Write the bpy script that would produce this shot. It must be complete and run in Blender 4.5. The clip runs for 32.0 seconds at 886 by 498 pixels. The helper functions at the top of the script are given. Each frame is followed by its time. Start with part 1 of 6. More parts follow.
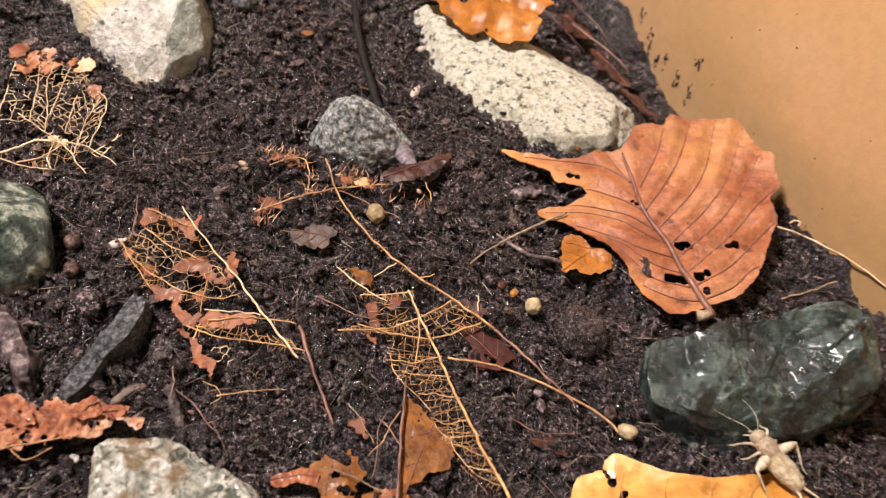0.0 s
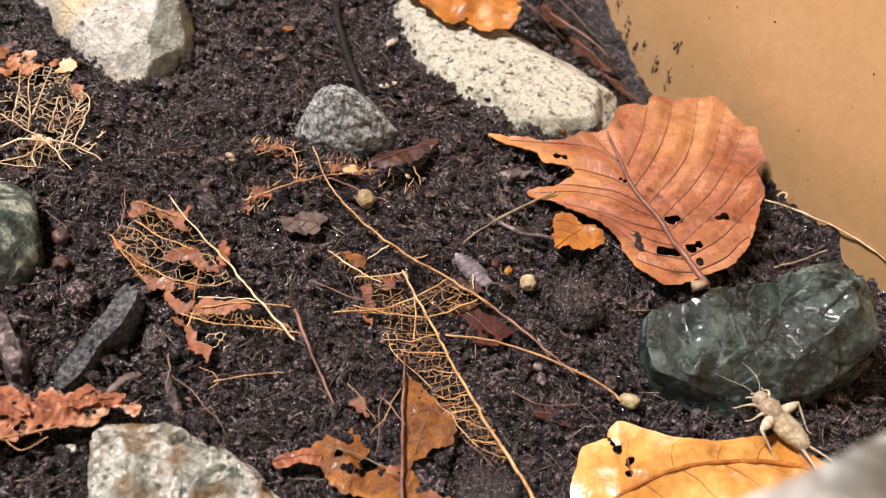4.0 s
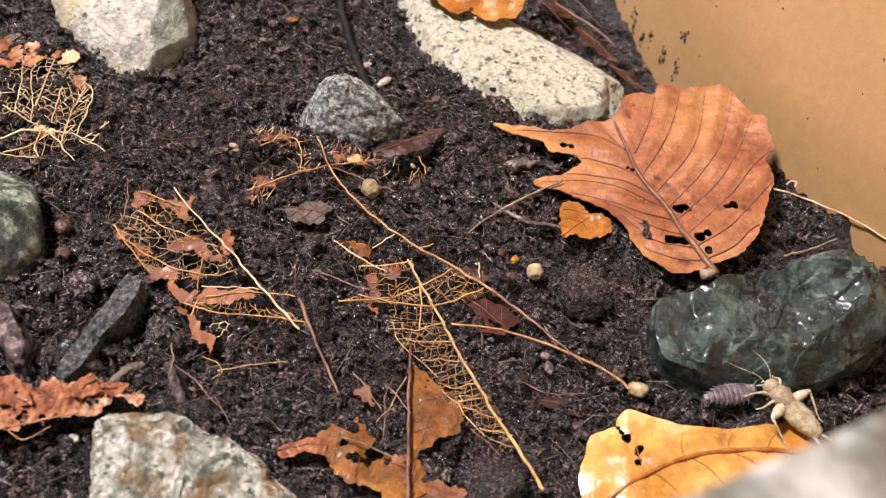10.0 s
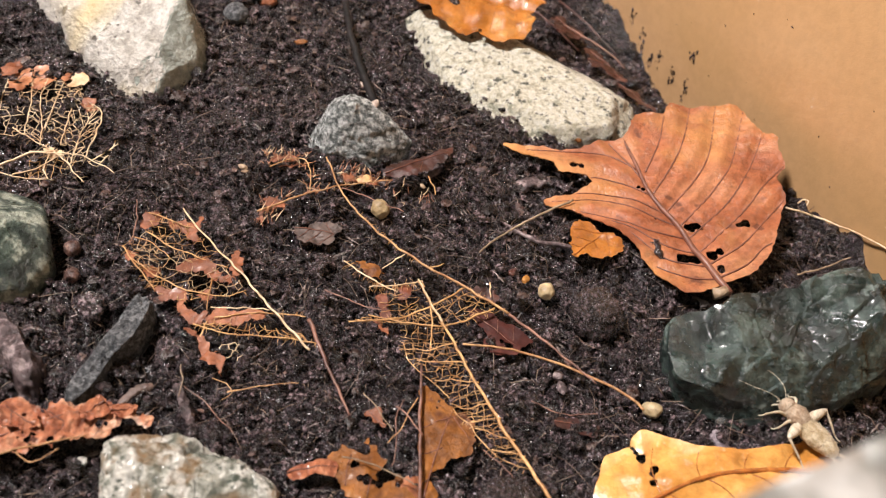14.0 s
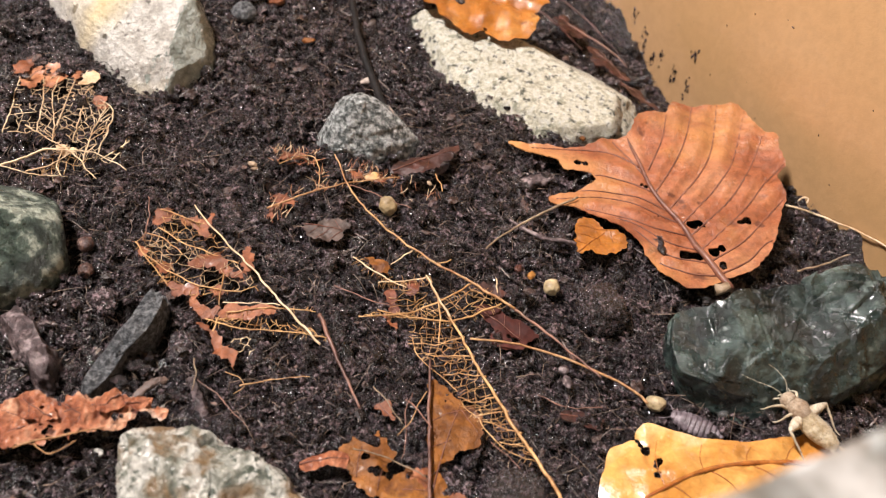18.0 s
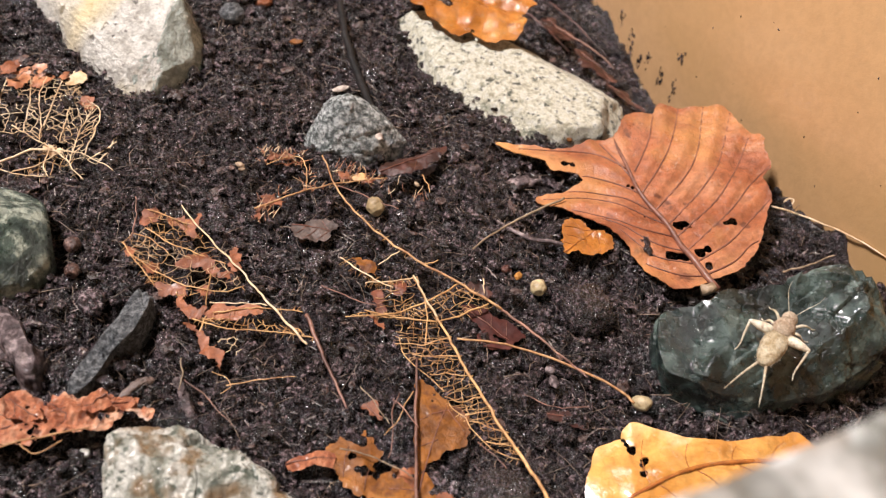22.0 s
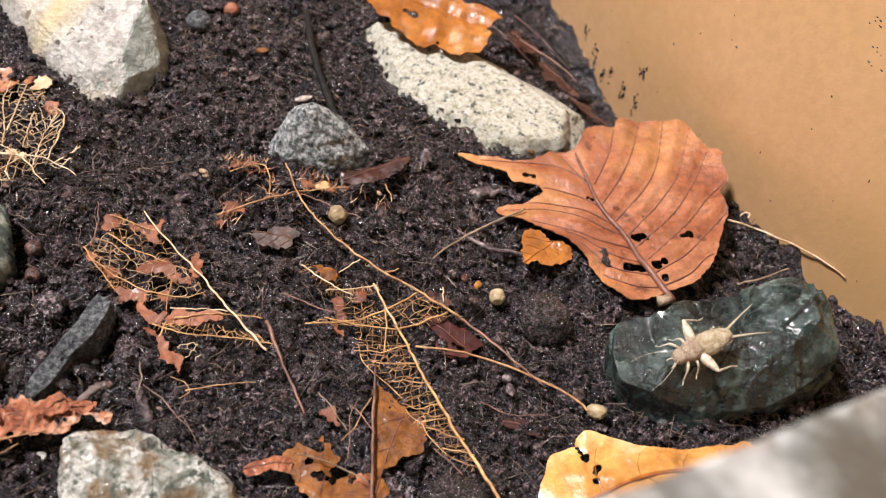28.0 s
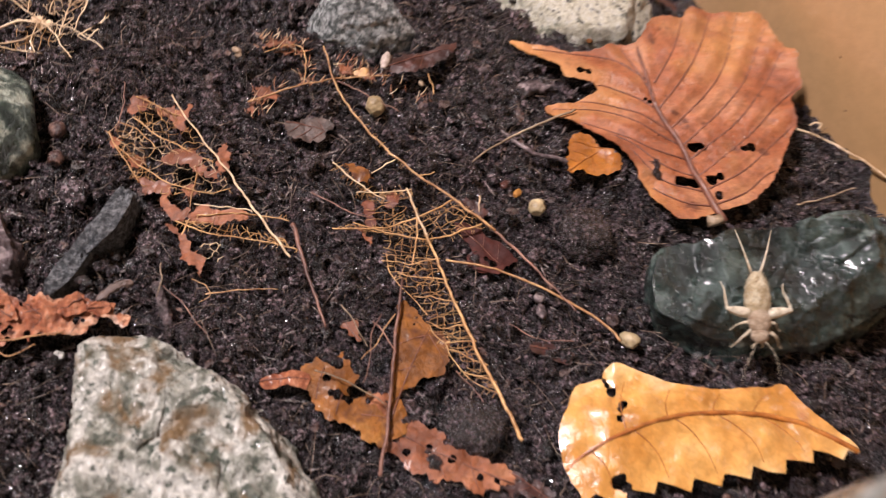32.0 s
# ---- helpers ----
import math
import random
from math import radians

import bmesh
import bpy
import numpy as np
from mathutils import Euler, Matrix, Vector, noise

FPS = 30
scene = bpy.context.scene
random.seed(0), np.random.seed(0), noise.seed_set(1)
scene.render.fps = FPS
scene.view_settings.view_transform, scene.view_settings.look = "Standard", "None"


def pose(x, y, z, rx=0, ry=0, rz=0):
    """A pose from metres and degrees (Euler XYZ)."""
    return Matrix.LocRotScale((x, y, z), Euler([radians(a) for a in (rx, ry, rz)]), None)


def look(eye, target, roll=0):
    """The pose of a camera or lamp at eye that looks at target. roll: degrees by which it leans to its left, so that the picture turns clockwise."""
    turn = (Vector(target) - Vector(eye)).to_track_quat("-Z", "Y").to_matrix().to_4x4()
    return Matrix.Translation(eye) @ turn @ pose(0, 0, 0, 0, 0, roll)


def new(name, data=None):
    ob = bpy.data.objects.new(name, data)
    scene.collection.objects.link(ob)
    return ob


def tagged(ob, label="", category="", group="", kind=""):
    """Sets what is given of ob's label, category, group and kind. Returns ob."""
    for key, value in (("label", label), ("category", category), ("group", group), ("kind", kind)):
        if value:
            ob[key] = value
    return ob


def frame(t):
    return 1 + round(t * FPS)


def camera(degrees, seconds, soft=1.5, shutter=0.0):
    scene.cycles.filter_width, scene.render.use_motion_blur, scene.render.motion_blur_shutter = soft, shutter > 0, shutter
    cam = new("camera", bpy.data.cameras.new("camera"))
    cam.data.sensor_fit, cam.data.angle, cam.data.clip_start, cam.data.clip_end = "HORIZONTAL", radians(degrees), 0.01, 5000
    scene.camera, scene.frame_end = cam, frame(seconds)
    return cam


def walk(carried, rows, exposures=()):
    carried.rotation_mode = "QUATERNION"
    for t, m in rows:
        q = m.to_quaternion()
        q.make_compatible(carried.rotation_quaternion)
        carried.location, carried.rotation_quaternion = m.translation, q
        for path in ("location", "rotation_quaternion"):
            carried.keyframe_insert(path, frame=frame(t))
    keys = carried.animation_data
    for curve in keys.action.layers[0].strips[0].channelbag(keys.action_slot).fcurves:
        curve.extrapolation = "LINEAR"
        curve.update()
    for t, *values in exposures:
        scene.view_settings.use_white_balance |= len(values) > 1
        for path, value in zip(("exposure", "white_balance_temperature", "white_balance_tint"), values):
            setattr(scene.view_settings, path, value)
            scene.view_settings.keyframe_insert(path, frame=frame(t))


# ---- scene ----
import collections

cam = camera(46.0, 32.0, soft=1.15, shutter=0.6)
PATH = [
    (0, (0.00155, -0.11261, 0.15745), (0.00019, 0.00206, 0.00596), 9.405),
    (0.5, (-0.00282, -0.12086, 0.16530), (0.00345, -0.00475, 0.01503), 12.251),
    (1, (-0.00192, -0.12108, 0.16373), (0.00691, -0.00415, 0.01423), 12.988),
    (1.5, (-0.00193, -0.12068, 0.16156), (0.00665, -0.00330, 0.01241), 12.357),
    (2, (-0.00036, -0.12376, 0.15555), (0.00735, -0.00554, 0.00701), 11.123),
    (2.5, (0.00133, -0.12352, 0.15309), (0.00758, -0.00467, 0.00498), 10.045),
    (3, (0.00102, -0.12263, 0.15213), (0.00639, -0.00317, 0.00448), 9.714),
    (3.5, (0.00047, -0.12006, 0.15139), (0.00350, -0.00016, 0.00404), 8.759),
    (5.5, (-0.00002, -0.12164, 0.14843), (0.00078, 0.00023, 0.00266), 7.671),
    (6, (-0.00006, -0.12157, 0.14867), (0.00016, 0.00102, 0.00351), 7.385),
    (6.5, (-0.00020, -0.12130, 0.14869), (-0.00001, 0.00196, 0.00410), 7.351),
    (7, (-0.00032, -0.12159, 0.14855), (-0.00030, 0.00238, 0.00456), 7.321),
    (7.5, (-0.00036, -0.12092, 0.14821), (-0.00038, 0.00321, 0.00436), 7.303),
    (8, (-0.00014, -0.12080, 0.14827), (-0.00018, 0.00274, 0.00391), 7.333),
    (8.5, (0.00137, -0.12291, 0.14895), (0.00187, -0.00159, 0.00273), 7.497),
    (9, (0.00095, -0.12193, 0.14798), (0.00176, -0.00181, 0.00077), 7.604),
    (9.5, (0.00091, -0.12172, 0.14809), (0.00157, -0.00118, 0.00121), 7.552),
    (10, (0.00084, -0.12128, 0.14729), (0.00131, -0.00039, 0.00071), 7.410),
    (10.5, (0.00062, -0.12189, 0.14755), (0.00078, -0.00094, 0.00102), 7.294),
    (11, (0.00060, -0.12162, 0.14720), (0.00050, -0.00011, 0.00114), 7.164),
    (11.5, (0.00043, -0.12131, 0.14718), (0.00037, 0.00068, 0.00152), 7.167),
    (12, (0.00033, -0.12106, 0.14689), (0.00006, 0.00165, 0.00183), 7.051),
    (12.5, (0.00035, -0.12101, 0.14612), (-0.00033, 0.00252, 0.00176), 6.856),
    (13, (0.00025, -0.12121, 0.14604), (-0.00067, 0.00264, 0.00195), 6.784),
    (13.5, (0.00059, -0.12138, 0.14577), (-0.00064, 0.00280, 0.00196), 6.565),
    (14, (0.00024, -0.12155, 0.14550), (-0.00100, 0.00298, 0.00200), 6.522),
    (14.5, (0.00008, -0.12162, 0.14570), (-0.00154, 0.00315, 0.00242), 6.390),
    (16.5, (-0.00149, -0.12201, 0.14442), (-0.00275, 0.00306, 0.00140), 6.380),
    (17, (-0.00181, -0.12157, 0.14615), (-0.00352, 0.00277, 0.00250), 6.319),
    (17.5, (-0.00182, -0.12123, 0.14661), (-0.00318, 0.00288, 0.00276), 6.605),
    (18, (-0.00184, -0.12369, 0.14789), (-0.00217, 0.00026, 0.00389), 6.937),
    (18.5, (-0.00243, -0.12483, 0.14981), (-0.00144, -0.00164, 0.00516), 7.354),
    (19, (-0.00195, -0.12378, 0.14898), (-0.00049, -0.00071, 0.00423), 7.567),
    (19.5, (-0.00180, -0.12349, 0.14904), (-0.00067, -0.00030, 0.00439), 7.463),
    (20, (-0.00189, -0.12329, 0.14848), (-0.00078, 0.00038, 0.00425), 7.505),
    (20.5, (-0.00204, -0.12342, 0.14852), (-0.00097, 0.00068, 0.00465), 7.469),
    (21, (-0.00243, -0.12323, 0.14873), (-0.00115, 0.00120, 0.00515), 7.533),
    (21.5, (-0.00154, -0.12397, 0.14784), (-0.00034, 0.00075, 0.00451), 7.436),
    (22, (-0.00130, -0.12437, 0.14784), (0.00014, 0.00028, 0.00445), 7.559),
    (22.5, (-0.00027, -0.12644, 0.15022), (0.00307, -0.00154, 0.00708), 8.612),
    (23, (0.00036, -0.12878, 0.15359), (0.00729, -0.00396, 0.01051), 10.282),
    (23.5, (0.00030, -0.12864, 0.15277), (0.00853, -0.00343, 0.01011), 10.740),
    (24, (0.00079, -0.12806, 0.15205), (0.00871, -0.00232, 0.00982), 10.610),
    (24.5, (0.00029, -0.12784, 0.15319), (0.00803, -0.00183, 0.01120), 10.613),
    (25, (0.00008, -0.12721, 0.15231), (0.00773, -0.00096, 0.01052), 10.691),
    (25.5, (-0.00047, -0.12578, 0.15239), (0.00673, 0.00026, 0.01039), 10.643),
    (27.5, (0.00020, -0.12643, 0.15054), (0.00676, -0.00009, 0.00878), 10.062),
    (28, (0.00076, -0.12587, 0.14961), (0.00700, 0.00059, 0.00794), 9.895),
    (28.5, (0.00067, -0.12546, 0.14936), (0.00668, 0.00087, 0.00756), 9.799),
    (29, (0.00066, -0.12540, 0.14890), (0.00646, 0.00108, 0.00723), 9.732),
    (29.5, (0.00068, -0.12485, 0.14871), (0.00640, 0.00151, 0.00693), 9.732),
    (30, (0.00132, -0.12479, 0.14815), (0.00686, 0.00152, 0.00631), 9.657),
    (30.5, (0.00143, -0.12513, 0.14836), (0.00701, 0.00088, 0.00627), 9.719),
    (31, (0.00121, -0.12519, 0.14882), (0.00702, -0.00001, 0.00600), 9.928),
    (31.5, (0.00209, -0.12629, 0.15174), (0.00756, -0.00807, 0.00310), 10.795),
    (32, (0.00324, -0.10634, 0.15269), (0.00347, -0.00881, -0.01036), 11.366),
]
walk(cam, [(t, look(eye, target, roll)) for t, eye, target, roll in PATH], [(0.0, 0.0, 7000, 13), (1.0, 0.0, 6750, 11), (3.5, 0.0, 6700, 10), (21.0, 0.0, 6650, 10), (23.5, 0.0, 6350, 10), (31.2, 0.0, 6350, 10), (31.6, -0.1, 6450, 13), (32.0, -0.28, 6550, 18)])
cam.data.dof.use_dof, cam.data.dof.focus_distance, cam.data.dof.aperture_fstop = True, 0.185, 25.0

# ---- light: one ceiling lamp in a pale room ----
world = bpy.data.worlds.new("room_air")
scene.world = world
world.use_nodes = True
world.node_tree.nodes["Background"].inputs[0].default_value = (1.0, 0.95, 0.88, 1)
world.node_tree.nodes["Background"].inputs[1].default_value = 0.40
lamp_data = bpy.data.lights.new("ceiling_lamp_light", "AREA")
lamp_data.shape, lamp_data.size, lamp_data.energy, lamp_data.color = "DISK", 0.15, 29.3, (1.0, 0.935, 0.925)
lamp = new("ceiling_lamp_light", lamp_data)
lamp.matrix_world = look((-0.50, 0.12, 1.00), (0, 0.02, 0))
scene.view_settings.exposure = 0.0

CM = 0.01


# ---- materials ----
def ramp(nt, fac, stops):
    node = nt.nodes.new("ShaderNodeValToRGB")
    els = node.color_ramp.elements
    while len(els) < len(stops):
        els.new(0.5)
    for el, (pos, col) in zip(els, stops):
        el.position, el.color = pos, (*col, 1) if len(col) == 3 else (col[0], col[0], col[0], 1)
    nt.links.new(fac, node.inputs[0])
    return node.outputs[0]


def noise_tex(nt, vec, scale, detail=6.0, rough=0.6, distort=0.0):
    node = nt.nodes.new("ShaderNodeTexNoise")
    for key, val in (("Scale", scale), ("Detail", detail), ("Roughness", rough), ("Distortion", distort)):
        node.inputs[key].default_value = val
    nt.links.new(vec, node.inputs["Vector"])
    return node.outputs["Fac"]


def mix(nt, fac, a, b, mode="MIX"):
    node = nt.nodes.new("ShaderNodeMix")
    node.data_type, node.blend_type = "RGBA", mode
    for sock, val in ((node.inputs[0], fac), (node.inputs[6], a), (node.inputs[7], b)):
        if isinstance(val, (int, float)):
            sock.default_value = val
        elif isinstance(val, tuple):
            sock.default_value = (*val, 1)
        else:
            nt.links.new(val, sock)
    return node.outputs[2]


def surface(name, stops, scale, rough=(0.4, 0.7), bump=0.3, grain=4.0, spots=None, tint=None, coat=0.0, trans=0.0,
            detail=7.0, island=0.0, rand=0.0, bump_dist=0.0006, stretch=None, spec=0.5, mottle=0.55, cells=None):
    """A procedural surface: broad colour from one noise, fine grain from another, spots of a third, wet gloss."""
    m = bpy.data.materials.new(name)
    m.use_nodes = True
    nt = m.node_tree
    bsdf = nt.nodes["Principled BSDF"]
    coord = nt.nodes.new("ShaderNodeTexCoord")
    vec = coord.outputs["Object"]
    if stretch:
        mapping = nt.nodes.new("ShaderNodeMapping")
        mapping.inputs["Scale"].default_value = stretch
        nt.links.new(vec, mapping.inputs[0])
        vec = mapping.outputs[0]
    broad = noise_tex(nt, vec, scale, detail, 0.62, 0.3)
    fine = noise_tex(nt, vec, scale * grain, 5.0, 0.7)
    col = ramp(nt, broad, [(0.5 + (p - 0.5) * 0.55, c) for p, c in stops])
    col = mix(nt, mottle, col, ramp(nt, fine, [(0.38, (0.30,)), (0.60, (1.0,))]), "MULTIPLY")
    if spots:
        sscale, lo, hi, scol = spots
        f = ramp(nt, noise_tex(nt, vec, sscale, 3.0, 0.55), [(0.5 + (lo - 0.5) * 0.8, (0.0,)), (0.5 + (hi - 0.5) * 0.8, (1.0,))])
        col = mix(nt, f, col, scol)
    if tint:
        tscale, lo, hi, tcol = tint
        f = ramp(nt, noise_tex(nt, vec, tscale, 4.0, 0.6, 0.5), [(0.5 + (lo - 0.5) * 0.7, (0.0,)), (0.5 + (hi - 0.5) * 0.7, (1.0,))])
        col = mix(nt, f, col, tcol)
    if island or rand:
        if island:
            info = nt.nodes.new("ShaderNodeNewGeometry").outputs["Random Per Island"]
        else:
            info = nt.nodes.new("ShaderNodeObjectInfo").outputs["Random"]
        k = max(island, rand)
        col = mix(nt, 1.0, col, ramp(nt, info, [(0.0, (1 - k,)), (1.0, (1.0,))]), "MULTIPLY")
    relief = fine
    if cells:
        vor = nt.nodes.new("ShaderNodeTexVoronoi")
        vor.feature = "DISTANCE_TO_EDGE"
        vor.inputs["Scale"].default_value = cells[0]
        nt.links.new(vec, vor.inputs["Vector"])
        web = ramp(nt, vor.outputs["Distance"], [(0.0, (0.45,)), (0.16, (1.0,))])
        col = mix(nt, cells[1], col, web, "MULTIPLY")
        relief = mix(nt, 0.12, fine, web)
    nt.links.new(col, bsdf.inputs["Base Color"])
    rr = ramp(nt, noise_tex(nt, vec, scale * 2.3, 4.0, 0.6), [(0.35, (rough[0],)), (0.65, (rough[1],))])
    nt.links.new(rr, bsdf.inputs["Roughness"])
    bsdf.inputs["Specular IOR Level"].default_value = spec
    bsdf.inputs["Coat Weight"].default_value = coat
    bsdf.inputs["Coat Roughness"].default_value = 0.12
    b = nt.nodes.new("ShaderNodeBump")
    b.inputs["Strength"].default_value, b.inputs["Distance"].default_value = bump, bump_dist
    nt.links.new(relief, b.inputs["Height"])
    nt.links.new(b.outputs[0], bsdf.inputs["Normal"])
    if trans:
        tr = nt.nodes.new("ShaderNodeBsdfTranslucent")
        nt.links.new(col, tr.inputs[0])
        ms = nt.nodes.new("ShaderNodeMixShader")
        ms.inputs[0].default_value = trans
        nt.links.new(bsdf.outputs[0], ms.inputs[1])
        nt.links.new(tr.outputs[0], ms.inputs[2])
        nt.links.new(ms.outputs[0], nt.nodes["Material Output"].inputs[0])
    return m


# Darker than its crumbs: the colour holds some shade of the gaps between.
M_SOIL = surface("wet_soil", [(0.3, (0.005, 0.0038, 0.0045)), (0.55, (0.0185, 0.0128, 0.015)), (0.8, (0.092, 0.067, 0.075))], 1100, (0.04, 0.4), 1.0, 4.0, bump_dist=0.0004, spec=0.7)
M_CRUMB = surface("soil_crumb", [(0.3, (0.0105, 0.0070, 0.0080)), (0.52, (0.044, 0.0285, 0.0325)), (0.75, (0.31, 0.222, 0.234))], 1500, (0.03, 0.32), 1.0, 3.5, island=0.92, bump_dist=0.0003, spec=1.0)
M_WET = surface("wet_grain", [(0.3, (0.010, 0.0075, 0.008)), (0.7, (0.06, 0.047, 0.050))], 600, (0.12, 0.28), 0.0, island=0.7, coat=0.2, spec=0.9)
M_FLAKE = surface("bark_flake", [(0.3, (0.035, 0.017, 0.014)), (0.55, (0.085, 0.042, 0.033)), (0.8, (0.22, 0.13, 0.10))], 900, (0.15, 0.5), 0.6, 4.0, island=0.9, bump_dist=0.0003)
M_GRIT = surface("pale_grit", [(0.3, (0.10, 0.075, 0.07)), (0.7, (0.46, 0.38, 0.36))], 500, (0.25, 0.5), 0.3, island=0.75)
M_YVEIN = surface("orange_vein", [(0.3, (0.30, 0.085, 0.02)), (0.7, (0.50, 0.18, 0.035))], 160, (0.2, 0.4), 0.3, 4.0, coat=0.4)
M_FIBRE = surface("dead_fibre", [(0.3, (0.08, 0.045, 0.034)), (0.7, (0.36, 0.25, 0.18))], 300, (0.2, 0.5), 0.3, island=0.85)
M_SLIVER = surface("wood_sliver", [(0.3, (0.05, 0.038, 0.036)), (0.7, (0.30, 0.23, 0.21))], 600, (0.12, 0.4), 0.5, island=0.8, spec=0.8)
M_BEAD = surface("glassy_bead", [(0.3, (0.55, 0.55, 0.55)), (0.7, (0.8, 0.8, 0.8))], 300, (0.03, 0.08), 0.1, coat=1.0)
M_BEAD.node_tree.nodes["Principled BSDF"].inputs["Transmission Weight"].default_value = 0.9
M_TUB = surface("tan_plastic", [(0.2, (0.49, 0.290, 0.137)), (0.8, (0.58, 0.355, 0.182))], 7, (0.12, 0.30), 0.16, 60.0, tint=(11, 0.42, 0.78, (0.43, 0.265, 0.115)), detail=2.0, spec=0.6, mottle=0.12)
M_WHITE = surface("pale_granite", [(0.3, (0.48, 0.45, 0.40)), (0.5, (0.70, 0.67, 0.61)), (0.8, (0.84, 0.82, 0.77))], 330, (0.3, 0.55), 0.9, 3.0, spots=(420, 0.66, 0.73, (0.13, 0.12, 0.105)), tint=(34, 0.50, 0.85, (0.74, 0.60, 0.33)), bump_dist=0.0014, mottle=0.45)
# Wet grey face; part of its darkness is shade put in the colour.
M_WETSHADEFACE = surface("wet_grey_shaded_face", [(0.3, (0.25, 0.28, 0.245)), (0.55, (0.40, 0.44, 0.395)), (0.8, (0.56, 0.60, 0.545))], 260, (0.06, 0.35), 0.8, 3.0, spots=(300, 0.66, 0.76, (0.10, 0.10, 0.08)), coat=0.4, bump_dist=0.0010, mottle=0.4)
M_GRANITE = surface("speckled_granite", [(0.28, (0.54, 0.50, 0.36)), (0.46, (0.84, 0.80, 0.64)), (0.7, (0.94, 0.92, 0.82))], 900, (0.4, 0.7), 0.9, 2.5, spots=(640, 0.60, 0.69, (0.10, 0.105, 0.08)), tint=(420, 0.63, 0.78, (0.36, 0.36, 0.26)), bump_dist=0.0014, mottle=0.35)
M_GREY = surface("grey_pebble", [(0.35, (0.13, 0.15, 0.145)), (0.5, (0.40, 0.43, 0.42)), (0.7, (0.85, 0.88, 0.87))], 900, (0.06, 0.35), 1.0, 1.6, tint=(60, 0.66, 0.9, (0.33, 0.32, 0.21)), bump_dist=0.0014, spec=1.0, mottle=0.75)
M_GREEN = surface("green_serpentine", [(0.3, (0.004, 0.009, 0.0085)), (0.52, (0.014, 0.028, 0.025)), (0.78, (0.085, 0.122, 0.108))], 130, (0.10, 0.5), 0.6, 7.0, spots=(330, 0.68, 0.80, (0.13, 0.165, 0.15)), bump_dist=0.0010, spec=0.5, coat=0.4)
M_DKGREEN = surface("dark_green_stone", [(0.32, (0.015, 0.030, 0.023)), (0.52, (0.085, 0.12, 0.095)), (0.70, (0.50, 0.54, 0.44))], 240, (0.2, 0.5), 1.0, 4.0, coat=0.15, bump_dist=0.0014)
M_NEAR = surface("mottled_stone", [(0.24, (0.12, 0.135, 0.105)), (0.42, (0.44, 0.44, 0.37)), (0.60, (0.90, 0.88, 0.80))], 230, (0.2, 0.5), 1.0, 4.0, spots=(620, 0.57, 0.68, (0.09, 0.11, 0.085)), tint=(120, 0.56, 0.70, (0.24, 0.155, 0.08)), coat=0.15, bump_dist=0.0016, mottle=0.6)
M_FRONT = surface("grey_banded_stone", [(0.34, (0.13, 0.135, 0.12)), (0.5, (0.27, 0.28, 0.26)), (0.66, (0.80, 0.81, 0.79))], 60, (0.15, 0.4), 0.4, 3.0, coat=0.5, stretch=(0.5, 1.2, 1.0), mottle=0.3)
M_CHAR = surface("charcoal", [(0.3, (0.05, 0.056, 0.062)), (0.5, (0.15, 0.16, 0.17)), (0.75, (0.42, 0.43, 0.44))], 1100, (0.25, 0.6), 1.0, 2.5, bump_dist=0.0012, mottle=0.7)
M_TAN_PEB = surface("tan_pebble", [(0.3, (0.36, 0.25, 0.12)), (0.7, (0.68, 0.54, 0.32))], 260, (0.35, 0.6), 0.4, 3.0, rand=0.3)
M_BROWNLEAF = surface("brown_leaf", [(0.2, (0.26, 0.074, 0.033)), (0.5, (0.42, 0.138, 0.060)), (0.8, (0.55, 0.235, 0.11))], 70, (0.22, 0.5), 0.6, 8.0, spots=(230, 0.67, 0.76, (0.15, 0.048, 0.025)), tint=(24, 0.48, 0.70, (0.60, 0.285, 0.10)), coat=0.2, trans=0.12, mottle=0.5, cells=(900, 0.2), bump_dist=0.0008)
M_YELLOWLEAF = surface("yellow_leaf", [(0.3, (0.56, 0.24, 0.05)), (0.55, (0.77, 0.40, 0.11)), (0.8, (0.88, 0.58, 0.25))], 45, (0.18, 0.40), 0.5, 8.0, spots=(150, 0.69, 0.77, (0.44, 0.17, 0.04)), tint=(70, 0.60, 0.85, (0.86, 0.66, 0.38)), coat=0.35, trans=0.12, mottle=0.4, cells=(620, 0.16))
M_ORANGELEAF = surface("orange_leaf", [(0.3, (0.34, 0.11, 0.018)), (0.6, (0.52, 0.19, 0.032)), (0.8, (0.68, 0.34, 0.10))], 80, (0.16, 0.4), 0.6, 7.0, spots=(150, 0.66, 0.76, (0.16, 0.055, 0.02)), coat=0.25, trans=0.12, mottle=0.4, cells=(800, 0.15))
M_REDLEAF = surface("red_brown_leaf", [(0.3, (0.15, 0.04, 0.02)), (0.6, (0.28, 0.082, 0.036)), (0.8, (0.46, 0.18, 0.09))], 130, (0.25, 0.5), 0.7, 6.0, coat=0.12, trans=0.1)
M_REMNANT = surface("leaf_remnant", [(0.3, (0.18, 0.054, 0.022)), (0.6, (0.33, 0.108, 0.044)), (0.8, (0.46, 0.185, 0.085))], 130, (0.3, 0.55), 0.7, 6.0, trans=0.12, mottle=0.5, coat=0.05)
M_SHRED = surface("red_shred", [(0.3, (0.30, 0.10, 0.045)), (0.7, (0.62, 0.27, 0.13))], 260, (0.3, 0.5), 0.3, 4.0, rand=0.4, coat=0.2)
M_DEEPRED = surface("deep_red_leaf", [(0.3, (0.045, 0.010, 0.008)), (0.6, (0.088, 0.022, 0.015)), (0.8, (0.15, 0.048, 0.034))], 120, (0.55, 0.75), 0.4, 6.0, trans=0.08, mottle=0.4, spec=0.25)
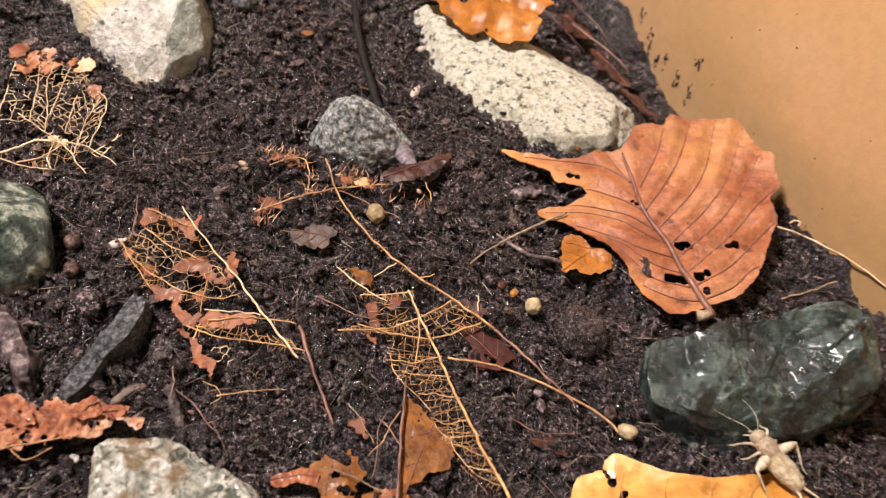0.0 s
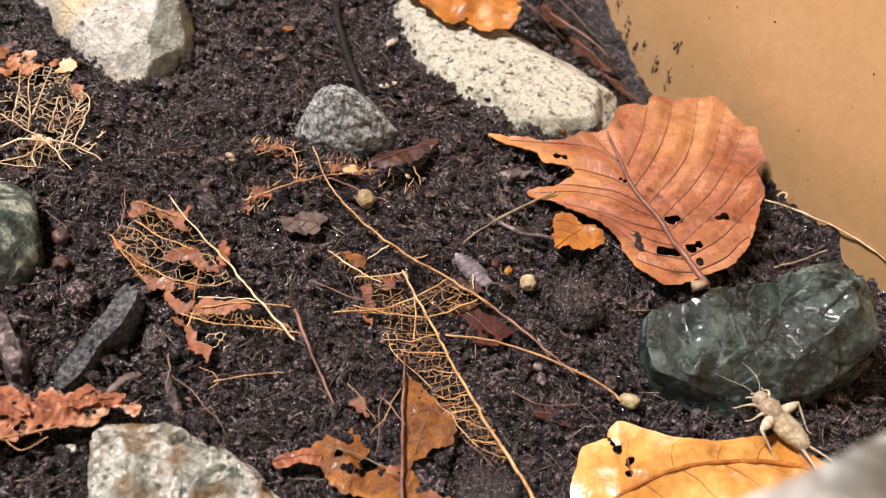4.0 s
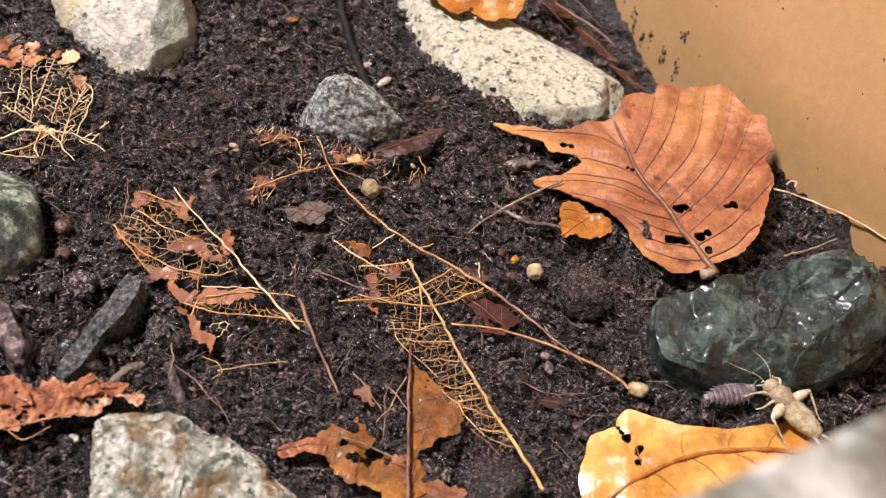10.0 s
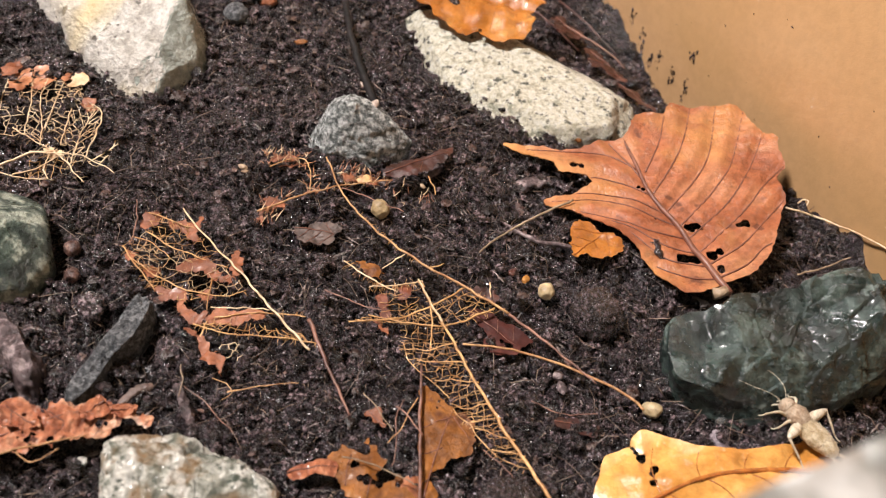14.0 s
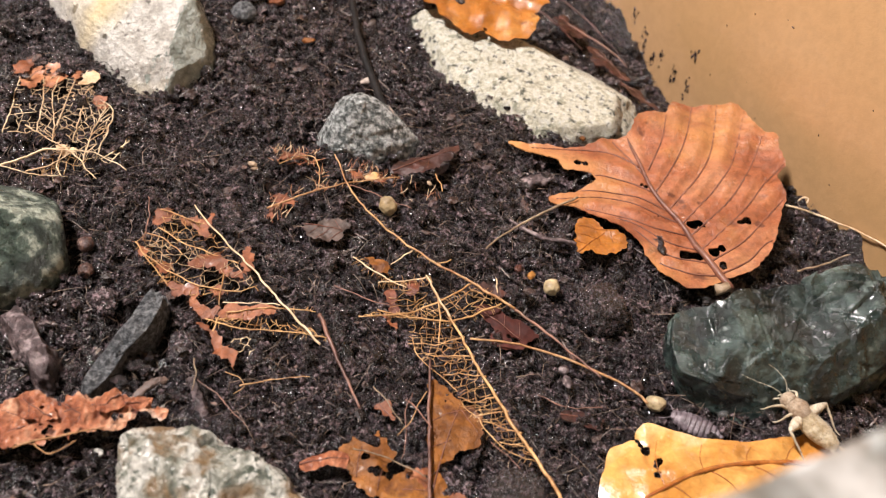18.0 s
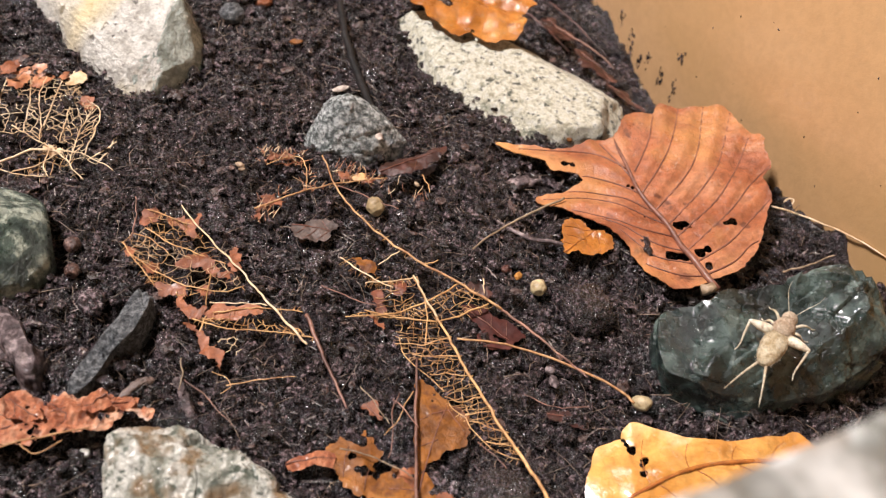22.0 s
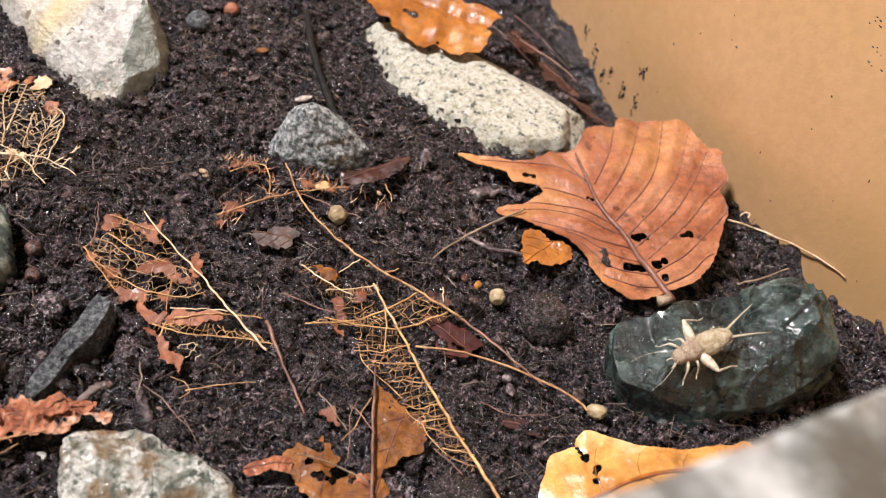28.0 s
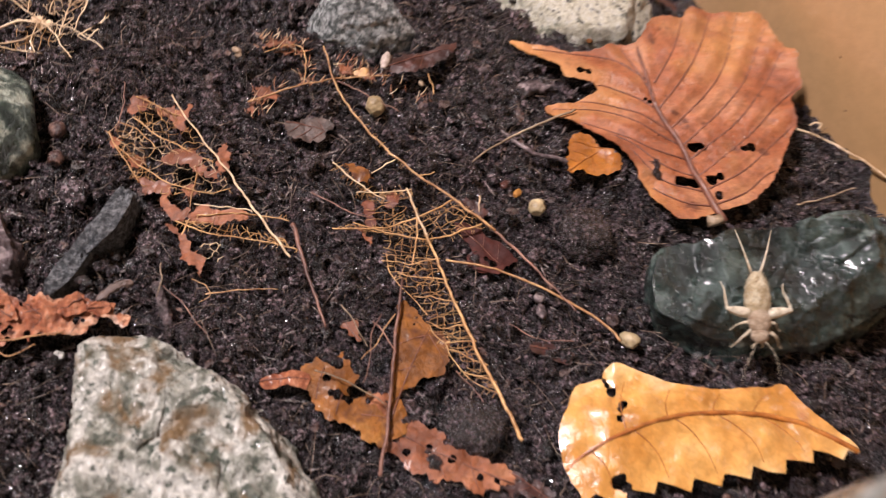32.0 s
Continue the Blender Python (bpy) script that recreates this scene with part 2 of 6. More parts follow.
M_RUSTLEAF = surface("rust_leaf", [(0.3, (0.33, 0.095, 0.045)), (0.55, (0.55, 0.20, 0.095)), (0.8, (0.76, 0.42, 0.26))], 260, (0.28, 0.6), 0.9, 4.0, spots=(420, 0.66, 0.74, (0.12, 0.035, 0.02)), tint=(170, 0.60, 0.76, (0.80, 0.60, 0.48)), coat=0.1, trans=0.1, bump_dist=0.0010)
M_DARKLEAF = surface("dark_leaf", [(0.3, (0.03, 0.010, 0.008)), (0.6, (0.078, 0.025, 0.018)), (0.8, (0.15, 0.06, 0.042))], 140, (0.25, 0.5), 0.5, 5.0, coat=0.08)
M_TANLEAF = surface("tan_leaf", [(0.3, (0.16, 0.053, 0.010)), (0.6, (0.33, 0.120, 0.022)), (0.8, (0.49, 0.225, 0.052))], 90, (0.4, 0.65), 0.7, 8.0, spots=(160, 0.63, 0.73, (0.10, 0.034, 0.015)), coat=0.03, trans=0.1, mottle=0.5, cells=(900, 0.2), spec=0.3)
M_GREYLEAF = surface("grey_brown_leaf", [(0.3, (0.06, 0.04, 0.034)), (0.7, (0.17, 0.115, 0.095))], 200, (0.3, 0.6), 0.6, 5.0)
M_VEIN = surface("dark_vein", [(0.3, (0.13, 0.046, 0.030)), (0.7, (0.25, 0.10, 0.062))], 160, (0.35, 0.6), 0.3, 4.0)
M_RIB = surface("straw_rib", [(0.3, (0.30, 0.13, 0.045)), (0.7, (0.58, 0.33, 0.15))], 260, (0.35, 0.6), 0.4, 4.0)
M_NET = surface("orange_lace", [(0.3, (0.40, 0.19, 0.065)), (0.7, (0.74, 0.44, 0.19))], 260, (0.35, 0.6), 0.3, 4.0)
M_PALENET = surface("straw_lace", [(0.3, (0.54, 0.34, 0.18)), (0.7, (0.84, 0.64, 0.42))], 160, (0.35, 0.6), 0.3, 4.0)
M_STRAW = surface("dry_straw", [(0.3, (0.24, 0.155, 0.09)), (0.7, (0.48, 0.35, 0.23))], 260, (0.4, 0.65), 0.4, 4.0, rand=0.4)
M_TWIG = surface("red_twig", [(0.3, (0.12, 0.05, 0.035)), (0.7, (0.34, 0.16, 0.11))], 200, (0.35, 0.6), 0.4, 4.0, rand=0.3)
M_ROOT = surface("black_root", [(0.3, (0.006, 0.005, 0.005)), (0.7, (0.016, 0.012, 0.011))], 200, (0.6, 0.85), 0.4, 4.0, spec=0.25)
M_BARK = surface("purple_bark", [(0.3, (0.035, 0.023, 0.023)), (0.55, (0.115, 0.080, 0.082)), (0.75, (0.42, 0.335, 0.33))], 420, (0.25, 0.55), 0.9, 4.0, coat=0.04, bump_dist=0.0006)
M_CRICKET = surface("cricket_shell", [(0.3, (0.50, 0.37, 0.21)), (0.55, (0.71, 0.58, 0.38)), (0.8, (0.88, 0.79, 0.60))], 900, (0.25, 0.5), 0.9, 3.0, spots=(1500, 0.64, 0.76, (0.36, 0.25, 0.15)), trans=0.15, mottle=0.35)
M_CRICKETHEAD = surface("cricket_head", [(0.3, (0.46, 0.32, 0.21)), (0.7, (0.72, 0.58, 0.43))], 900, (0.25, 0.5), 0.8, 3.0, spots=(1500, 0.62, 0.72, (0.30, 0.19, 0.125)), trans=0.15)
M_CRICKETLEG = surface("cricket_leg", [(0.3, (0.62, 0.50, 0.34)), (0.7, (0.86, 0.78, 0.62))], 600, (0.25, 0.45), 0.3, 3.0, spots=(1500, 0.66, 0.76, (0.36, 0.24, 0.15)), trans=0.2)
M_EYE = surface("insect_eye", [(0.3, (0.02, 0.012, 0.01)), (0.7, (0.05, 0.03, 0.02))], 500, (0.15, 0.25), 0.1)
M_LOUSE = surface("grey_woodlouse_shell", [(0.3, (0.10, 0.078, 0.086)), (0.6, (0.20, 0.160, 0.178)), (0.8, (0.32, 0.27, 0.29))], 600, (0.25, 0.45), 0.4, 3.0)
M_PALELOUSE = surface("pale_woodlouse_shell", [(0.3, (0.40, 0.31, 0.26)), (0.7, (0.64, 0.54, 0.46))], 500, (0.3, 0.5), 0.3, 3.0)
M_ROOM = surface("cream_plaster", [(0.3, (0.72, 0.68, 0.60)), (0.7, (0.80, 0.76, 0.68))], 3, (0.7, 0.9), 0.1, 8.0)
M_TABLE = surface("pale_wood_table", [(0.3, (0.38, 0.25, 0.14)), (0.7, (0.52, 0.36, 0.21))], 6, (0.35, 0.5), 0.1, 8.0, stretch=(1.0, 9.0, 1.0))


# ---- mesh helpers (inputs in centimetres) ----
def raw(name, verts, faces, material, parent=None, label="", smooth=True):
    base = Vector(parent.matrix_world.translation) if parent else Vector((0, 0, 0))
    up = parent
    base = Vector((0, 0, 0))
    while up:
        base += up.location
        up = up.parent
    me = bpy.data.meshes.new(name)
    me.from_pydata([(x * CM - base.x, y * CM - base.y, z * CM - base.z) for x, y, z in verts], [], faces)
    me.polygons.foreach_set("use_smooth", [smooth] * len(me.polygons))
    me.materials.append(material)
    me.update()
    ob = new(name, me)
    if parent:
        ob.parent = parent
    if label:
        tagged(ob, label)
    return ob


def thing(name, x, y, z, label, category, group="", kind=""):
    ob = new(name)
    ob.location = (x * CM, y * CM, z * CM)
    ob.empty_display_size = 0.01
    return tagged(ob, label, category, group, kind)


class Geo:
    def __init__(self):
        self.v, self.f = [], []

    def add(self, v, f):
        n = len(self.v)
        self.v += [tuple(p) for p in v]
        self.f += [tuple(i + n for i in q) for q in f]
        return self

    def tube(self, pts, r0, r1=None, sides=5):
        r1 = r0 if r1 is None else r1
        pts = [Vector(p) for p in pts]
        n = len(pts)
        v, f = [], []
        for i, p in enumerate(pts):
            d = (pts[min(i + 1, n - 1)] - pts[max(i - 1, 0)]).normalized()
            a = d.cross(Vector((0, 0, 1)))
            a = a.normalized() if a.length > 1e-4 else Vector((1, 0, 0))
            b = a.cross(d)
            r = r0 + (r1 - r0) * i / max(1, n - 1)
            for k in range(sides):
                w = 2 * math.pi * k / sides
                v.append(p + (a * math.cos(w) + b * math.sin(w)) * r)
        for i in range(n - 1):
            for k in range(sides):
                f.append((i * sides + k, i * sides + (k + 1) % sides, (i + 1) * sides + (k + 1) % sides, (i + 1) * sides + k))
        f.append(tuple(range(sides))[::-1])
        f.append(tuple((n - 1) * sides + k for k in range(sides)))
        return self.add(v, f)


def spline(pts, n=24):
    """Catmull-Rom through a few points."""
    pts = [Vector(p) for p in pts]
    p = [2 * pts[0] - pts[1]] + pts + [2 * pts[-1] - pts[-2]]
    out = []
    segs = len(pts) - 1
    for k in range(n + 1):
        s = k / n * segs
        i = min(int(s), segs - 1)
        t = s - i
        a, b, c, d = p[i], p[i + 1], p[i + 2], p[i + 3]
        out.append(0.5 * ((2 * b) + (c - a) * t + (2 * a - 5 * b + 4 * c - d) * t * t + (3 * b - a - 3 * c + d) * t ** 3))
    return out


def fbm(x, y, z, octaves=4):
    return noise.fractal(Vector((x, y, z)), 1.0, 2.0, octaves)


WALL_V = (-12.0, -4.9, -4.0, -3.1, -2.0, -0.4, 1.0, 2.5, 3.6, 4.7, 5.6, 6.5, 7.2, 9.0)
WALL_Z = (0.1, -0.05, -0.38, -0.70, -0.50, -0.88, -1.2, -1.6, -1.85, -1.48, -1.22, -0.85, -0.65, -0.4)


def soil_slope(x, y):
    """The lie of the ground, without its crumbs."""
    z = 0.19 - 0.02 * x - 0.013 * min(max(0.0, x + y - 2), 9.0) ** 2
    u = 0.844 * x + 0.536 * y
    if u > 5.8:
        v = 0.844 * y - 0.536 * x
        k = min(1.0, (u - 5.8) / 2.0)
        z += k * k * (float(np.interp(v, WALL_V, WALL_Z)) - z)
    return z


def soil_height(x, y):
    near = 1.0 if y < 12 else 0.4
    z = soil_slope(x, y) + near * (0.16 * fbm(x * 0.55, y * 0.55, 3.1, 3) + 0.18 * fbm(x * 1.9, y * 1.9, 7.7, 3))
    c = noise.cell(Vector((x * 3.3, y * 3.3, 0.5)))
    z += 0.19 * abs(fbm(x * 4.2, y * 4.2, 1.3, 3)) + 0.06 * c
    return z


def jitter(rng, a):
    return rng.uniform(-a, a)


def rock(name, centre, size, turn, material, label, category="stone", seed=0, cuts=(), rough=0.05, sub=5, freq=1.6, group="", chips=10, nicks=0, depth=(0.02, 0.07), smooth=True):
    """A stone: a ball flattened by cuts (direction, depth), stretched, turned and roughened. size: half axes."""
    bm = bmesh.new()
    bmesh.ops.create_icosphere(bm, subdivisions=sub, radius=1.0)
    rng = random.Random(seed)
    planes = [(Vector(n).normalized(), d) for n, d in cuts]
    for _ in range(chips):
        n = Vector((rng.gauss(0, 1), rng.gauss(0, 1), rng.gauss(0, 1))).normalized()
        planes.append((n, rng.uniform(0.80, 0.95)))
    m = Euler([radians(a) for a in turn]).to_matrix()
    off = Vector((seed * 3.7, seed * 1.9, seed * 0.7))
    verts, shaped = [], []
    for v in bm.verts:
        p = v.co.copy()
        for n, d in planes * (1 if chips else 5):
            over = p.dot(n) - d
            if over > 0:
                p -= n * over * (0.92 if chips else 0.99)
        shaped.append(p)
    for _ in range(nicks):
        n = Vector((rng.gauss(0, 1), rng.gauss(0, 1) - 0.4, abs(rng.gauss(0, 1)))).normalized()
        d = max(p.dot(n) for p in shaped) - rng.uniform(*depth)
        for p in shaped:
            over = p.dot(n) - d
            if over > 0:
                p -= n * over * 0.95
    for p in shaped:
        q = p * freq
        p *= 1 + rough * (noise.fractal(q + off, 1.0, 2.0, 5)) + 0.4 * rough * noise.fractal(q * 5 + off, 1.0, 2.0, 4)
        p = m @ Vector((p.x * size[0], p.y * size[1], p.z * size[2]))
        verts.append((p.x + centre[0], p.y + centre[1], p.z + centre[2]))
    faces = [tuple(v.index for v in f.verts) for f in bm.faces]
    bm.free()
    ob = raw(name, verts, faces, material, smooth=smooth)
    return tagged(ob, label, category, group)


def inside(poly, x, y):
    hit = False
    j = len(poly) - 1
    for i in range(len(poly)):
        (xi, yi), (xj, yj) = poly[i], poly[j]
        if (yi > y) != (yj > y) and x < (xj - xi) * (y - yi) / (yj - yi) + xi:
            hit = not hit
        j = i
    return hit


def nearest(poly, x, y):
    best, at = 1e9, (x, y)
    for i in range(len(poly)):
        (ax, ay), (bx, by) = poly[i], poly[(i + 1) % len(poly)]
        dx, dy = bx - ax, by - ay
        t = max(0, min(1, ((x - ax) * dx + (y - ay) * dy) / (dx * dx + dy * dy + 1e-9)))
        px, py = ax + t * dx, ay + t * dy
        d = (px - x) ** 2 + (py - y) ** 2
        if d < best:
            best, at = d, (px, py)
    return at


def outline(pts, n=90, ragged=0.03, teeth=0.0, tooth=0.25, seed=0, where=None, bites=0.0):
    """A closed smooth margin through a few corners, with small teeth and bites."""
    v = [Vector((*p, 0)) for p in pts]
    k = len(v)
    ring = []
    for i in range(k):
        a, b, c, d = v[i - 1], v[i], v[(i + 1) % k], v[(i + 2) % k]
        steps = max(3, round((c - b).length / (0.04 if bites else 0.09)))
        for s in range(steps):
            t = s / steps
            ring.append(0.5 * ((2 * b) + (c - a) * t + (2 * a - 5 * b + 4 * c - d) * t * t + (3 * b - a - 3 * c + d) * t ** 3))
    out = []
    run = 0.0
    for i, p in enumerate(ring):
        q = ring[(i + 1) % len(ring)] - ring[i - 1]
        nrm = Vector((q.y, -q.x, 0)).normalized()
        run += (p - ring[i - 1]).length
        d = ragged * noise.fractal(Vector((p.x * 2.8, p.y * 2.8, seed)), 0.7, 2.0, 5)
        if bites:
            d += bites * noise.fractal(Vector((p.x * 9.0, p.y * 9.0, seed + 5.5)), 0.6, 2.0, 3)
        if teeth and (where is None or where(p.x, p.y)):
            d += teeth * ((run / tooth) % 1.0 - 0.5)
        p = p + nrm * d
        out.append((p.x, p.y))
    return out


def blade(margin, holes, height, cell=0.08, seed=0):
    """Verts and faces of a leaf blade inside a margin, less its holes (x, y, r), laid on height(x, y)."""
    xs, ys = [p[0] for p in margin], [p[1] for p in margin]
    x0, y0 = min(xs) - cell, min(ys) - cell
    nx, ny = int((max(xs) - x0) / cell) + 3, int((max(ys) - y0) / cell) + 3

    def hole_at(x, y):
        for hx, hy, r in holes:
            d = math.hypot(x - hx, y - hy)
            rr = r * (1 + 0.35 * noise.noise(Vector(((x - hx) / r * 1.1, (y - hy) / r * 1.1, seed + hx))))
            if d < rr:
                return hx, hy, rr, d
        return None

    keep = {}
    for i in range(nx):
        for j in range(ny):
            cx, cy = x0 + (i + 0.5) * cell, y0 + (j + 0.5) * cell
            if inside(margin, cx, cy) and not hole_at(cx, cy):
                keep[i, j] = True
    index, verts, faces = {}, [], []

    def vert(i, j):
        if (i, j) not in index:
            x, y = x0 + i * cell, y0 + j * cell
            rim = not all((i + p, j + q) in keep for p in (-1, 0) for q in (-1, 0))
            if rim:
                mx, my = nearest(margin, x, y)
                if not inside(margin, x, y) or math.hypot(mx - x, my - y) < cell * 0.8:
                    x, y = mx, my
            h = hole_at(x, y)
            if rim and not h:
                for hx, hy, r in holes:
                    d = math.hypot(x - hx, y - hy)
                    rr = r * (1 + 0.35 * noise.noise(Vector(((x - hx) / r * 1.1, (y - hy) / r * 1.1, seed + hx))))
                    if d < rr + cell * 0.8:
                        h = (hx, hy, rr, d)
            if h:
                hx, hy, rr, d = h
                d = max(d, 1e-3)
                x, y = hx + (x - hx) / d * rr, hy + (y - hy) / d * rr
            index[i, j] = len(verts)
            verts.append((x, y, height(x, y)))
        return index[i, j]

    for i, j in keep:
        faces.append((vert(i, j), vert(i + 1, j), vert(i + 1, j + 1), vert(i, j + 1)))
    return verts, faces


def solid(ob, cm):
    uses = collections.Counter(key for poly in ob.data.polygons for key in poly.edge_keys)
    for edge in ob.data.edges:
        edge.use_edge_sharp = uses[edge.key] == 1
    mod = ob.modifiers.new("thickness", "SOLIDIFY")
    mod.thickness, mod.offset = cm * CM, -1.0
    return ob


def lie(x, y, dz=0.0):
    """Height at which litter rests, a little over the crumbs."""
    return 0.16 + soil_slope(x, y) + dz + 0.06 * fbm(x * 0.8, y * 0.8, 5.0, 2)


def over(pts, dz=0.0):
    return [(x, y, lie(x, y, dz)) for x, y in pts]


# ---- the room, the table and the tub ----
def slab(name, corners, thick, material, label="", kind="structure"):
    """A plate from four corners (centimetres), thickened away from its face."""
    c = [Vector(p) for p in corners]
    n = (c[1] - c[0]).cross(c[3] - c[0]).normalized() * -thick
    v = [tuple(p) for p in c] + [tuple(p + n) for p in c]
    f = [(0, 1, 2, 3), (7, 6, 5, 4)] + [(i, i + 4, (i + 1) % 4 + 4, (i + 1) % 4) for i in range(4)]
    return tagged(raw(name, v, f, material, smooth=False), label, kind=kind)


TABLE_Z = -5.0
slab("floor", [(-200, -200, -80), (200, -200, -80), (200, 200, -80), (-200, 200, -80)], 5, M_TABLE, "pale wooden floor of the room")
slab("ceiling", [(-200, -200, 160), (-200, 200, 160), (200, 200, 160), (200, -200, 160)], 5, M_ROOM, "cream plaster ceiling")
slab("wall_north", [(-200, 200, -80), (200, 200, -80), (200, 200, 160), (-200, 200, 160)], 5, M_ROOM, "cream plaster wall")
slab("wall_south", [(200, -200, -80), (-200, -200, -80), (-200, -200, 160), (200, -200, 160)], 5, M_ROOM, "cream plaster wall")
slab("wall_east", [(200, 200, -80), (200, -200, -80), (200, -200, 160), (200, 200, 160)], 5, M_ROOM, "cream plaster wall")
slab("wall_west", [(-200, -200, -80), (-200, 200, -80), (-200, 200, 160), (-200, -200, 160)], 5, M_ROOM, "cream plaster wall")


def tub_point(u, v, z):
    """u runs square to the visible wall, v along it."""
    a = 0.844, 0.536
    return (a[0] * u - a[1] * v, a[1] * u + a[0] * v, z)


tub = thing("plastic_tub", *tub_point(-7, 0, TABLE_Z), "tan plastic tub holding soil, stones and leaves", "tub")
U0, U1, V0, V1, RIM = -24.0, 7.95, -24.0, 24.0, 13.0


WALL_UP, WALL_OUT = (TABLE_Z, 0.3, 2.0, 4.0, 6.0, RIM - 0.5), (0.0, 0.0, 0.15, 0.55, 1.1, 3.2)


def wall_out(z):
    """How far the inner face of the tub leans out at a height."""
    return float(np.interp(z, WALL_UP, WALL_OUT))


def tub_wall(name, a, b, lean):
    """One wall from a to b in plan, steep at its foot and leaning out above, with a rolled rim; its ends spread with its neighbours."""
    rows = []
    along = (Vector(b) - Vector(a)).normalized()
    inner = [(z, wall_out(z)) for z in (TABLE_Z + 0.3, -1.0, 0.3, 1.2, 2.0, 3.0, 4.0, 5.0, 6.0, 8.0, 10.0, RIM - 0.5)]
    for z, out in inner + [(RIM, 3.6), (RIM - 0.1, 4.0), (RIM - 0.8, 4.05), (RIM - 0.9, 3.65), (RIM - 1.2, 3.4), (6.0, 1.4), (2.0, 0.45), (TABLE_Z + 0.3, 0.3)]:
        p, q = Vector(a) - along * out, Vector(b) + along * out
        rows.append([(p.x + lean[0] * out + (q.x - p.x) * k / 24, p.y + lean[1] * out + (q.y - p.y) * k / 24, z) for k in range(25)])
    v = [tub_point(*p) for r in rows for p in r]
    f = [(i * 25 + k, (i + 1) * 25 + k, (i + 1) * 25 + k + 1, i * 25 + k + 1) for i in range(len(rows) - 1) for k in range(24)]
    return raw(name, v, f, M_TUB, tub)


tub_wall("side_wall", (U1, V0), (U1, V1), (1, 0))
tub_wall("side_wall", (U0, V1), (U0, V0), (-1, 0))
tub_wall("end_wall", (U1, V1), (U0, V1), (0, 1))
tub_wall("end_wall", (U0, V0), (U1, V0), (0, -1))
bv = [tub_point(u, v, z) for z in (TABLE_Z + 0.3, TABLE_Z) for u, v in ((U0, V0), (U1, V0), (U1, V1), (U0, V1))]
raw("base", bv, [(0, 1, 2, 3), (7, 6, 5, 4), (0, 4, 5, 1), (1, 5, 6, 2), (2, 6, 7, 3), (3, 7, 4, 0)], M_TUB, tub, smooth=False)

table_c = [(-60, -60), (60, -60), (60, 60), (-60, 60)]
table = thing("table", 0, 0, -80, "pale wooden table under the tub", "table")
tv = [(x, y, z) for z in (TABLE_Z, TABLE_Z - 3) for x, y in table_c]
raw("tabletop", tv, [(0, 1, 2, 3), (7, 6, 5, 4), (0, 4, 5, 1), (1, 5, 6, 2), (2, 6, 7, 3), (3, 7, 4, 0)], M_TABLE, table, smooth=False)
for lx, ly in table_c:
    raw("leg", Geo().tube([(lx * 0.9, ly * 0.9, TABLE_Z - 3), (lx * 0.9, ly * 0.9, -80)], 3, 2.4, 12).v, Geo().tube([(0, 0, 1), (0, 0, 0)], 3, 2.4, 12).f, M_TABLE, table)

# ---- soil: one sheet, finer where it is seen ----
us = np.concatenate([np.arange(-23.9, -10, 0.6), np.arange(-10, 7.95, 0.085), [7.95]])
vs = np.concatenate([np.arange(-23.9, -14, 0.6), np.arange(-14, 11, 0.085), np.arange(11, 23.9, 0.5)])
sv = []
for v in vs:
    for u in us:
        x, y, _ = tub_point(u, v, 0)
        z = soil_height(x, y)
        edge = max(0.0, 1.0 - (7.95 - u) / 0.5)
        z += edge * (0.06 + 0.35 * fbm(v * 1.3, 2.0, 0.3, 4))
        sv.append((x, y, z))
nu = len(us)
sf = [(j * nu + i, j * nu + i + 1, (j + 1) * nu + i + 1, (j + 1) * nu + i) for j in range(len(vs) - 1) for i in range(nu - 1)]
tagged(raw("ground", sv, sf, M_SOIL), "dark moist crumbly soil in the tub", "soil", kind="structure")

# ---- stones ----
def boulder_cut(c, r, p, n):
    n = Vector(n).normalized()
    return (tuple(n), (Vector(p) - Vector(c)).dot(n) / r)


def hewn(name, plan, z, low, top, material, label, category="stone", lean=0.25, seed=0, rough=0.02, sub=6, faces=(), freq=3.0, group="", nicks=6, depth=(0.02, 0.06), smooth=True):
    """An angular stone: upright faces over a convex plan (anticlockwise, at height z), leaning in, under a top and extra facets (point, normal)."""
    cx, cy = sum(p[0] for p in plan) / len(plan), sum(p[1] for p in plan) / len(plan)
    c = (cx, cy, (low + top) / 2)
    r = 1.12 * max(math.hypot(math.hypot(p[0] - cx, p[1] - cy), (top - low) / 2) for p in plan)
    cuts = [boulder_cut(c, r, (cx, cy, low), (0, 0, -1)), boulder_cut(c, r, (cx, cy, top), (0.04, -0.06, 1))]
    for k, p in enumerate(plan):
        q = plan[(k + 1) % len(plan)]
        cuts.append(boulder_cut(c, r, (*p, z), (q[1] - p[1], p[0] - q[0], lean * math.hypot(q[0] - p[0], q[1] - p[1]))))
    for p, n in faces:
        cuts.append(boulder_cut(c, r, p, n))
    return rock(name, c, (r, r, r), (0, 0, 0), material, label, category, seed, cuts, rough, sub, freq, group, chips=0, nicks=nicks, depth=depth, smooth=smooth)


def reach(poly, cx, cy, w):
    """How far a closed plan reaches from (cx, cy) in the direction w."""
    dx, dy, best = math.cos(w), math.sin(w), 0.0
    for i, (x0, y0) in enumerate(poly):
        x1, y1 = poly[(i + 1) % len(poly)]
        ex, ey = x1 - x0, y1 - y0
        det = ex * dy - ey * dx
        if abs(det) > 1e-9:
            s = ((x0 - cx) * ey - (y0 - cy) * ex) / -det
            k = ((x0 - cx) * dy - (y0 - cy) * dx) / -det
            if s > 0 and -1e-6 <= k <= 1 + 1e-6:
                best = max(best, s)
    return best


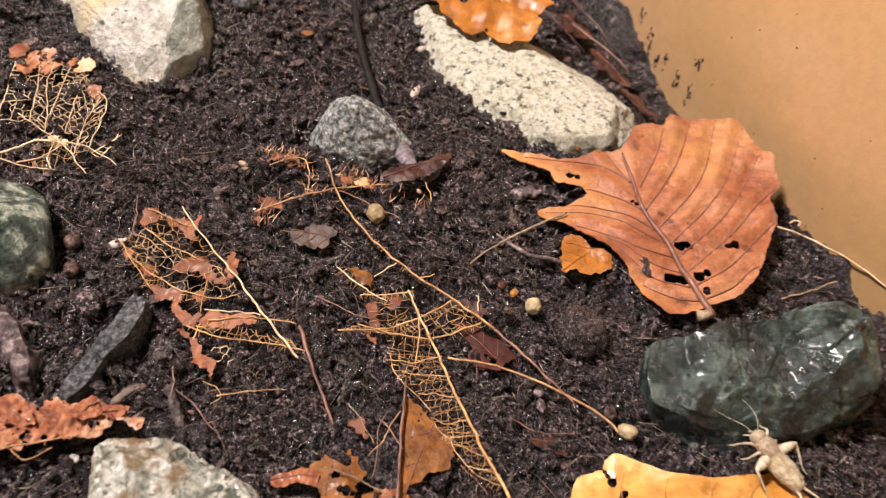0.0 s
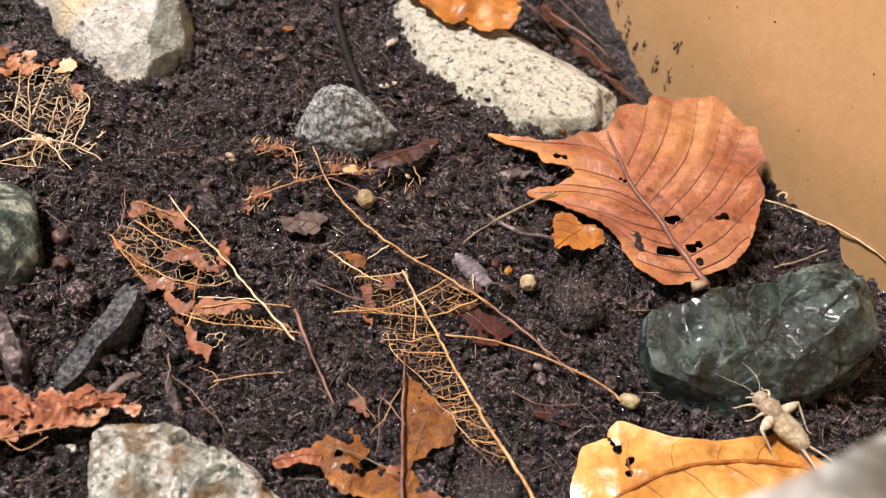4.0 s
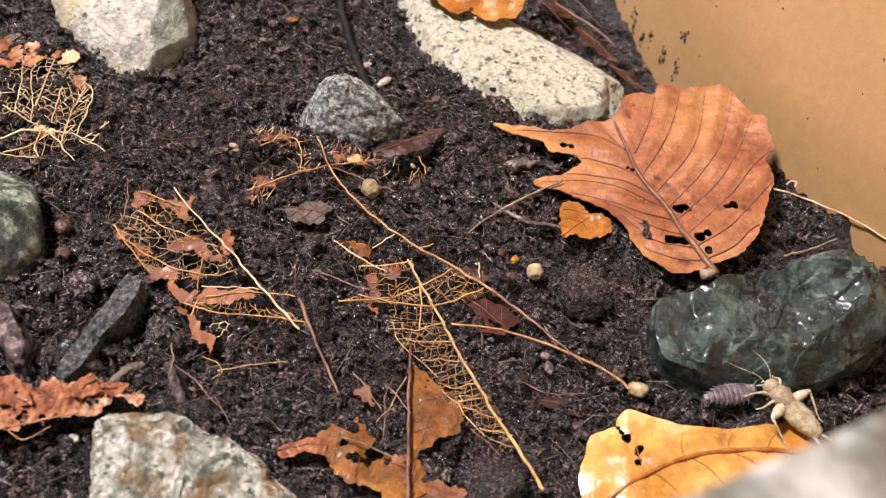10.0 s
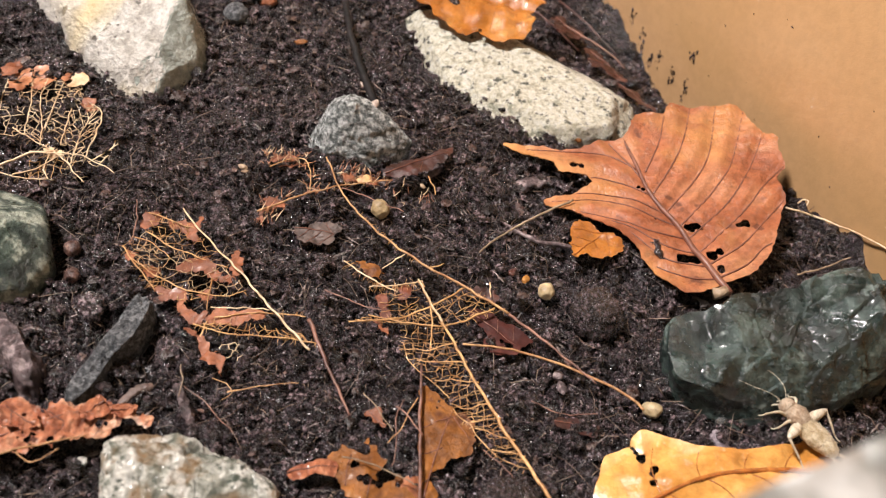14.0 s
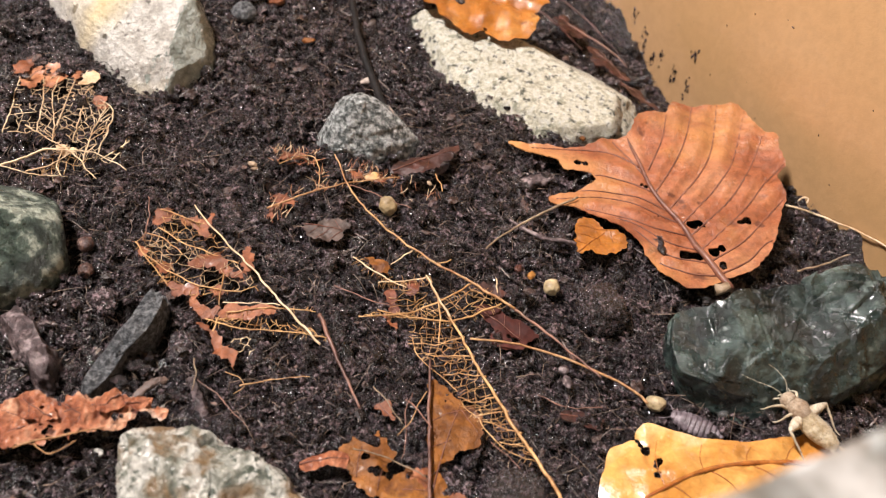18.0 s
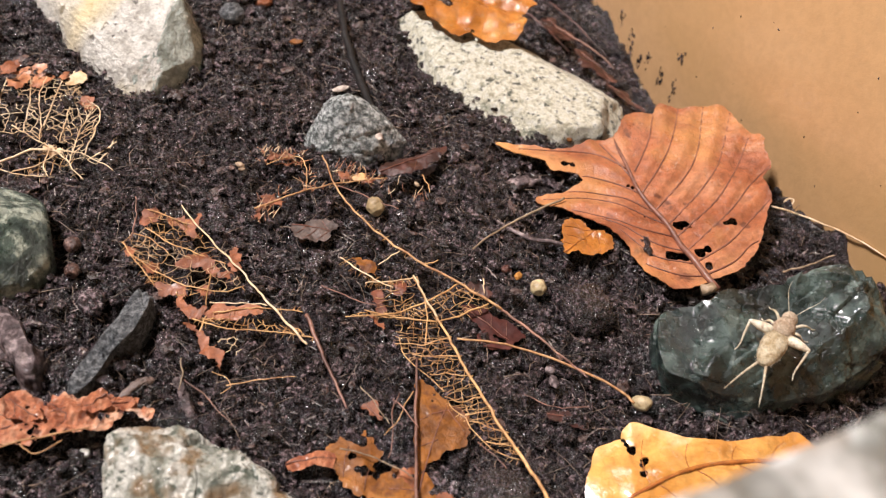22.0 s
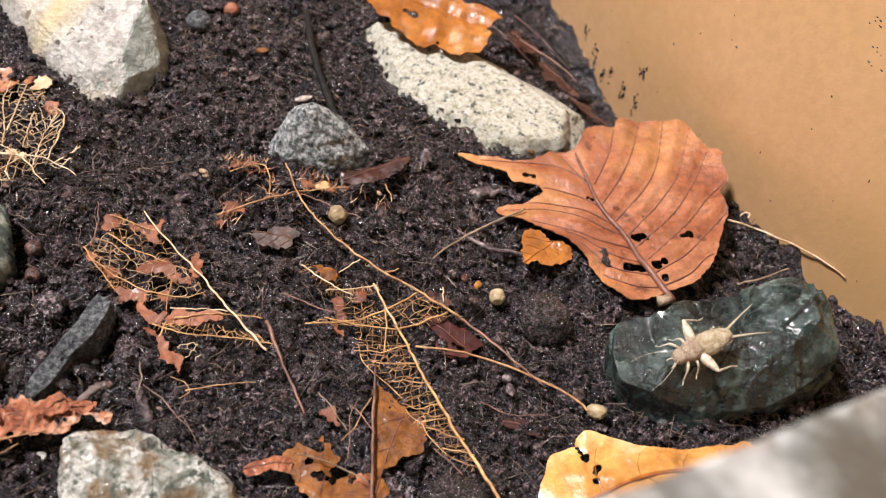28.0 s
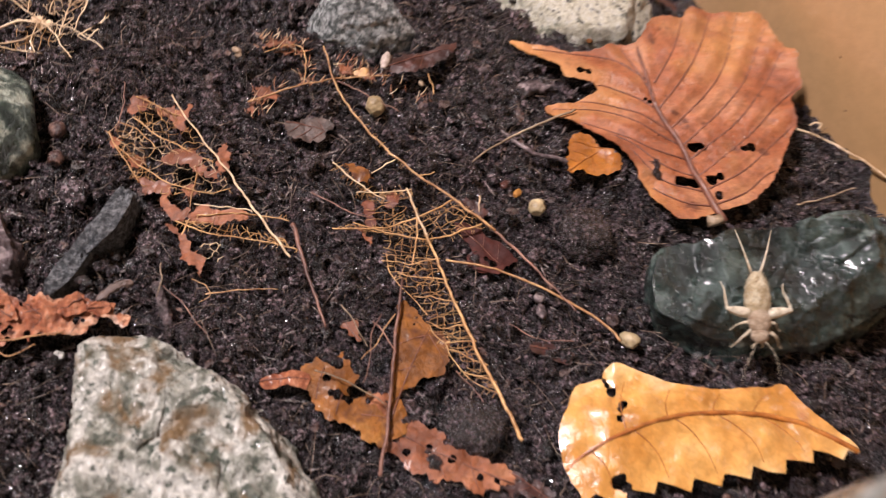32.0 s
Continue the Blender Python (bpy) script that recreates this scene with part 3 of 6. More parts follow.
def lofted(name, base, rim, low, top, material, label, seed, bulge=0.3, lumps=((0.05, 0.8),), facets=(), category="stone", n=150, rings=36, sides=20):
    """A stone from two plans: a rim under the uneven top(x, y) and a base at height low; lumps (size, frequency), facets (frequency, tilt, step)."""
    cx, cy = sum(p[0] for p in rim) / len(rim), sum(p[1] for p in rim) / len(rim)
    off = Vector((seed * 1.3, seed * 2.1, seed * 0.7))
    ring_r, base_r = [], []
    for k in range(n):
        w = 2 * math.pi * k / n
        ring_r.append(sum(reach(rim, cx, cy, w + d) for d in (-0.04, -0.02, 0.0, 0.02, 0.04)) / 5)
        base_r.append(sum(reach(base, cx, cy, w + d) for d in (-0.04, -0.02, 0.0, 0.02, 0.04)) / 5)
    v, f = [(cx, cy, top(cx, cy))], []

    def put(x, y, z, dx, dy, side):
        q = Vector((x, y, z))
        d = sum(s * noise.fractal(q * k + off, 1.0, 2.0, 4) for s, k in lumps)
        for k, tilt, step in facets:
            cell = noise.voronoi(q * k + off)[1][0]
            d += tilt * noise.noise_vector(cell * 17.3).dot(q * k + off - cell) / k + step * noise.noise(cell * 9.1)
        v.append((x + dx * d * side, y + dy * d * side, z + d * (1 - 0.7 * side)))

    for j in range(1, rings + sides + 1):
        for k in range(n):
            w = 2 * math.pi * k / n
            dx, dy = math.cos(w), math.sin(w)
            if j <= rings:
                s = j / rings
                x, y = cx + dx * ring_r[k] * s, cy + dy * ring_r[k] * s
                put(x, y, top(x, y), dx, dy, 0.5 * s * s)
            else:
                s = (j - rings) / sides
                hor = s + (math.sin(s * math.pi / 2) - s) * bulge
                ver = s + (1 - math.cos(s * math.pi / 2) - s) * bulge
                z0 = top(cx + dx * ring_r[k], cy + dy * ring_r[k])
                r = ring_r[k] + (base_r[k] - ring_r[k]) * hor
                put(cx + dx * r, cy + dy * r, z0 + (low - z0) * ver, dx, dy, 0.5 + 0.4 * min(1.0, s * 3))
    f = [(0, 1 + k, 1 + (k + 1) % n) for k in range(n)]
    for j in range(rings + sides - 1):
        f += [(1 + j * n + k, 1 + (j + 1) * n + k, 1 + (j + 1) * n + (k + 1) % n, 1 + j * n + (k + 1) % n) for k in range(n)]
    f.append(tuple(1 + (rings + sides - 1) * n + n - 1 - k for k in range(n)))
    return tagged(raw(name, v, f, material), label, category)


def step(a, b, x):
    k = min(1.0, max(0.0, (x - a) / (b - a)))
    return k * k * (3 - 2 * k)


def green_top(x, y):
    """Flat faces: a low shelf, a steep step, a lit upper face, a front face, and a hollow with a rising far side."""
    w = x + 0.15 * (y + 1.3) + 0.16 * fbm(x * 1.6, y * 1.6, 3.0, 3)
    shelf = 0.95 + 0.10 * (y + 1.5) + 0.47 * min(1.0, max(0.0, (w - 4.42) / 0.46))
    upper = 1.44 + 0.10 * (x - 5.5) - 0.05 * (y + 1.0)
    front = 1.34 + 0.95 * (y + 1.72 - 0.30 * (x - 5.2)) + 0.05 * fbm(x * 1.5, y * 1.5, 8.0, 2)
    hollow = 0.92 + 0.05 * (y + 1.6) + max(0.42 * (x - 6.15), -0.25 * (x - 6.15), 0.9 * (y + 0.95), -0.35 * (y + 1.75))
    edge = 1.44 + 0.75 * (7.25 - x)
    return min(shelf, upper, max(front, 0.25), max(hollow, 0.25 + 0.4 * step(-2.4, -1.9, y)), edge)


pale = hewn("stone", [(-9.39, 5.55), (-8.14, 4.3), (-6.95, 3.28), (-6.6, 3.12), (-6.22, 3.12), (-5.9, 3.5), (-5.5, 4.1), (-5.42, 4.65), (-5.75, 5.4), (-6.5, 6.6), (-8.0, 7.2), (-9.2, 6.6)], 0.5, -0.6, 1.7, M_WHITE,
            "large pale granite stone with a yellowish crust and a wet face darkened for shade", seed=3, lean=0.3, rough=0.03, nicks=10, depth=(0.015, 0.05),
            faces=[((-5.72, 3.92, 0.75), (0.75, -0.45, 0.75)), ((-7.4, 3.9, 0.85), (-0.25, -0.45, 1.0)), ((-6.5, 3.4, 0.75), (0.1, -0.75, 0.75))])
# Faces turned right, away from the lamp: wet gloss, plus shade in the colour.
pale.data.materials.append(M_WETSHADEFACE)
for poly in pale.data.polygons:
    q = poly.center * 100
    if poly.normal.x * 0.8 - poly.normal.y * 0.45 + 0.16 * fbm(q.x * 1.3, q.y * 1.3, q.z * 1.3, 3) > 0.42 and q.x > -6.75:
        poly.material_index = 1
hewn("stone", [(-1.62, 7.1), (-1.4, 6.1), (-0.66, 4.85), (-0.13, 4.28), (0.9, 3.66), (2.1, 3.58), (3.0, 3.85), (3.6, 4.4), (3.76, 4.8), (3.5, 5.45), (2.5, 6.25), (0.5, 6.85), (-0.9, 7.3)], 0.1, -1.4, 0.55, M_GRANITE,
     "elongated cream granite stone with black speckles", seed=5, lean=0.45, rough=0.034, freq=4.0, nicks=14, depth=(0.012, 0.04), faces=[((0.5, 4.4, 0.45), (-0.3, -0.7, 0.8)), ((3.2, 4.6, 0.2), (0.8, -0.1, 0.6)), ((1.5, 5.9, 0.45), (0.4, 0.6, 0.9))])
lofted("stone", [(-3.12, 2.65), (-2.95, 2.2), (-2.4, 2.0), (-1.72, 2.05), (-1.07, 2.4), (-0.75, 2.85), (-1.3, 3.5), (-2.2, 3.75), (-2.95, 3.35)], [(-2.14 + 0.16 * math.cos(k), 2.72 + 0.14 * math.sin(k)) for k in range(6)], -0.1,
       lambda x, y: 1.42 - 0.35 * ((x + 2.14) ** 2 + (y - 2.72) ** 2) ** 0.5, M_GREY, "small grey cone-shaped stone half sunk in soil", 8, 0.45, ((0.06, 0.9), (0.025, 4.0), (0.012, 11.0)), ((1.6, 0.10, 0.01),), sides=44)
lofted("stone", [(8.34, -0.41), (8.06, -1.1), (7.56, -1.62), (7.0, -2.0), (6.23, -2.47), (5.41, -2.82), (5.02, -2.8), (4.55, -2.68), (4.12, -2.4), (3.86, -1.9), (3.78, -1.0), (4.5, -0.75), (5.0, -0.4), (6.7, 0.12), (7.9, 0.2)],
       [(3.88, -2.38), (3.76, -1.9), (3.78, -1.25), (4.0, -1.12), (4.6, -1.02), (4.85, -0.82), (5.05, -0.72), (6.02, -0.52), (6.24, -0.38), (6.68, -0.16), (7.42, -0.08), (7.68, -0.44), (7.75, -1.1), (7.62, -1.5), (7.15, -1.88), (6.54, -2.22), (5.75, -2.46), (4.65, -2.55)], -0.25,
       green_top, M_GREEN, "wet dark green angular stone", 11, 0.12, ((0.02, 1.3), (0.012, 6.0)), ((0.75, 0.18, 0.018), (1.7, 0.30, 0.012), (6.0, 0.22, 0.003)), n=260, rings=84, sides=30)
lofted("stone", [(-4.4, -5.9), (-4.72, -5.1), (-4.62, -4.62), (-3.95, -4.28), (-3.1, -4.35), (-2.4, -4.65), (-1.6, -5.15), (-0.6, -6.05), (-0.1, -7.2), (-0.9, -8.9), (-3.5, -8.7), (-4.2, -7.1)],
       [(-4.15, -6.3), (-4.42, -5.45), (-4.4, -4.98), (-4.15, -4.75), (-3.85, -4.6), (-3.3, -4.66), (-2.65, -4.98), (-1.95, -5.5), (-1.15, -6.15), (-0.7, -7.2), (-1.3, -8.5), (-3.2, -8.3), (-3.8, -7.0)], -0.3,
       lambda x, y: 1.34 - 0.55 * max(0.0, y + 5.15) - 0.30 * max(0.0, -5.5 - y) * step(-6.6, -5.4, y) - 0.1 * max(0.0, x + 2.6), M_NEAR, "pale grey-green mottled stone with brown stains", 14, 0.5, ((0.12, 0.9), (0.06, 3.0), (0.03, 9.0)), ((1.2, 0.35, 0.07), (3.0, 0.3, 0.02)), n=260, rings=80, sides=34)
rock("stone", (-8.05, -1.35, 0.35), (1.5, 1.35, 1.05), (0, 0, 20), M_DKGREEN, "rounded dark green stone", seed=17, rough=0.04)
FRONT, EDGE = (4.6, -11.8, 1.5), (2.0, -8.9, 8.85)
rock("stone", FRONT, (9, 9, 9), (0, 0, 0), M_FRONT, "tall grey stone with pale streaks", seed=21, rough=0.008, sub=6, freq=2.5, chips=0,
     cuts=[boulder_cut(FRONT, 9, EDGE, (-0.556, 0.831, 0.1)), boulder_cut(FRONT, 9, EDGE, (0.452, -0.216, 0.865)), boulder_cut(FRONT, 9, (-1.5, -12, 5), (-0.83, -0.556, 0.2)), boulder_cut(FRONT, 9, (7.5, -9, 5), (0.83, 0.5, 0.1)), ((0, 0, -1), 0.66)])

# ---- charcoal, bark and pebbles ----
def stick(name, pts, r, material, label, category, seed=0, flat=0.7, group=""):
    """A rough broken stick with blunt ends."""
    line = spline(pts, 22)
    v, f = [], []
    n = 14
    for i, p in enumerate(line):
        d = (line[min(i + 1, 22)] - line[max(i - 1, 0)]).normalized()
        a = d.cross(Vector((0, 0, 1))).normalized()
        b = a.cross(d)
        e = min(i, 22 - i)
        taper = (0.0, 0.62, 0.88, 0.97)[e] if e < 4 else 1.0
        for k in range(n):
            w = 2 * math.pi * k / n
            rr = r * taper * (1 + 0.85 * noise.fractal(Vector((math.cos(w) * 1.6 + seed, math.sin(w) * 1.6, i * 0.3)), 1.0, 2.0, 4))
            q = p + (a * math.cos(w) + b * math.sin(w) * flat) * rr
            v.append(tuple(q))
    for i in range(22):
        for k in range(n):
            f.append((i * n + k, i * n + (k + 1) % n, (i + 1) * n + (k + 1) % n, (i + 1) * n + k))
    return tagged(raw(name, v, f, material), label, category, group)


lofted("charcoal_stick", [(-5.62, -4.02), (-5.62, -3.8), (-5.36, -3.1), (-5.27, -2.65), (-5.1, -2.0), (-4.85, -1.82), (-4.72, -1.95), (-4.64, -2.3), (-4.75, -2.82), (-4.97, -3.25), (-5.1, -3.76), (-5.22, -4.1), (-5.43, -4.18)],
       [(-5.48, -3.97), (-5.5, -3.8), (-5.24, -3.1), (-5.14, -2.65), (-4.98, -2.15), (-4.84, -2.0), (-4.74, -2.06), (-4.68, -2.32), (-4.78, -2.8), (-5.0, -3.22), (-5.14, -3.72), (-5.26, -4.0), (-5.42, -4.04)], 0.15,
       lambda x, y: 0.82 + 0.05 * (y + 3.0), M_CHAR, "grey-black lump of charcoal lying on soil", 2, 0.35, ((0.10, 1.2), (0.04, 5.0), (0.02, 12.0)), ((2.5, 0.4, 0.03),), "charcoal", 140, 30, 18)
lofted("bark_piece", [(-7.5, -2.8), (-6.8, -3.4), (-6.25, -4.05), (-5.95, -4.05), (-6.0, -3.55), (-6.5, -2.85), (-7.15, -2.3)],
       [(-7.2, -2.82), (-6.75, -3.2), (-6.28, -3.8), (-6.1, -3.82), (-6.16, -3.5), (-6.62, -2.92), (-7.1, -2.5)], 0.0,
       lambda x, y: 0.74 + 0.06 * (x + 6.6), M_BARK, "wet purplish piece of bark on soil", 6, 0.3, ((0.12, 1.5), (0.05, 5.0)), ((2.2, 0.4, 0.04),), "bark", 100, 24, 14)
for x, y, r, m, lab in ((3.6, -2.68, 0.17, M_TAN_PEB, "small round tan pebble beside a leaf stalk"), (-1.34, 0.9, 0.19, M_TAN_PEB, "small round tan pebble on soil"),
                        (1.8, -0.52, 0.18, M_TAN_PEB, "small cream pebble on soil"), (-6.43, -0.98, 0.17, M_FLAKE, "small reddish-brown pebble on soil"),
                        (-5.16, 5.95, 0.30, M_CHAR, "small dark pebble by the pale stone"), (-4.6, 6.6, 0.2, M_REMNANT, "small brown pebble on soil"),
                        (-6.25, -1.55, 0.16, M_FLAKE, "small brown pebble on soil"), (4.74, -2.72, 0.10, M_BEAD, "tiny clear glassy bead on soil"), (2.05, -2.25, 0.1, M_BARK, "tiny pinkish grain on soil"),
                        (-5.0, -4.9, 0.09, M_WHITE, "tiny white grain on soil")):
    rock("pebble", (x, y, soil_slope(x, y) + 0.13 + r * 0.35), (r, r * 0.85, r * 0.8), (10, 20, x * 40), m, lab, "pebble", seed=int(x * 10) + 50, rough=0.12, sub=4, freq=1.3, group="pebbles on the soil", chips=3)
rock("soil_clod", (2.68, -0.92, 0.38), (0.46, 0.48, 0.40), (0, 0, 0), M_CRUMB, "round dark clod of soil", "clod", seed=31, rough=0.16, sub=5, freq=3.0)
rock("soil_clod", (1.35, -4.75, 0.38), (0.5, 0.45, 0.3), (0, 0, 0), M_CRUMB, "round dark clod of soil", "clod", seed=33, rough=0.16, sub=5, freq=3.0)
stick("wood_chip", [(-2.22, -0.95, 0.45), (-2.2, -0.65, 0.46), (-2.15, -0.35, 0.42)], 0.13, M_CRUMB, "dark upright chip of wood on soil", "wood chip", 9)


# ---- whole leaves ----
def bow(a, b, sag, n=14):
    a, b = Vector((*a, 0)), Vector((*b, 0))
    nrm = Vector((-(b - a).y, (b - a).x, 0)) * sag
    return [tuple(a + (b - a) * (k / n) + nrm * math.sin(math.pi * k / n))[:2] for k in range(n + 1)]


def whole_leaf(name, label, margin, holes, ribs, side_veins, material, vein_material, height, rib_r=0.07, vein_r=0.028, thick=0.02, cell=0.075, pleat=0.06):
    """ribs: plan points of the midrib; side_veins: pairs of plan points with a sag."""
    cx, cy = ribs[len(ribs) // 2]
    ob = thing(name, cx, cy, height(cx, cy) - 0.3, label, "leaf", "fallen leaves")
    lines = [bow(*s) if isinstance(s[2], float) else [tuple(p)[:2] for p in spline([(x, y, 0) for x, y in s], 18)] for s in side_veins]
    allpts = [(x, y, 0) for line in lines for x, y in line]
    base = height

    def relief(x, y):
        if not allpts:
            return base(x, y)
        d = min((px - x) ** 2 + (py - y) ** 2 for px, py, _ in allpts)
        return base(x, y) + 0.04 * (1 - math.exp(-d / 0.022)) + pleat * (1 - math.exp(-d / 0.12))
    v, f = blade(margin, holes, relief, cell)
    solid(raw("blade", v, f, material, ob), thick)
    line = [tuple(p) for p in spline([(x, y, 0) for x, y in ribs], 30)]
    g = Geo().tube([(x, y, height(x, y) + rib_r * 0.7) for x, y, _ in line], rib_r * 0.45, rib_r, 7)
    raw("midrib", g.v, g.f, vein_material, ob, "darker raised midrib")
    for ln in lines:
        pts = [(x, y, relief(x, y) + vein_r * 0.4) for x, y in ln if inside(margin, x, y)]
        if len(pts) > 3:
            g = Geo().tube(pts, vein_r, vein_r * 0.45, 5)
            raw("vein", g.v, g.f, vein_material, ob)
    return ob


big_margin = [(0.84, 3.06), (1.51, 3.11), (2.07, 3.15), (2.52, 3.3), (2.75, 3.5), (3.2, 3.62), (3.35, 3.98), (3.51, 4.32), (3.81, 4.43), (4.07, 4.49), (4.16, 4.74), (4.48, 4.87), (5.01, 4.91), (5.5, 4.99), (5.75, 4.85), (5.9, 4.53), (6.11, 4.28), (6.31, 4.11), (6.34, 3.72), (6.46, 3.37), (6.26, 3.08), (6.25, 2.77), (6.35, 2.42), (6.22, 1.98), (6.07, 1.49)]
big_margin += [(5.91, 1.04), (5.61, 0.5), (5.21, 0.27), (4.89, 0.09), (4.46, -0.2), (4.16, -0.18), (3.87, 0.06), (3.57, 0.41), (3.32, 0.85), (2.96, 1.15), (2.54, 1.31), (2.22, 1.46), (1.89, 1.48), (1.65, 1.69), (2.01, 1.84), (2.34, 2.05), (2.6, 2.31), (2.47, 2.46), (2.22, 2.46), (1.92, 2.41), (1.81, 2.64), (1.52, 2.81), (1.13, 2.91)]
big = outline(big_margin, ragged=0.035, teeth=0.045, tooth=0.2, seed=1)
big_rib = [(3.22, 3.58), (3.46, 2.86), (3.71, 2.13), (4.07, 1.67), (4.27, 1.34), (4.5, 0.82), (4.8, 0.33), (5.08, -0.06)]
big_right = [[(3.64, 2.75), (3.93, 3.61), (4.07, 4.44)], [(3.76, 2.15), (4.21, 3.09), (4.46, 3.88), (4.65, 4.85)], [(4.02, 1.79), (4.64, 2.74), (4.97, 3.6), (5.18, 4.95)], [(4.26, 1.45), (4.98, 2.49), (5.41, 3.39), (5.74, 4.84)], [(4.4, 1.15), (5.25, 2.23), (5.75, 3.25), (6.11, 4.28)], [(4.56, 0.79), (5.43, 1.88), (5.98, 2.77), (6.42, 3.35)], [(4.7, 0.5), (5.39, 1.09), (5.88, 1.8), (6.32, 2.4)], [(4.86, 0.24), (5.43, 0.62), (5.75, 1.04), (5.95, 1.21)]]
big_left = [[(3.61, 2.47), (3.31, 2.93), (2.93, 3.47)], [(3.46, 2.79), (2.81, 3.12), (2.07, 3.08), (1.29, 3.01)], [(3.79, 2.10), (3.3, 2.31), (2.75, 2.43), (2.57, 2.41)], [(4.06, 1.72), (3.4, 1.94), (2.75, 2.01), (2.21, 1.96)], [(4.25, 1.43), (3.5, 1.7), (2.8, 1.84), (1.83, 1.68)], [(4.39, 1.15), (3.7, 1.19), (3.07, 1.37), (2.38, 1.47)], [(4.55, 0.79), (3.9, 0.88), (3.38, 1.18), (2.96, 1.34)], [(4.72, 0.48), (4.09, 0.5), (3.69, 0.73), (3.3, 1.08)], [(4.88, 0.24), (4.38, 0.17), (4.03, 0.24), (3.78, 0.36)]]
big_holes = [(4.44, 1.45, 0.11), (4.59, 1.5, 0.09), (5.38, 1.57, 0.08), (5.51, 1.63, 0.10), (4.26, 0.59, 0.13), (4.47, 0.61, 0.12), (4.79, 0.75, 0.11), (4.95, 0.85, 0.08), (4.95, 0.45, 0.08), (3.49, 2.31, 0.045), (3.58, 2.27, 0.05), (2.22, 2.65, 0.08), (2.38, 2.66, 0.06), (3.82, 1.56, 0.045)]
brown = whole_leaf("leaf", "large reddish-brown dead leaf with dark veins and eaten holes", big, big_holes, big_rib, big_right + big_left, M_BROWNLEAF, M_VEIN,
                   lambda x, y: 0.38 + 0.09 * fbm(x * 0.8, y * 0.8, 2.0, 2) - 0.06 * max(0, 2.4 - x) + 0.05 * max(0, x - 5.4) ** 2 - 0.10 * max(0, 0.6 - y), 0.07, 0.021, cell=0.06, pleat=0.08)
raw("stalk_end", Geo().tube([(5.02, -0.02, 0.40), (4.9, -0.08, 0.36), (4.78, -0.1, 0.34)], 0.09, 0.11, 10).v, Geo().tube([(0, 0, 0), (0, 0.1, 0), (0, 0.2, 0)], 1, 1, 10).f, M_STRAW, brown, "pale swollen end of the leaf stalk")

yel = outline([(2.6, -4.41), (2.69, -4.12), (2.77, -3.79), (3.01, -3.66), (3.15, -3.6), (3.19, -3.43), (3.37, -3.31), (3.64, -3.36), (3.94, -3.44), (4.38, -3.46), (4.83, -3.43), (5.28, -3.34), (5.74, -3.22), (6.05, -3.12), (6.5, -3.52), (7.15, -4.03), (6.54, -4.22), (5.9, -4.55), (5.23, -4.82), (4.6, -5.03), (4.06, -5.2), (3.41, -5.5), (3.0, -5.43), (2.74, -5.1), (2.62, -4.75)], ragged=0.02, teeth=0.22, tooth=0.5, seed=4, where=lambda x, y: y < -4.0 and x > 3.0)
yel_rib = [(2.78, -5.16), (2.95, -4.93), (3.40, -4.57), (3.97, -4.21), (4.57, -3.96), (5.16, -3.80), (5.7, -3.73), (6.2, -3.74), (6.6, -3.85), (7.12, -4.05)]
yel_veins = [((3.6, -4.45), (3.5, -3.6), 0.1), ((4.2, -4.15), (4.2, -3.6), 0.1), ((4.9, -3.92), (5.0, -3.5), 0.1), ((5.5, -3.8), (5.8, -3.3), 0.1), ((3.7, -4.4), (4.3, -5.0), 0.1), ((4.3, -4.1), (5.0, -4.8), 0.1), ((5.0, -3.9), (5.7, -4.5), 0.1), ((5.7, -3.78), (6.3, -4.2), 0.1), ((3.1, -4.8), (3.5, -5.4), 0.1)]
whole_leaf("leaf", "glossy yellow-orange dead leaf with toothed edge and small holes", yel, [(3.31, -3.81, 0.085), (3.24, -3.72, 0.05), (3.5, -4.0, 0.075), (3.46, -4.08, 0.05), (3.47, -4.24, 0.065), (3.19, -3.64, 0.045), (3.55, -5.2, 0.12), (3.68, -5.28, 0.08)], yel_rib, yel_veins, M_YELLOWLEAF, M_YVEIN,
           lambda x, y: 0.72 + 0.07 * fbm(x * 0.8, y * 0.8, 6.0, 2) + 0.035 * fbm(x * 2.6, y * 2.6, 4.0, 2) - 0.26 * max(0, 3.3 - x) - 0.05 * math.exp(-((x - 3.28 + 0.25 * (y + 3.7)) / 0.06) ** 2) * step(-4.3, -3.8, y) - 0.10 * abs(y + 0.75 - 0.28 * (x - 12) * 0.1 + 3.2), 0.05, 0.010, cell=0.05, pleat=0.0)

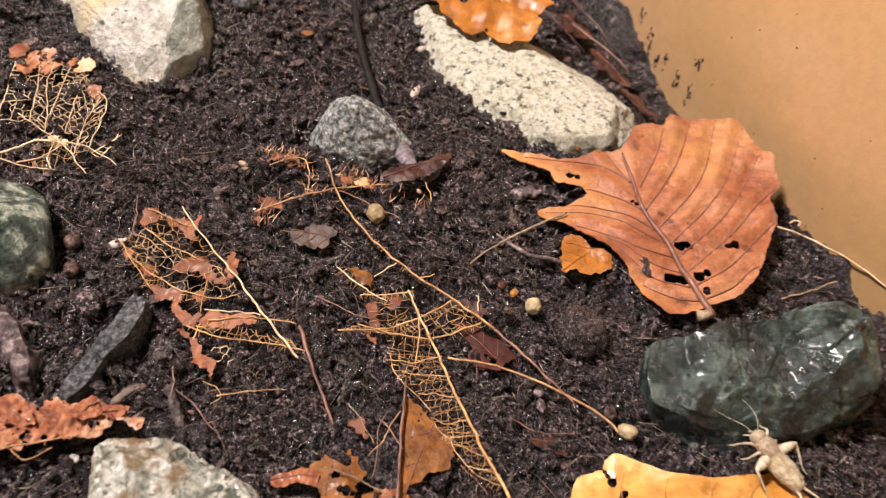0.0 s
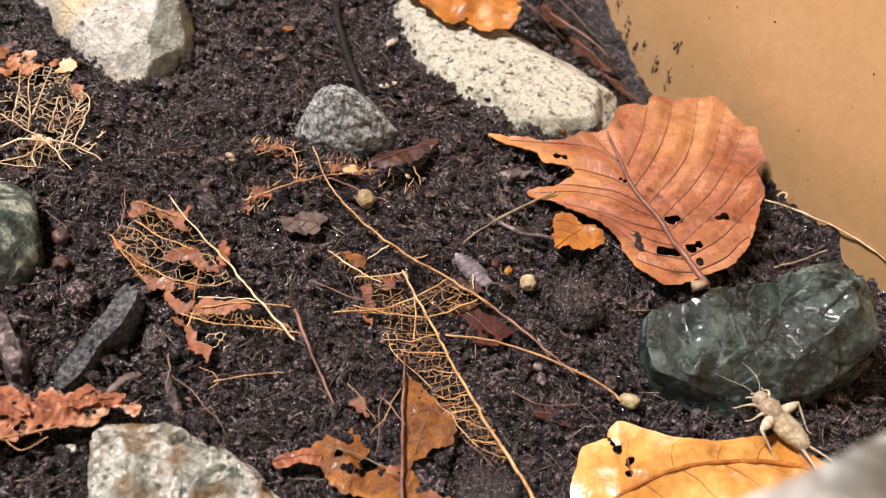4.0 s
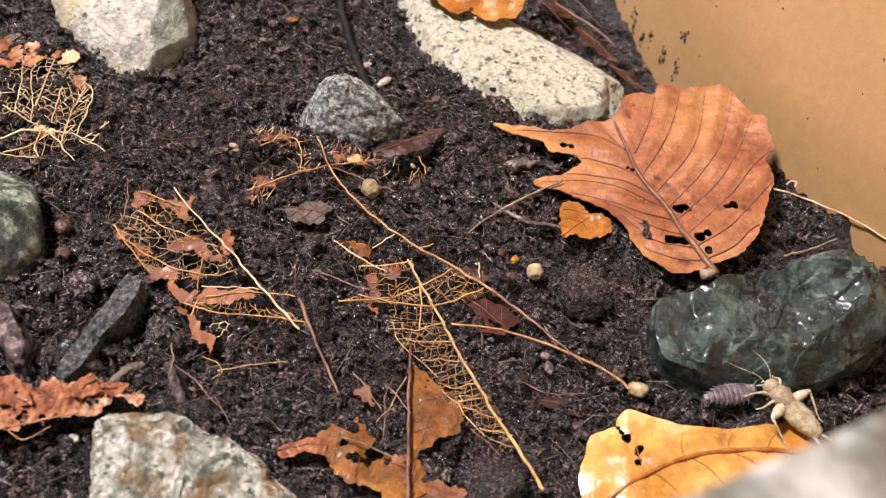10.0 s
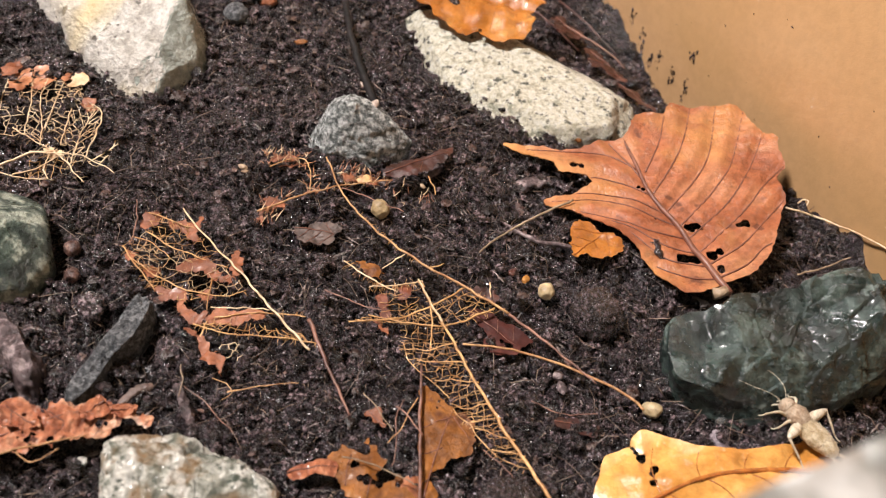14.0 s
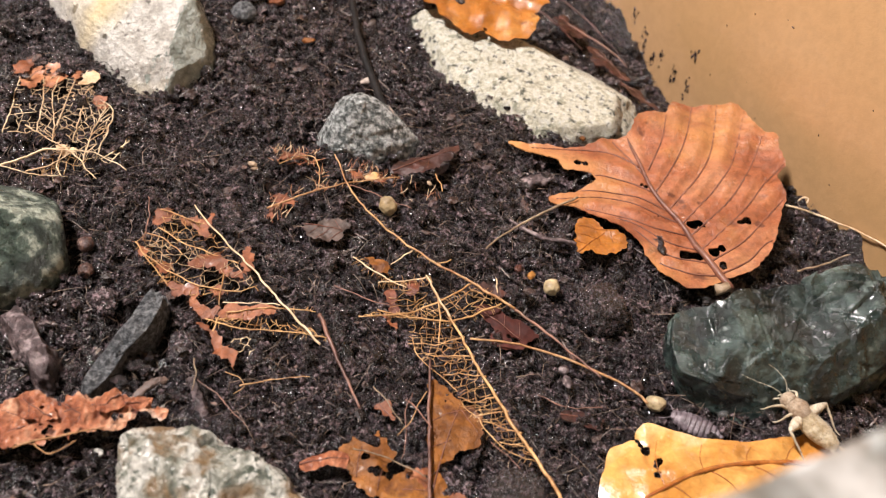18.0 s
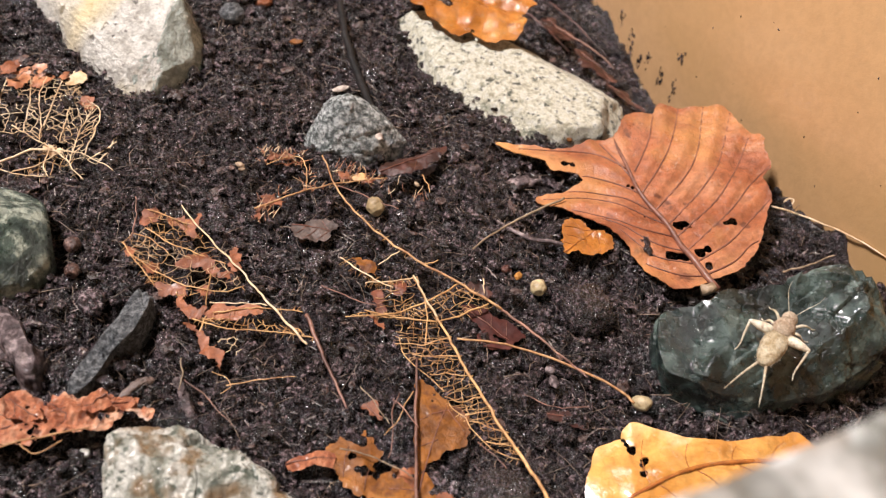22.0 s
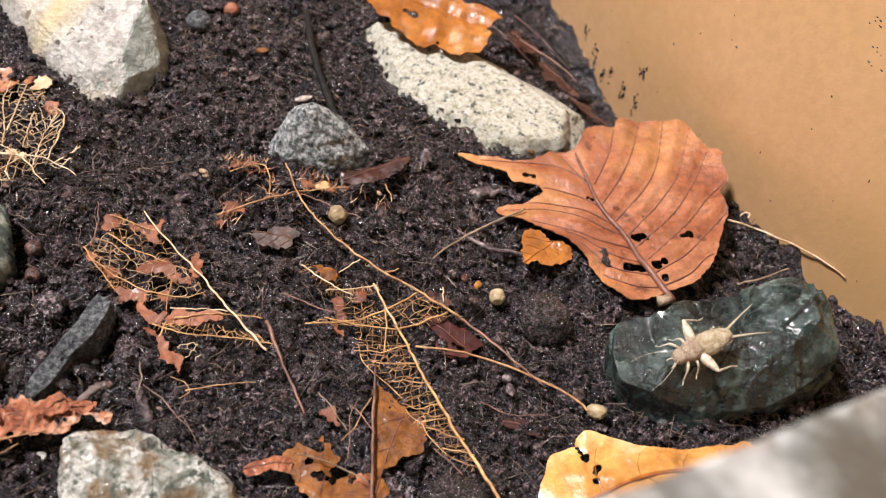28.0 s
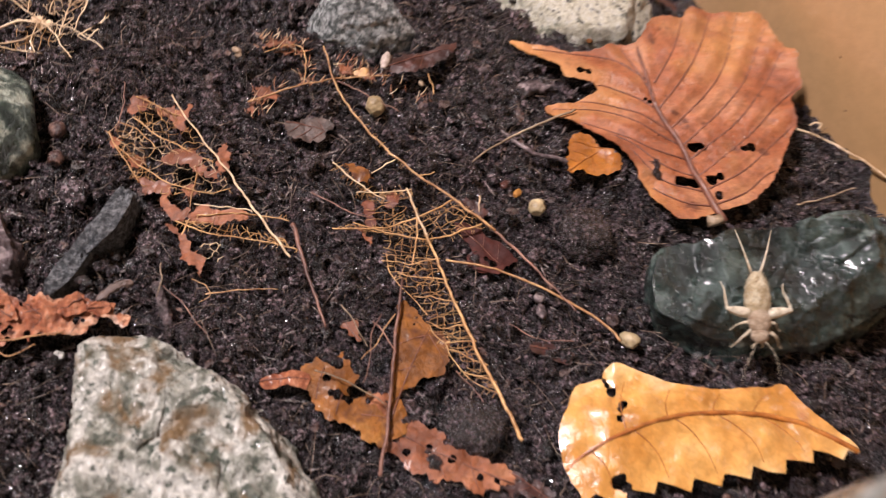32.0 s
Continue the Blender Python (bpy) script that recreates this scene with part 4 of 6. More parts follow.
org = outline([(-1.72, 7.25), (-1.5, 6.83), (-1.34, 6.57), (-1.0, 6.40), (-0.92, 6.08), (-0.57, 5.98), (-0.19, 5.80), (0.12, 5.9), (0.43, 5.76), (0.81, 5.8), (1.02, 5.93), (1.18, 6.16), (1.27, 6.45), (1.12, 6.64), (1.43, 7.01), (1.34, 7.25), (0.84, 7.38), (0.31, 7.5), (-0.47, 7.6), (-1.03, 7.9), (-1.7, 7.9)], ragged=0.10, teeth=0.06, tooth=0.37, seed=7)
whole_leaf("leaf", "curled wet orange leaf lying over the granite stone", org, [(-0.53, 6.68, 0.13), (-0.70, 6.76, 0.08), (0.1, 6.0, 0.05)], [(-0.9, 7.5), (-0.47, 7.38), (0.2, 7.19), (0.73, 6.96), (1.16, 6.72)],
           [((-0.3, 7.33), (-0.3, 6.2), 0.08), ((0.25, 7.17), (0.3, 6.1), 0.08), ((0.7, 6.98), (0.85, 6.2), 0.08)], M_ORANGELEAF, M_YVEIN,
           lambda x, y: 0.92 + 0.10 * fbm(x * 1.1, y * 1.1, 9.0, 3) - 0.34 * max(0, 6.3 - y) - 0.2 * max(0, x - 1.0) ** 2 - 0.10 * math.exp(-((y - 7.2 + 0.38 * x) / 0.13) ** 2), 0.02, 0.009, cell=0.06)


def scrap(label, pts, material, dz=0.12, holes=(), ragged=0.07, seed=0, teeth=0.0, curl=0.0, thick=0.012, cell=0.045, name="leaf_scrap", crumple=0.05, folds=3.2):
    margin = outline(pts, ragged=ragged, teeth=teeth, tooth=0.13, seed=seed, bites=0.05)
    cx, cy = sum(p[0] for p in pts) / len(pts), sum(p[1] for p in pts) / len(pts)
    v, f = blade(margin, holes, lambda x, y: lie(x, y, dz) + curl * ((x - cx) ** 2 + (y - cy) ** 2) + crumple * fbm(x * folds, y * folds, seed, 5), cell, seed)
    ob = thing(name, cx, cy, lie(cx, cy, dz) - 0.2, label, "leaf scrap", "scraps of leaf")
    solid(raw("blade", v, f, material, ob), thick)
    far = max(pts, key=lambda p: math.hypot(p[0] - cx, p[1] - cy))
    ends = (far, (2 * cx - far[0], 2 * cy - far[1]))
    ax = Vector((far[0] - cx, far[1] - cy, 0)).normalized()
    lines = [bow(ends[0], ends[1], 0.03)]
    for k in (-0.5, 0.0, 0.45):
        o = (cx + (far[0] - cx) * k, cy + (far[1] - cy) * k)
        for s in (-1, 1):
            lines.append(bow(o, (o[0] + 0.5 * ax.x - s * 0.5 * ax.y, o[1] + 0.5 * ax.y + s * 0.5 * ax.x), 0.05 * s, 8))
    for k, ln in enumerate(lines):
        run = [(x, y, lie(x, y, dz) + curl * ((x - cx) ** 2 + (y - cy) ** 2) + crumple * fbm(x * folds, y * folds, seed, 5) + 0.006) for x, y in ln
               if inside(margin, x, y) and not any(math.hypot(x - hx, y - hy) < hr * 1.2 for hx, hy, hr in holes)]
        if len(run) > 3 and max(math.hypot(run[m + 1][0] - run[m][0], run[m + 1][1] - run[m][1]) for m in range(len(run) - 1)) < 0.4:
            g = Geo().tube(run, 0.009 if k else 0.016, 0.005, 5)
            raw("vein" if k else "midrib", g.v, g.f, M_YVEIN if material is M_ORANGELEAF else M_VEIN, ob)
    return ob


scrap("small curled orange scrap of leaf", [(2.21, 0.93), (2.42, 1.14), (2.64, 1.12), (2.76, 1.0), (3.14, 0.8), (3.1, 0.47), (2.74, 0.33), (2.48, 0.37), (2.24, 0.26)], M_ORANGELEAF, 0.16, seed=2, curl=0.2, ragged=0.05, teeth=0.03)
scrap("dull grey-brown scrap of leaf with toothed edge", [(-2.76, 0.08), (-2.52, 0.18), (-2.38, 0.24), (-2.1, 0.39), (-1.93, 0.29), (-2.0, 0.11), (-2.12, -0.12), (-2.31, -0.19), (-2.62, -0.14)], M_GREYLEAF, 0.10, seed=3, teeth=0.06, curl=0.15)
scrap("dark red-brown scrap of leaf by the grey stone", [(-1.35, 1.62), (-1.05, 2.05), (-0.6, 2.25), (-0.15, 2.58), (-0.3, 2.15), (-0.7, 1.75)], M_DARKLEAF, 0.22, seed=5, teeth=0.04)
scrap("dark red scrap of leaf with a hole", [(0.43, -1.25), (0.69, -1.2), (0.99, -1.33), (1.59, -1.65), (1.45, -1.81), (1.23, -2.0), (0.94, -2.03), (0.75, -1.91), (0.81, -1.66)], M_DEEPRED, 0.14, [(1.2, -1.86, 0.07), (1.08, -1.8, 0.05)], seed=6)
scrap("wet red-brown eaten leaf beside the mottled stone", [(-6.65, -4.75), (-6.53, -4.41), (-6.3, -4.35), (-6.1, -4.22), (-5.85, -4.24), (-5.6, -4.47), (-5.69, -4.21), (-5.53, -4.15), (-5.18, -4.15), (-5.02, -4.01), (-4.77, -4.07), (-4.41, -4.02), (-4.33, -4.17), (-4.15, -4.19), (-4.13, -4.31), (-4.47, -4.41), (-4.67, -4.45), (-4.59, -4.57), (-4.93, -4.67), (-5.23, -4.77), (-5.58, -4.97), (-5.86, -5.1), (-6.14, -5.2), (-6.57, -5.16)], M_RUSTLEAF, 0.36,
      [(-5.74, -4.86, 0.05), (-5.68, -4.77, 0.04), (-5.84, -4.74, 0.035), (-5.42, -4.81, 0.05), (-5.67, -4.95, 0.04), (-5.88, -5.03, 0.04), (-4.84, -4.43, 0.06), (-4.74, -4.41, 0.04), (-5.88, -4.86, 0.03)], 0.09, 8, cell=0.035, teeth=0.05, crumple=0.12, folds=4.5)
scrap("torn wet rust-coloured piece of leaf on another leaf", [(-5.1, -4.12), (-4.95, -4.02), (-4.77, -4.07), (-4.72, -4.25), (-4.9, -4.42), (-5.12, -4.42), (-5.2, -4.28)], M_RUSTLEAF, 0.45, (), 0.06, 19, curl=-0.3, cell=0.035, crumple=0.10, folds=5.0)
scrap("torn wet rust-coloured piece of leaf on another leaf", [(-4.7, -4.1), (-4.4, -4.04), (-4.35, -4.2), (-4.5, -4.3), (-4.72, -4.3)], M_RUSTLEAF, 0.44, (), 0.06, 29, curl=0.4, cell=0.035, crumple=0.10, folds=5.0)
scrap("torn wet rust-coloured piece of leaf on another leaf", [(-6.2, -4.32), (-5.95, -4.25), (-5.75, -4.5), (-5.6, -4.68), (-5.9, -4.75), (-6.2, -4.65)], M_RUSTLEAF, 0.43, [(-5.9, -4.5, 0.04)], 0.08, 39, curl=0.25, cell=0.035, crumple=0.10, folds=5.0)
scrap("ragged tan and brown eaten leaf on soil", [(-1.43, -4.41), (-1.26, -4.23), (-1.1, -4.17), (-0.94, -4.29), (-0.84, -4.23), (-0.92, -3.98), (-0.8, -4.03), (-0.58, -4.32), (-0.68, -4.58), (-0.42, -4.68), (-0.31, -4.55), (-0.32, -4.73), (0.02, -4.92), (0.02, -5.33), (-0.29, -5.27), (-0.58, -5.12), (-0.93, -5.07), (-1.23, -4.74)], M_TANLEAF, 0.18,
      [(-1.0, -4.48, 0.07), (-0.76, -4.72, 0.09), (-0.6, -4.74, 0.07), (-0.88, -4.7, 0.06)], 0.07, 10, teeth=0.04)
scrap("wet dark red eaten leaf on soil", [(-0.31, -4.57), (-0.02, -4.41), (0.18, -4.82), (0.5, -4.81), (0.88, -4.88), (1.35, -5.12), (1.98, -5.26), (2.06, -5.47), (1.65, -5.69), (1.31, -5.68), (0.62, -5.59), (0.17, -5.42), (-0.14, -5.18)], M_REMNANT, 0.12, [(0.4, -5.33, 0.06), (1.08, -5.31, 0.07), (1.54, -5.48, 0.06), (0.72, -5.17, 0.05), (0.21, -5.19, 0.05), (1.79, -5.47, 0.05), (0.95, -5.05, 0.05)], 0.12, 12, teeth=0.05)
scrap("small dark red torn leaf on soil", [(1.89, -5.27), (2.38, -5.34), (2.75, -5.45), (2.49, -5.58), (1.99, -5.64)], M_DARKLEAF, 0.1, (), 0.15, 42)
scrap("tan piece of leaf beside a dark stalk", [(-0.15, -2.99), (0.1, -2.98), (0.3, -3.2), (0.51, -3.31), (0.74, -3.5), (0.75, -3.94), (0.48, -4.1), (0.14, -4.44), (0.26, -4.68), (0.31, -5.04), (0.06, -5.07), (-0.06, -4.1)], M_TANLEAF, 0.14, [(0.12, -3.25, 0.03)], 0.03, 13)
scrap("pinkish wet folded spike of dead leaf", [(-1.97, -4.71), (-1.7, -4.55), (-1.42, -4.44), (-1.26, -4.5), (-1.26, -4.72), (-1.5, -4.71), (-1.74, -4.77)], M_RUSTLEAF, 0.24, ragged=0.03, seed=14, curl=-0.5)
scrap("small rust-coloured scrap of leaf among straws", [(-1.0, -3.52), (-0.8, -3.42), (-0.72, -3.6), (-0.62, -3.75), (-0.85, -3.62)], M_REMNANT, 0.16, ragged=0.06, seed=44)
scrap("brown leaf edge half buried by the wall", [(2.5, 7.3), (3.0, 7.0), (3.55, 6.55), (3.3, 6.3), (2.8, 6.6)], M_DARKLEAF, 0.25, ragged=0.25, seed=15)
scrap("dark leaf edge half buried by the wall", [(1.7, 8.4), (2.3, 8.3), (2.6, 7.7), (2.1, 7.5)], M_DARKLEAF, 0.3, ragged=0.25, seed=16)
scrap("dark wet flake of leaf by the wall", [(3.3, 6.1), (3.9, 5.95), (4.1, 5.5), (3.6, 5.5)], M_DARKLEAF, 0.2, ragged=0.2, seed=18)
scrap("brown scrap of leaf behind the yellow leaf", [(2.0, -3.2), (2.3, -3.05), (2.7, -3.15), (2.5, -3.35)], M_DARKLEAF, 0.1, seed=17)


# ---- skeleton leaves ----
def lace(parent, name, margin, at, angle, a, b, height, material, r=0.013, drop=0.08, seed=0, jit=0.75, label="", holes=()):
    """A net of fine veins: staggered cells inside a margin, some of them broken."""
    rng = random.Random(seed)
    c, s = math.cos(radians(angle)), math.sin(radians(angle))
    xs, ys = [p[0] for p in margin], [p[1] for p in margin]
    reach = max(max(xs) - min(xs), max(ys) - min(ys)) * 1.1
    ni, nj = int(reach / a) + 2, int(reach / b) + 2
    seeds = {}
    for i in range(-ni, ni + 1):
        for j in range(-nj, nj + 1):
            u, v = (i + 0.5 * (j % 2) + jitter(rng, jit)) * a, (j + jitter(rng, jit)) * b
            seeds[i, j] = (at[0] + u * c - v * s, at[1] + u * s + v * c)
    shared = {}
    for i, j in seeds:
        o = j % 2
        for tri in (((i, j), (i + 1, j), (i + o, j + 1)), ((i, j), (i + o, j + 1), (i + o - 1, j + 1))):
            if all(k in seeds for k in tri):
                x, y = sum(seeds[k][0] for k in tri) / 3, sum(seeds[k][1] for k in tri) / 3
                if inside(margin, x, y) and not any(math.hypot(x - hx, y - hy) < hr for hx, hy, hr in holes):
                    p = (x, y, height(x, y) + jitter(rng, 0.015))
                    for e in ((tri[0], tri[1]), (tri[1], tri[2]), (tri[0], tri[2])):
                        shared.setdefault(tuple(sorted(e)), []).append(p)
    g = Geo()
    for ends in shared.values():
        if len(ends) == 2 and rng.random() > drop:
            p, q = ends
            mid = tuple((p[k] + q[k]) / 2 + jitter(rng, 0.008) for k in range(3))
            g.tube([p, mid, q], r * rng.uniform(0.65, 1.2), None, 3)
    return raw(name, g.v, g.f, material, parent, label)


def rib(parent, name, pts, r0, r1, material, dz=0.0, label="", n=24, sides=6):
    line = spline(over(pts, dz) if len(pts[0]) == 2 else pts, n)
    line = [(p.x + 0.03 * fbm(p.x * 4, p.y * 4, 1, 3), p.y + 0.03 * fbm(p.x * 4, p.y * 4, 2, 3), p.z + 0.02 * fbm(p.x * 4, p.y * 4, 7, 2)) for p in line]
    g = Geo().tube(line, r0 * 0.72, r1 * 0.72, sides)
    return raw(name, g.v, g.f, material, parent, label)


def ladder(parent, va, vb, pitch, material, dz, r=0.0085, drop=0.12, seed=0, lift=None):
    """A net of fine veins strung between two larger veins: uneven rungs, joined along the way where they are long."""
    rng = random.Random(seed)
    a = spline([(x, y, 0) for x, y in va], 60)
    b = spline([(x, y, 0) for x, y in vb], 60)
    n = max(2, int(sum((a[k + 1] - a[k]).length + (b[k + 1] - b[k]).length for k in range(60)) / 2 / pitch))
    rows, g = [], Geo()
    for k in range(n + 1):
        s = int(60 * min(1.0, max(0.0, (k + jitter(rng, 0.22)) / n)))
        t = int(60 * min(1.0, max(0.0, (k + jitter(rng, 0.22)) / n)))
        p, q = a[s], b[t]
        m = max(1, round((p - q).length / pitch))
        row = []
        for i in range(m + 1):
            h = i / m + (jitter(rng, 0.3) / m if 0 < i < m else 0.0)
            x, y = p.x + (q.x - p.x) * h, p.y + (q.y - p.y) * h
            if 0 < i < m:
                x, y = x + jitter(rng, 0.36 * pitch), y + jitter(rng, 0.36 * pitch)
            row.append((x, y, lie(x, y, dz) + (lift(x, y) if lift else 0.0) + jitter(rng, 0.012)))
        rows.append(row)

    def thread(p, q):
        mid = tuple((p[i] + q[i]) / 2 + jitter(rng, 0.1 * pitch) for i in range(3))
        g.tube([p, mid, q], r * rng.uniform(0.5, 1.0), None, 3)

    for k, row in enumerate(rows):
        for i in range(len(row) - 1):
            if rng.random() > drop * (2.2 if len(row) > 3 else 1.0):
                thread(row[i], row[i + 1])
        if k:
            for p in row[1:-1]:
                if rng.random() > drop * 0.5:
                    thread(p, min(rows[k - 1], key=lambda q: (q[0] - p[0]) ** 2 + (q[1] - p[1]) ** 2))
    return raw("vein_net", g.v, g.f, material, parent)


def spurs(parent, line, count, material, dz, size=(0.03, 0.12), seed=0, r=0.0055):
    """Short broken veins that stand off a larger one."""
    rng = random.Random(seed)
    a = spline([(x, y, 0) for x, y in line], 60)
    g = Geo()
    for _ in range(count):
        k = rng.randint(1, 59)
        d = (a[k + 1] - a[k - 1]).normalized()
        s, ln, w = rng.choice((-1, 1)), rng.uniform(*size), rng.uniform(-0.5, 0.5)
        q = a[k] + Vector((-d.y * s + d.x * w, d.x * s + d.y * w, 0)) * ln
        z = lie(a[k].x, a[k].y, dz)
        g.tube([(a[k].x, a[k].y, z), ((a[k].x + q.x) / 2 + jitter(rng, 0.01), (a[k].y + q.y) / 2, z + jitter(rng, 0.02)), (q.x, q.y, z - rng.uniform(0, 0.05))], r, r * 0.6, 3)
    return raw("vein_fringe", g.v, g.f, material, parent)


def remnant(parent, pts, material, dz, seed, ragged=0.05):
    """What is left of the blade between veins: a small ragged sheet with torn veins at its rim."""
    margin = outline(pts, ragged=ragged, seed=seed, bites=0.07)
    cx, cy = sum(p[0] for p in pts) / len(pts), sum(p[1] for p in pts) / len(pts)
    v, f = blade(margin, [], lambda px, py: lie(px, py, dz) + 0.07 * fbm(px * 2.2, py * 2.2, seed, 3), 0.03, seed)
    ob = solid(raw("blade_remnant", v, f, material, parent), 0.006)
    g, rng2 = Geo(), random.Random(seed)
    for k in range(0, len(margin), 2):
        px, py = margin[k]
        d = math.hypot(px - cx, py - cy) + 1e-6
        ln = rng2.uniform(0.01, 0.06)
        qx, qy = px + (px - cx) / d * ln + jitter(rng2, 0.025), py + (py - cy) / d * ln + jitter(rng2, 0.025)
        g.tube([(px - (px - cx) / d * 0.02, py - (py - cy) / d * 0.02, lie(px, py, dz)), (qx, qy, lie(qx, qy, dz - 0.02))], 0.008, 0.005, 3)
    raw("torn_edge", g.v, g.f, material, parent)
    return ob


def patch(parent, x, y, r, material, dz, seed, squash=1.0, angle=0.0):
    c, s = math.cos(radians(angle)), math.sin(radians(angle))
    ring = []
    for k in range(16):
        w = 2 * math.pi * k / 16
        rr = r * (1 + 0.95 * noise.fractal(Vector((math.cos(w) * 1.9, math.sin(w) * 1.9, seed * 1.7)), 0.8, 2.0, 3))
        px, py = rr * math.cos(w), rr * math.sin(w) * squash
        ring.append((x + px * c - py * s, y + px * s + py * c))
    margin = outline(ring, ragged=0.10, seed=seed)
    v, f = blade(margin, [], lambda px, py: lie(px, py, dz) + 0.05 * fbm(px * 3, py * 3, seed, 3), 0.04, seed)
    ob = solid(raw("blade_remnant", v, f, material, parent), 0.01)
    g = Geo()
    rng2 = random.Random(seed)
    for k in range(0, len(margin), 3):
        px, py = margin[k]
        dx, dy = px - x, py - y
        d = math.hypot(dx, dy) + 1e-6
        ln = rng2.uniform(0.015, 0.055)
        qx, qy = px + dx / d * ln + jitter(rng2, 0.02), py + dy / d * ln + jitter(rng2, 0.02)
        g.tube([(px - dx / d * 0.02, py - dy / d * 0.02, lie(px, py, dz)), (qx, qy, lie(qx, qy, dz - 0.01))], 0.009, 0.005, 3)
    raw("torn_edge", g.v, g.f, material, parent)
    return ob


# the lace with red remnants, left of the centre
skA = thing("skeleton_leaf", -3.7, -1.2, 0.3, "half-eaten leaf skeleton with red-brown remnants of blade", "skeleton leaf", "skeleton leaves")
rib(skA, "midrib", [(-4.72, -0.02), (-4.34, -0.42), (-3.76, -0.97), (-3.21, -1.49), (-2.61, -2.1), (-2.0, -2.66)], 0.018, 0.03, M_PALENET, 0.36, "pale straw-coloured midrib", 40)
A_VEINS = [[(-5.51, -1.01), (-5.26, -1.29), (-5.0, -1.53), (-4.74, -1.79)], [(-5.23, -0.57), (-4.74, -0.81), (-4.23, -0.97), (-3.68, -1.15)], [(-5.32, -1.23), (-4.74, -1.51), (-4.22, -1.69), (-3.59, -1.75), (-3.29, -1.58)], [(-5.3, -0.14), (-4.83, -0.27), (-4.37, -0.35)],
           [(-3.95, -2.38), (-3.46, -2.47), (-2.91, -2.45), (-2.27, -2.44), (-1.92, -2.45)], [(-3.66, -2.21), (-3.01, -2.02), (-2.18, -1.96)], [(-3.76, -2.0), (-3.03, -1.93), (-2.79, -1.92)], [(-5.42, -0.74), (-5.11, -0.81), (-4.67, -1.05)], [(-3.89, -1.39), (-3.86, -1.68), (-3.82, -2.07)], [(-3.78, -2.6), (-3.77, -2.41), (-3.74, -2.29)]]
for k, pts in enumerate(A_VEINS):
    rib(skA, "side_vein", pts, 0.018, 0.013, M_PALENET if k == 6 else M_NET, 0.27)
for k, (i, j, pitch, drop) in enumerate(((3, 1, 0.125, 0.22), (1, 2, 0.13, 0.25), (7, 0, 0.12, 0.25))):
    ladder(skA, A_VEINS[i], A_VEINS[j], pitch, M_PALENET if k == 1 else M_NET, 0.25, 0.008, drop, 5 + k)
ladder(skA, [(-3.66, -2.3), (-3.0, -2.22), (-2.3, -2.3)], A_VEINS[4], 0.1, M_NET, 0.25, 0.009, 0.05, 9)
ladder(skA, [(-5.0, -1.53), (-4.74, -1.79), (-4.3, -2.0)], [(-4.7, -1.5), (-4.3, -1.7), (-3.9, -1.75)], 0.11, M_NET, 0.24, 0.008, 0.3, 10)
for k, pts in enumerate(A_VEINS[:6]):
    spurs(skA, pts, 26, M_NET, 0.26, seed=100 + k)
A_BLADE = [[(-5.43, -0.36), (-5.35, -0.11), (-5.13, -0.11), (-5.07, -0.25), (-5.17, -0.39), (-5.23, -0.51)], [(-4.85, -0.32), (-4.7, -0.21), (-4.5, -0.23), (-4.39, -0.08), (-4.37, -0.34), (-4.38, -0.55), (-4.58, -0.5)], [(-4.49, -1.1), (-4.23, -0.9), (-4.03, -0.99), (-3.79, -1.24), (-3.88, -1.39), (-4.14, -1.23), (-4.31, -1.33), (-4.5, -1.27)], [(-3.74, -0.89), (-3.63, -0.73), (-3.45, -0.83), (-3.43, -1.08), (-3.52, -1.29), (-3.65, -1.12)],
           [(-5.05, -1.43), (-4.98, -1.27), (-4.79, -1.29), (-4.79, -1.47), (-4.93, -1.51)], [(-4.78, -1.7), (-4.59, -1.72), (-4.32, -1.67), (-4.19, -1.77), (-4.26, -1.97), (-4.45, -1.87), (-4.57, -1.96), (-4.69, -1.87)]]
A_BLADE2 = [[(-4.31, -1.97), (-4.17, -2.0), (-3.92, -2.11), (-3.83, -2.06), (-3.76, -2.18), (-3.86, -2.35), (-4.12, -2.24), (-4.26, -2.17)], [(-3.77, -2.18), (-3.58, -1.96), (-3.43, -2.0), (-3.06, -1.99), (-2.98, -2.09), (-3.16, -2.19), (-3.41, -2.31), (-3.65, -2.27)], [(-4.03, -1.68), (-3.83, -1.67), (-3.83, -1.89), (-3.95, -1.92)], [(-3.8, -2.63), (-3.64, -2.66), (-3.5, -2.86), (-3.34, -2.94), (-3.32, -3.22), (-3.47, -3.13), (-3.67, -2.94)],
            [(-4.07, -2.45), (-3.87, -2.51), (-3.77, -2.63), (-3.91, -2.59)], [(-5.52, -0.97), (-5.35, -1.05), (-5.33, -1.2)], [(-3.78, -1.33), (-3.54, -1.32), (-3.39, -1.38), (-3.56, -1.47)], [(-3.11, -1.97), (-2.83, -1.97), (-2.85, -2.09), (-3.04, -2.1)]]
for k, pts in enumerate(A_BLADE + A_BLADE2):
    remnant(skA, pts, M_REMNANT, 0.24, 30 + k, 0.06)
mA3 = outline([(-3.57, -2.63), (-3.19, -2.5), (-3.07, -2.82), (-3.31, -2.97)], ragged=0.05, seed=23)
lace(skA, "vein_net", mA3, (-3.3, -2.8), 20, 0.14, 0.12, lambda x, y: lie(x, y, 0.15), M_PALENET, 0.009, 0.2, 7)
rib(skA, "side_vein", [(-5.58, 0.08), (-5.41, -0.57), (-5.39, -0.96)], 0.012, 0.02, M_TWIG, 0.3)

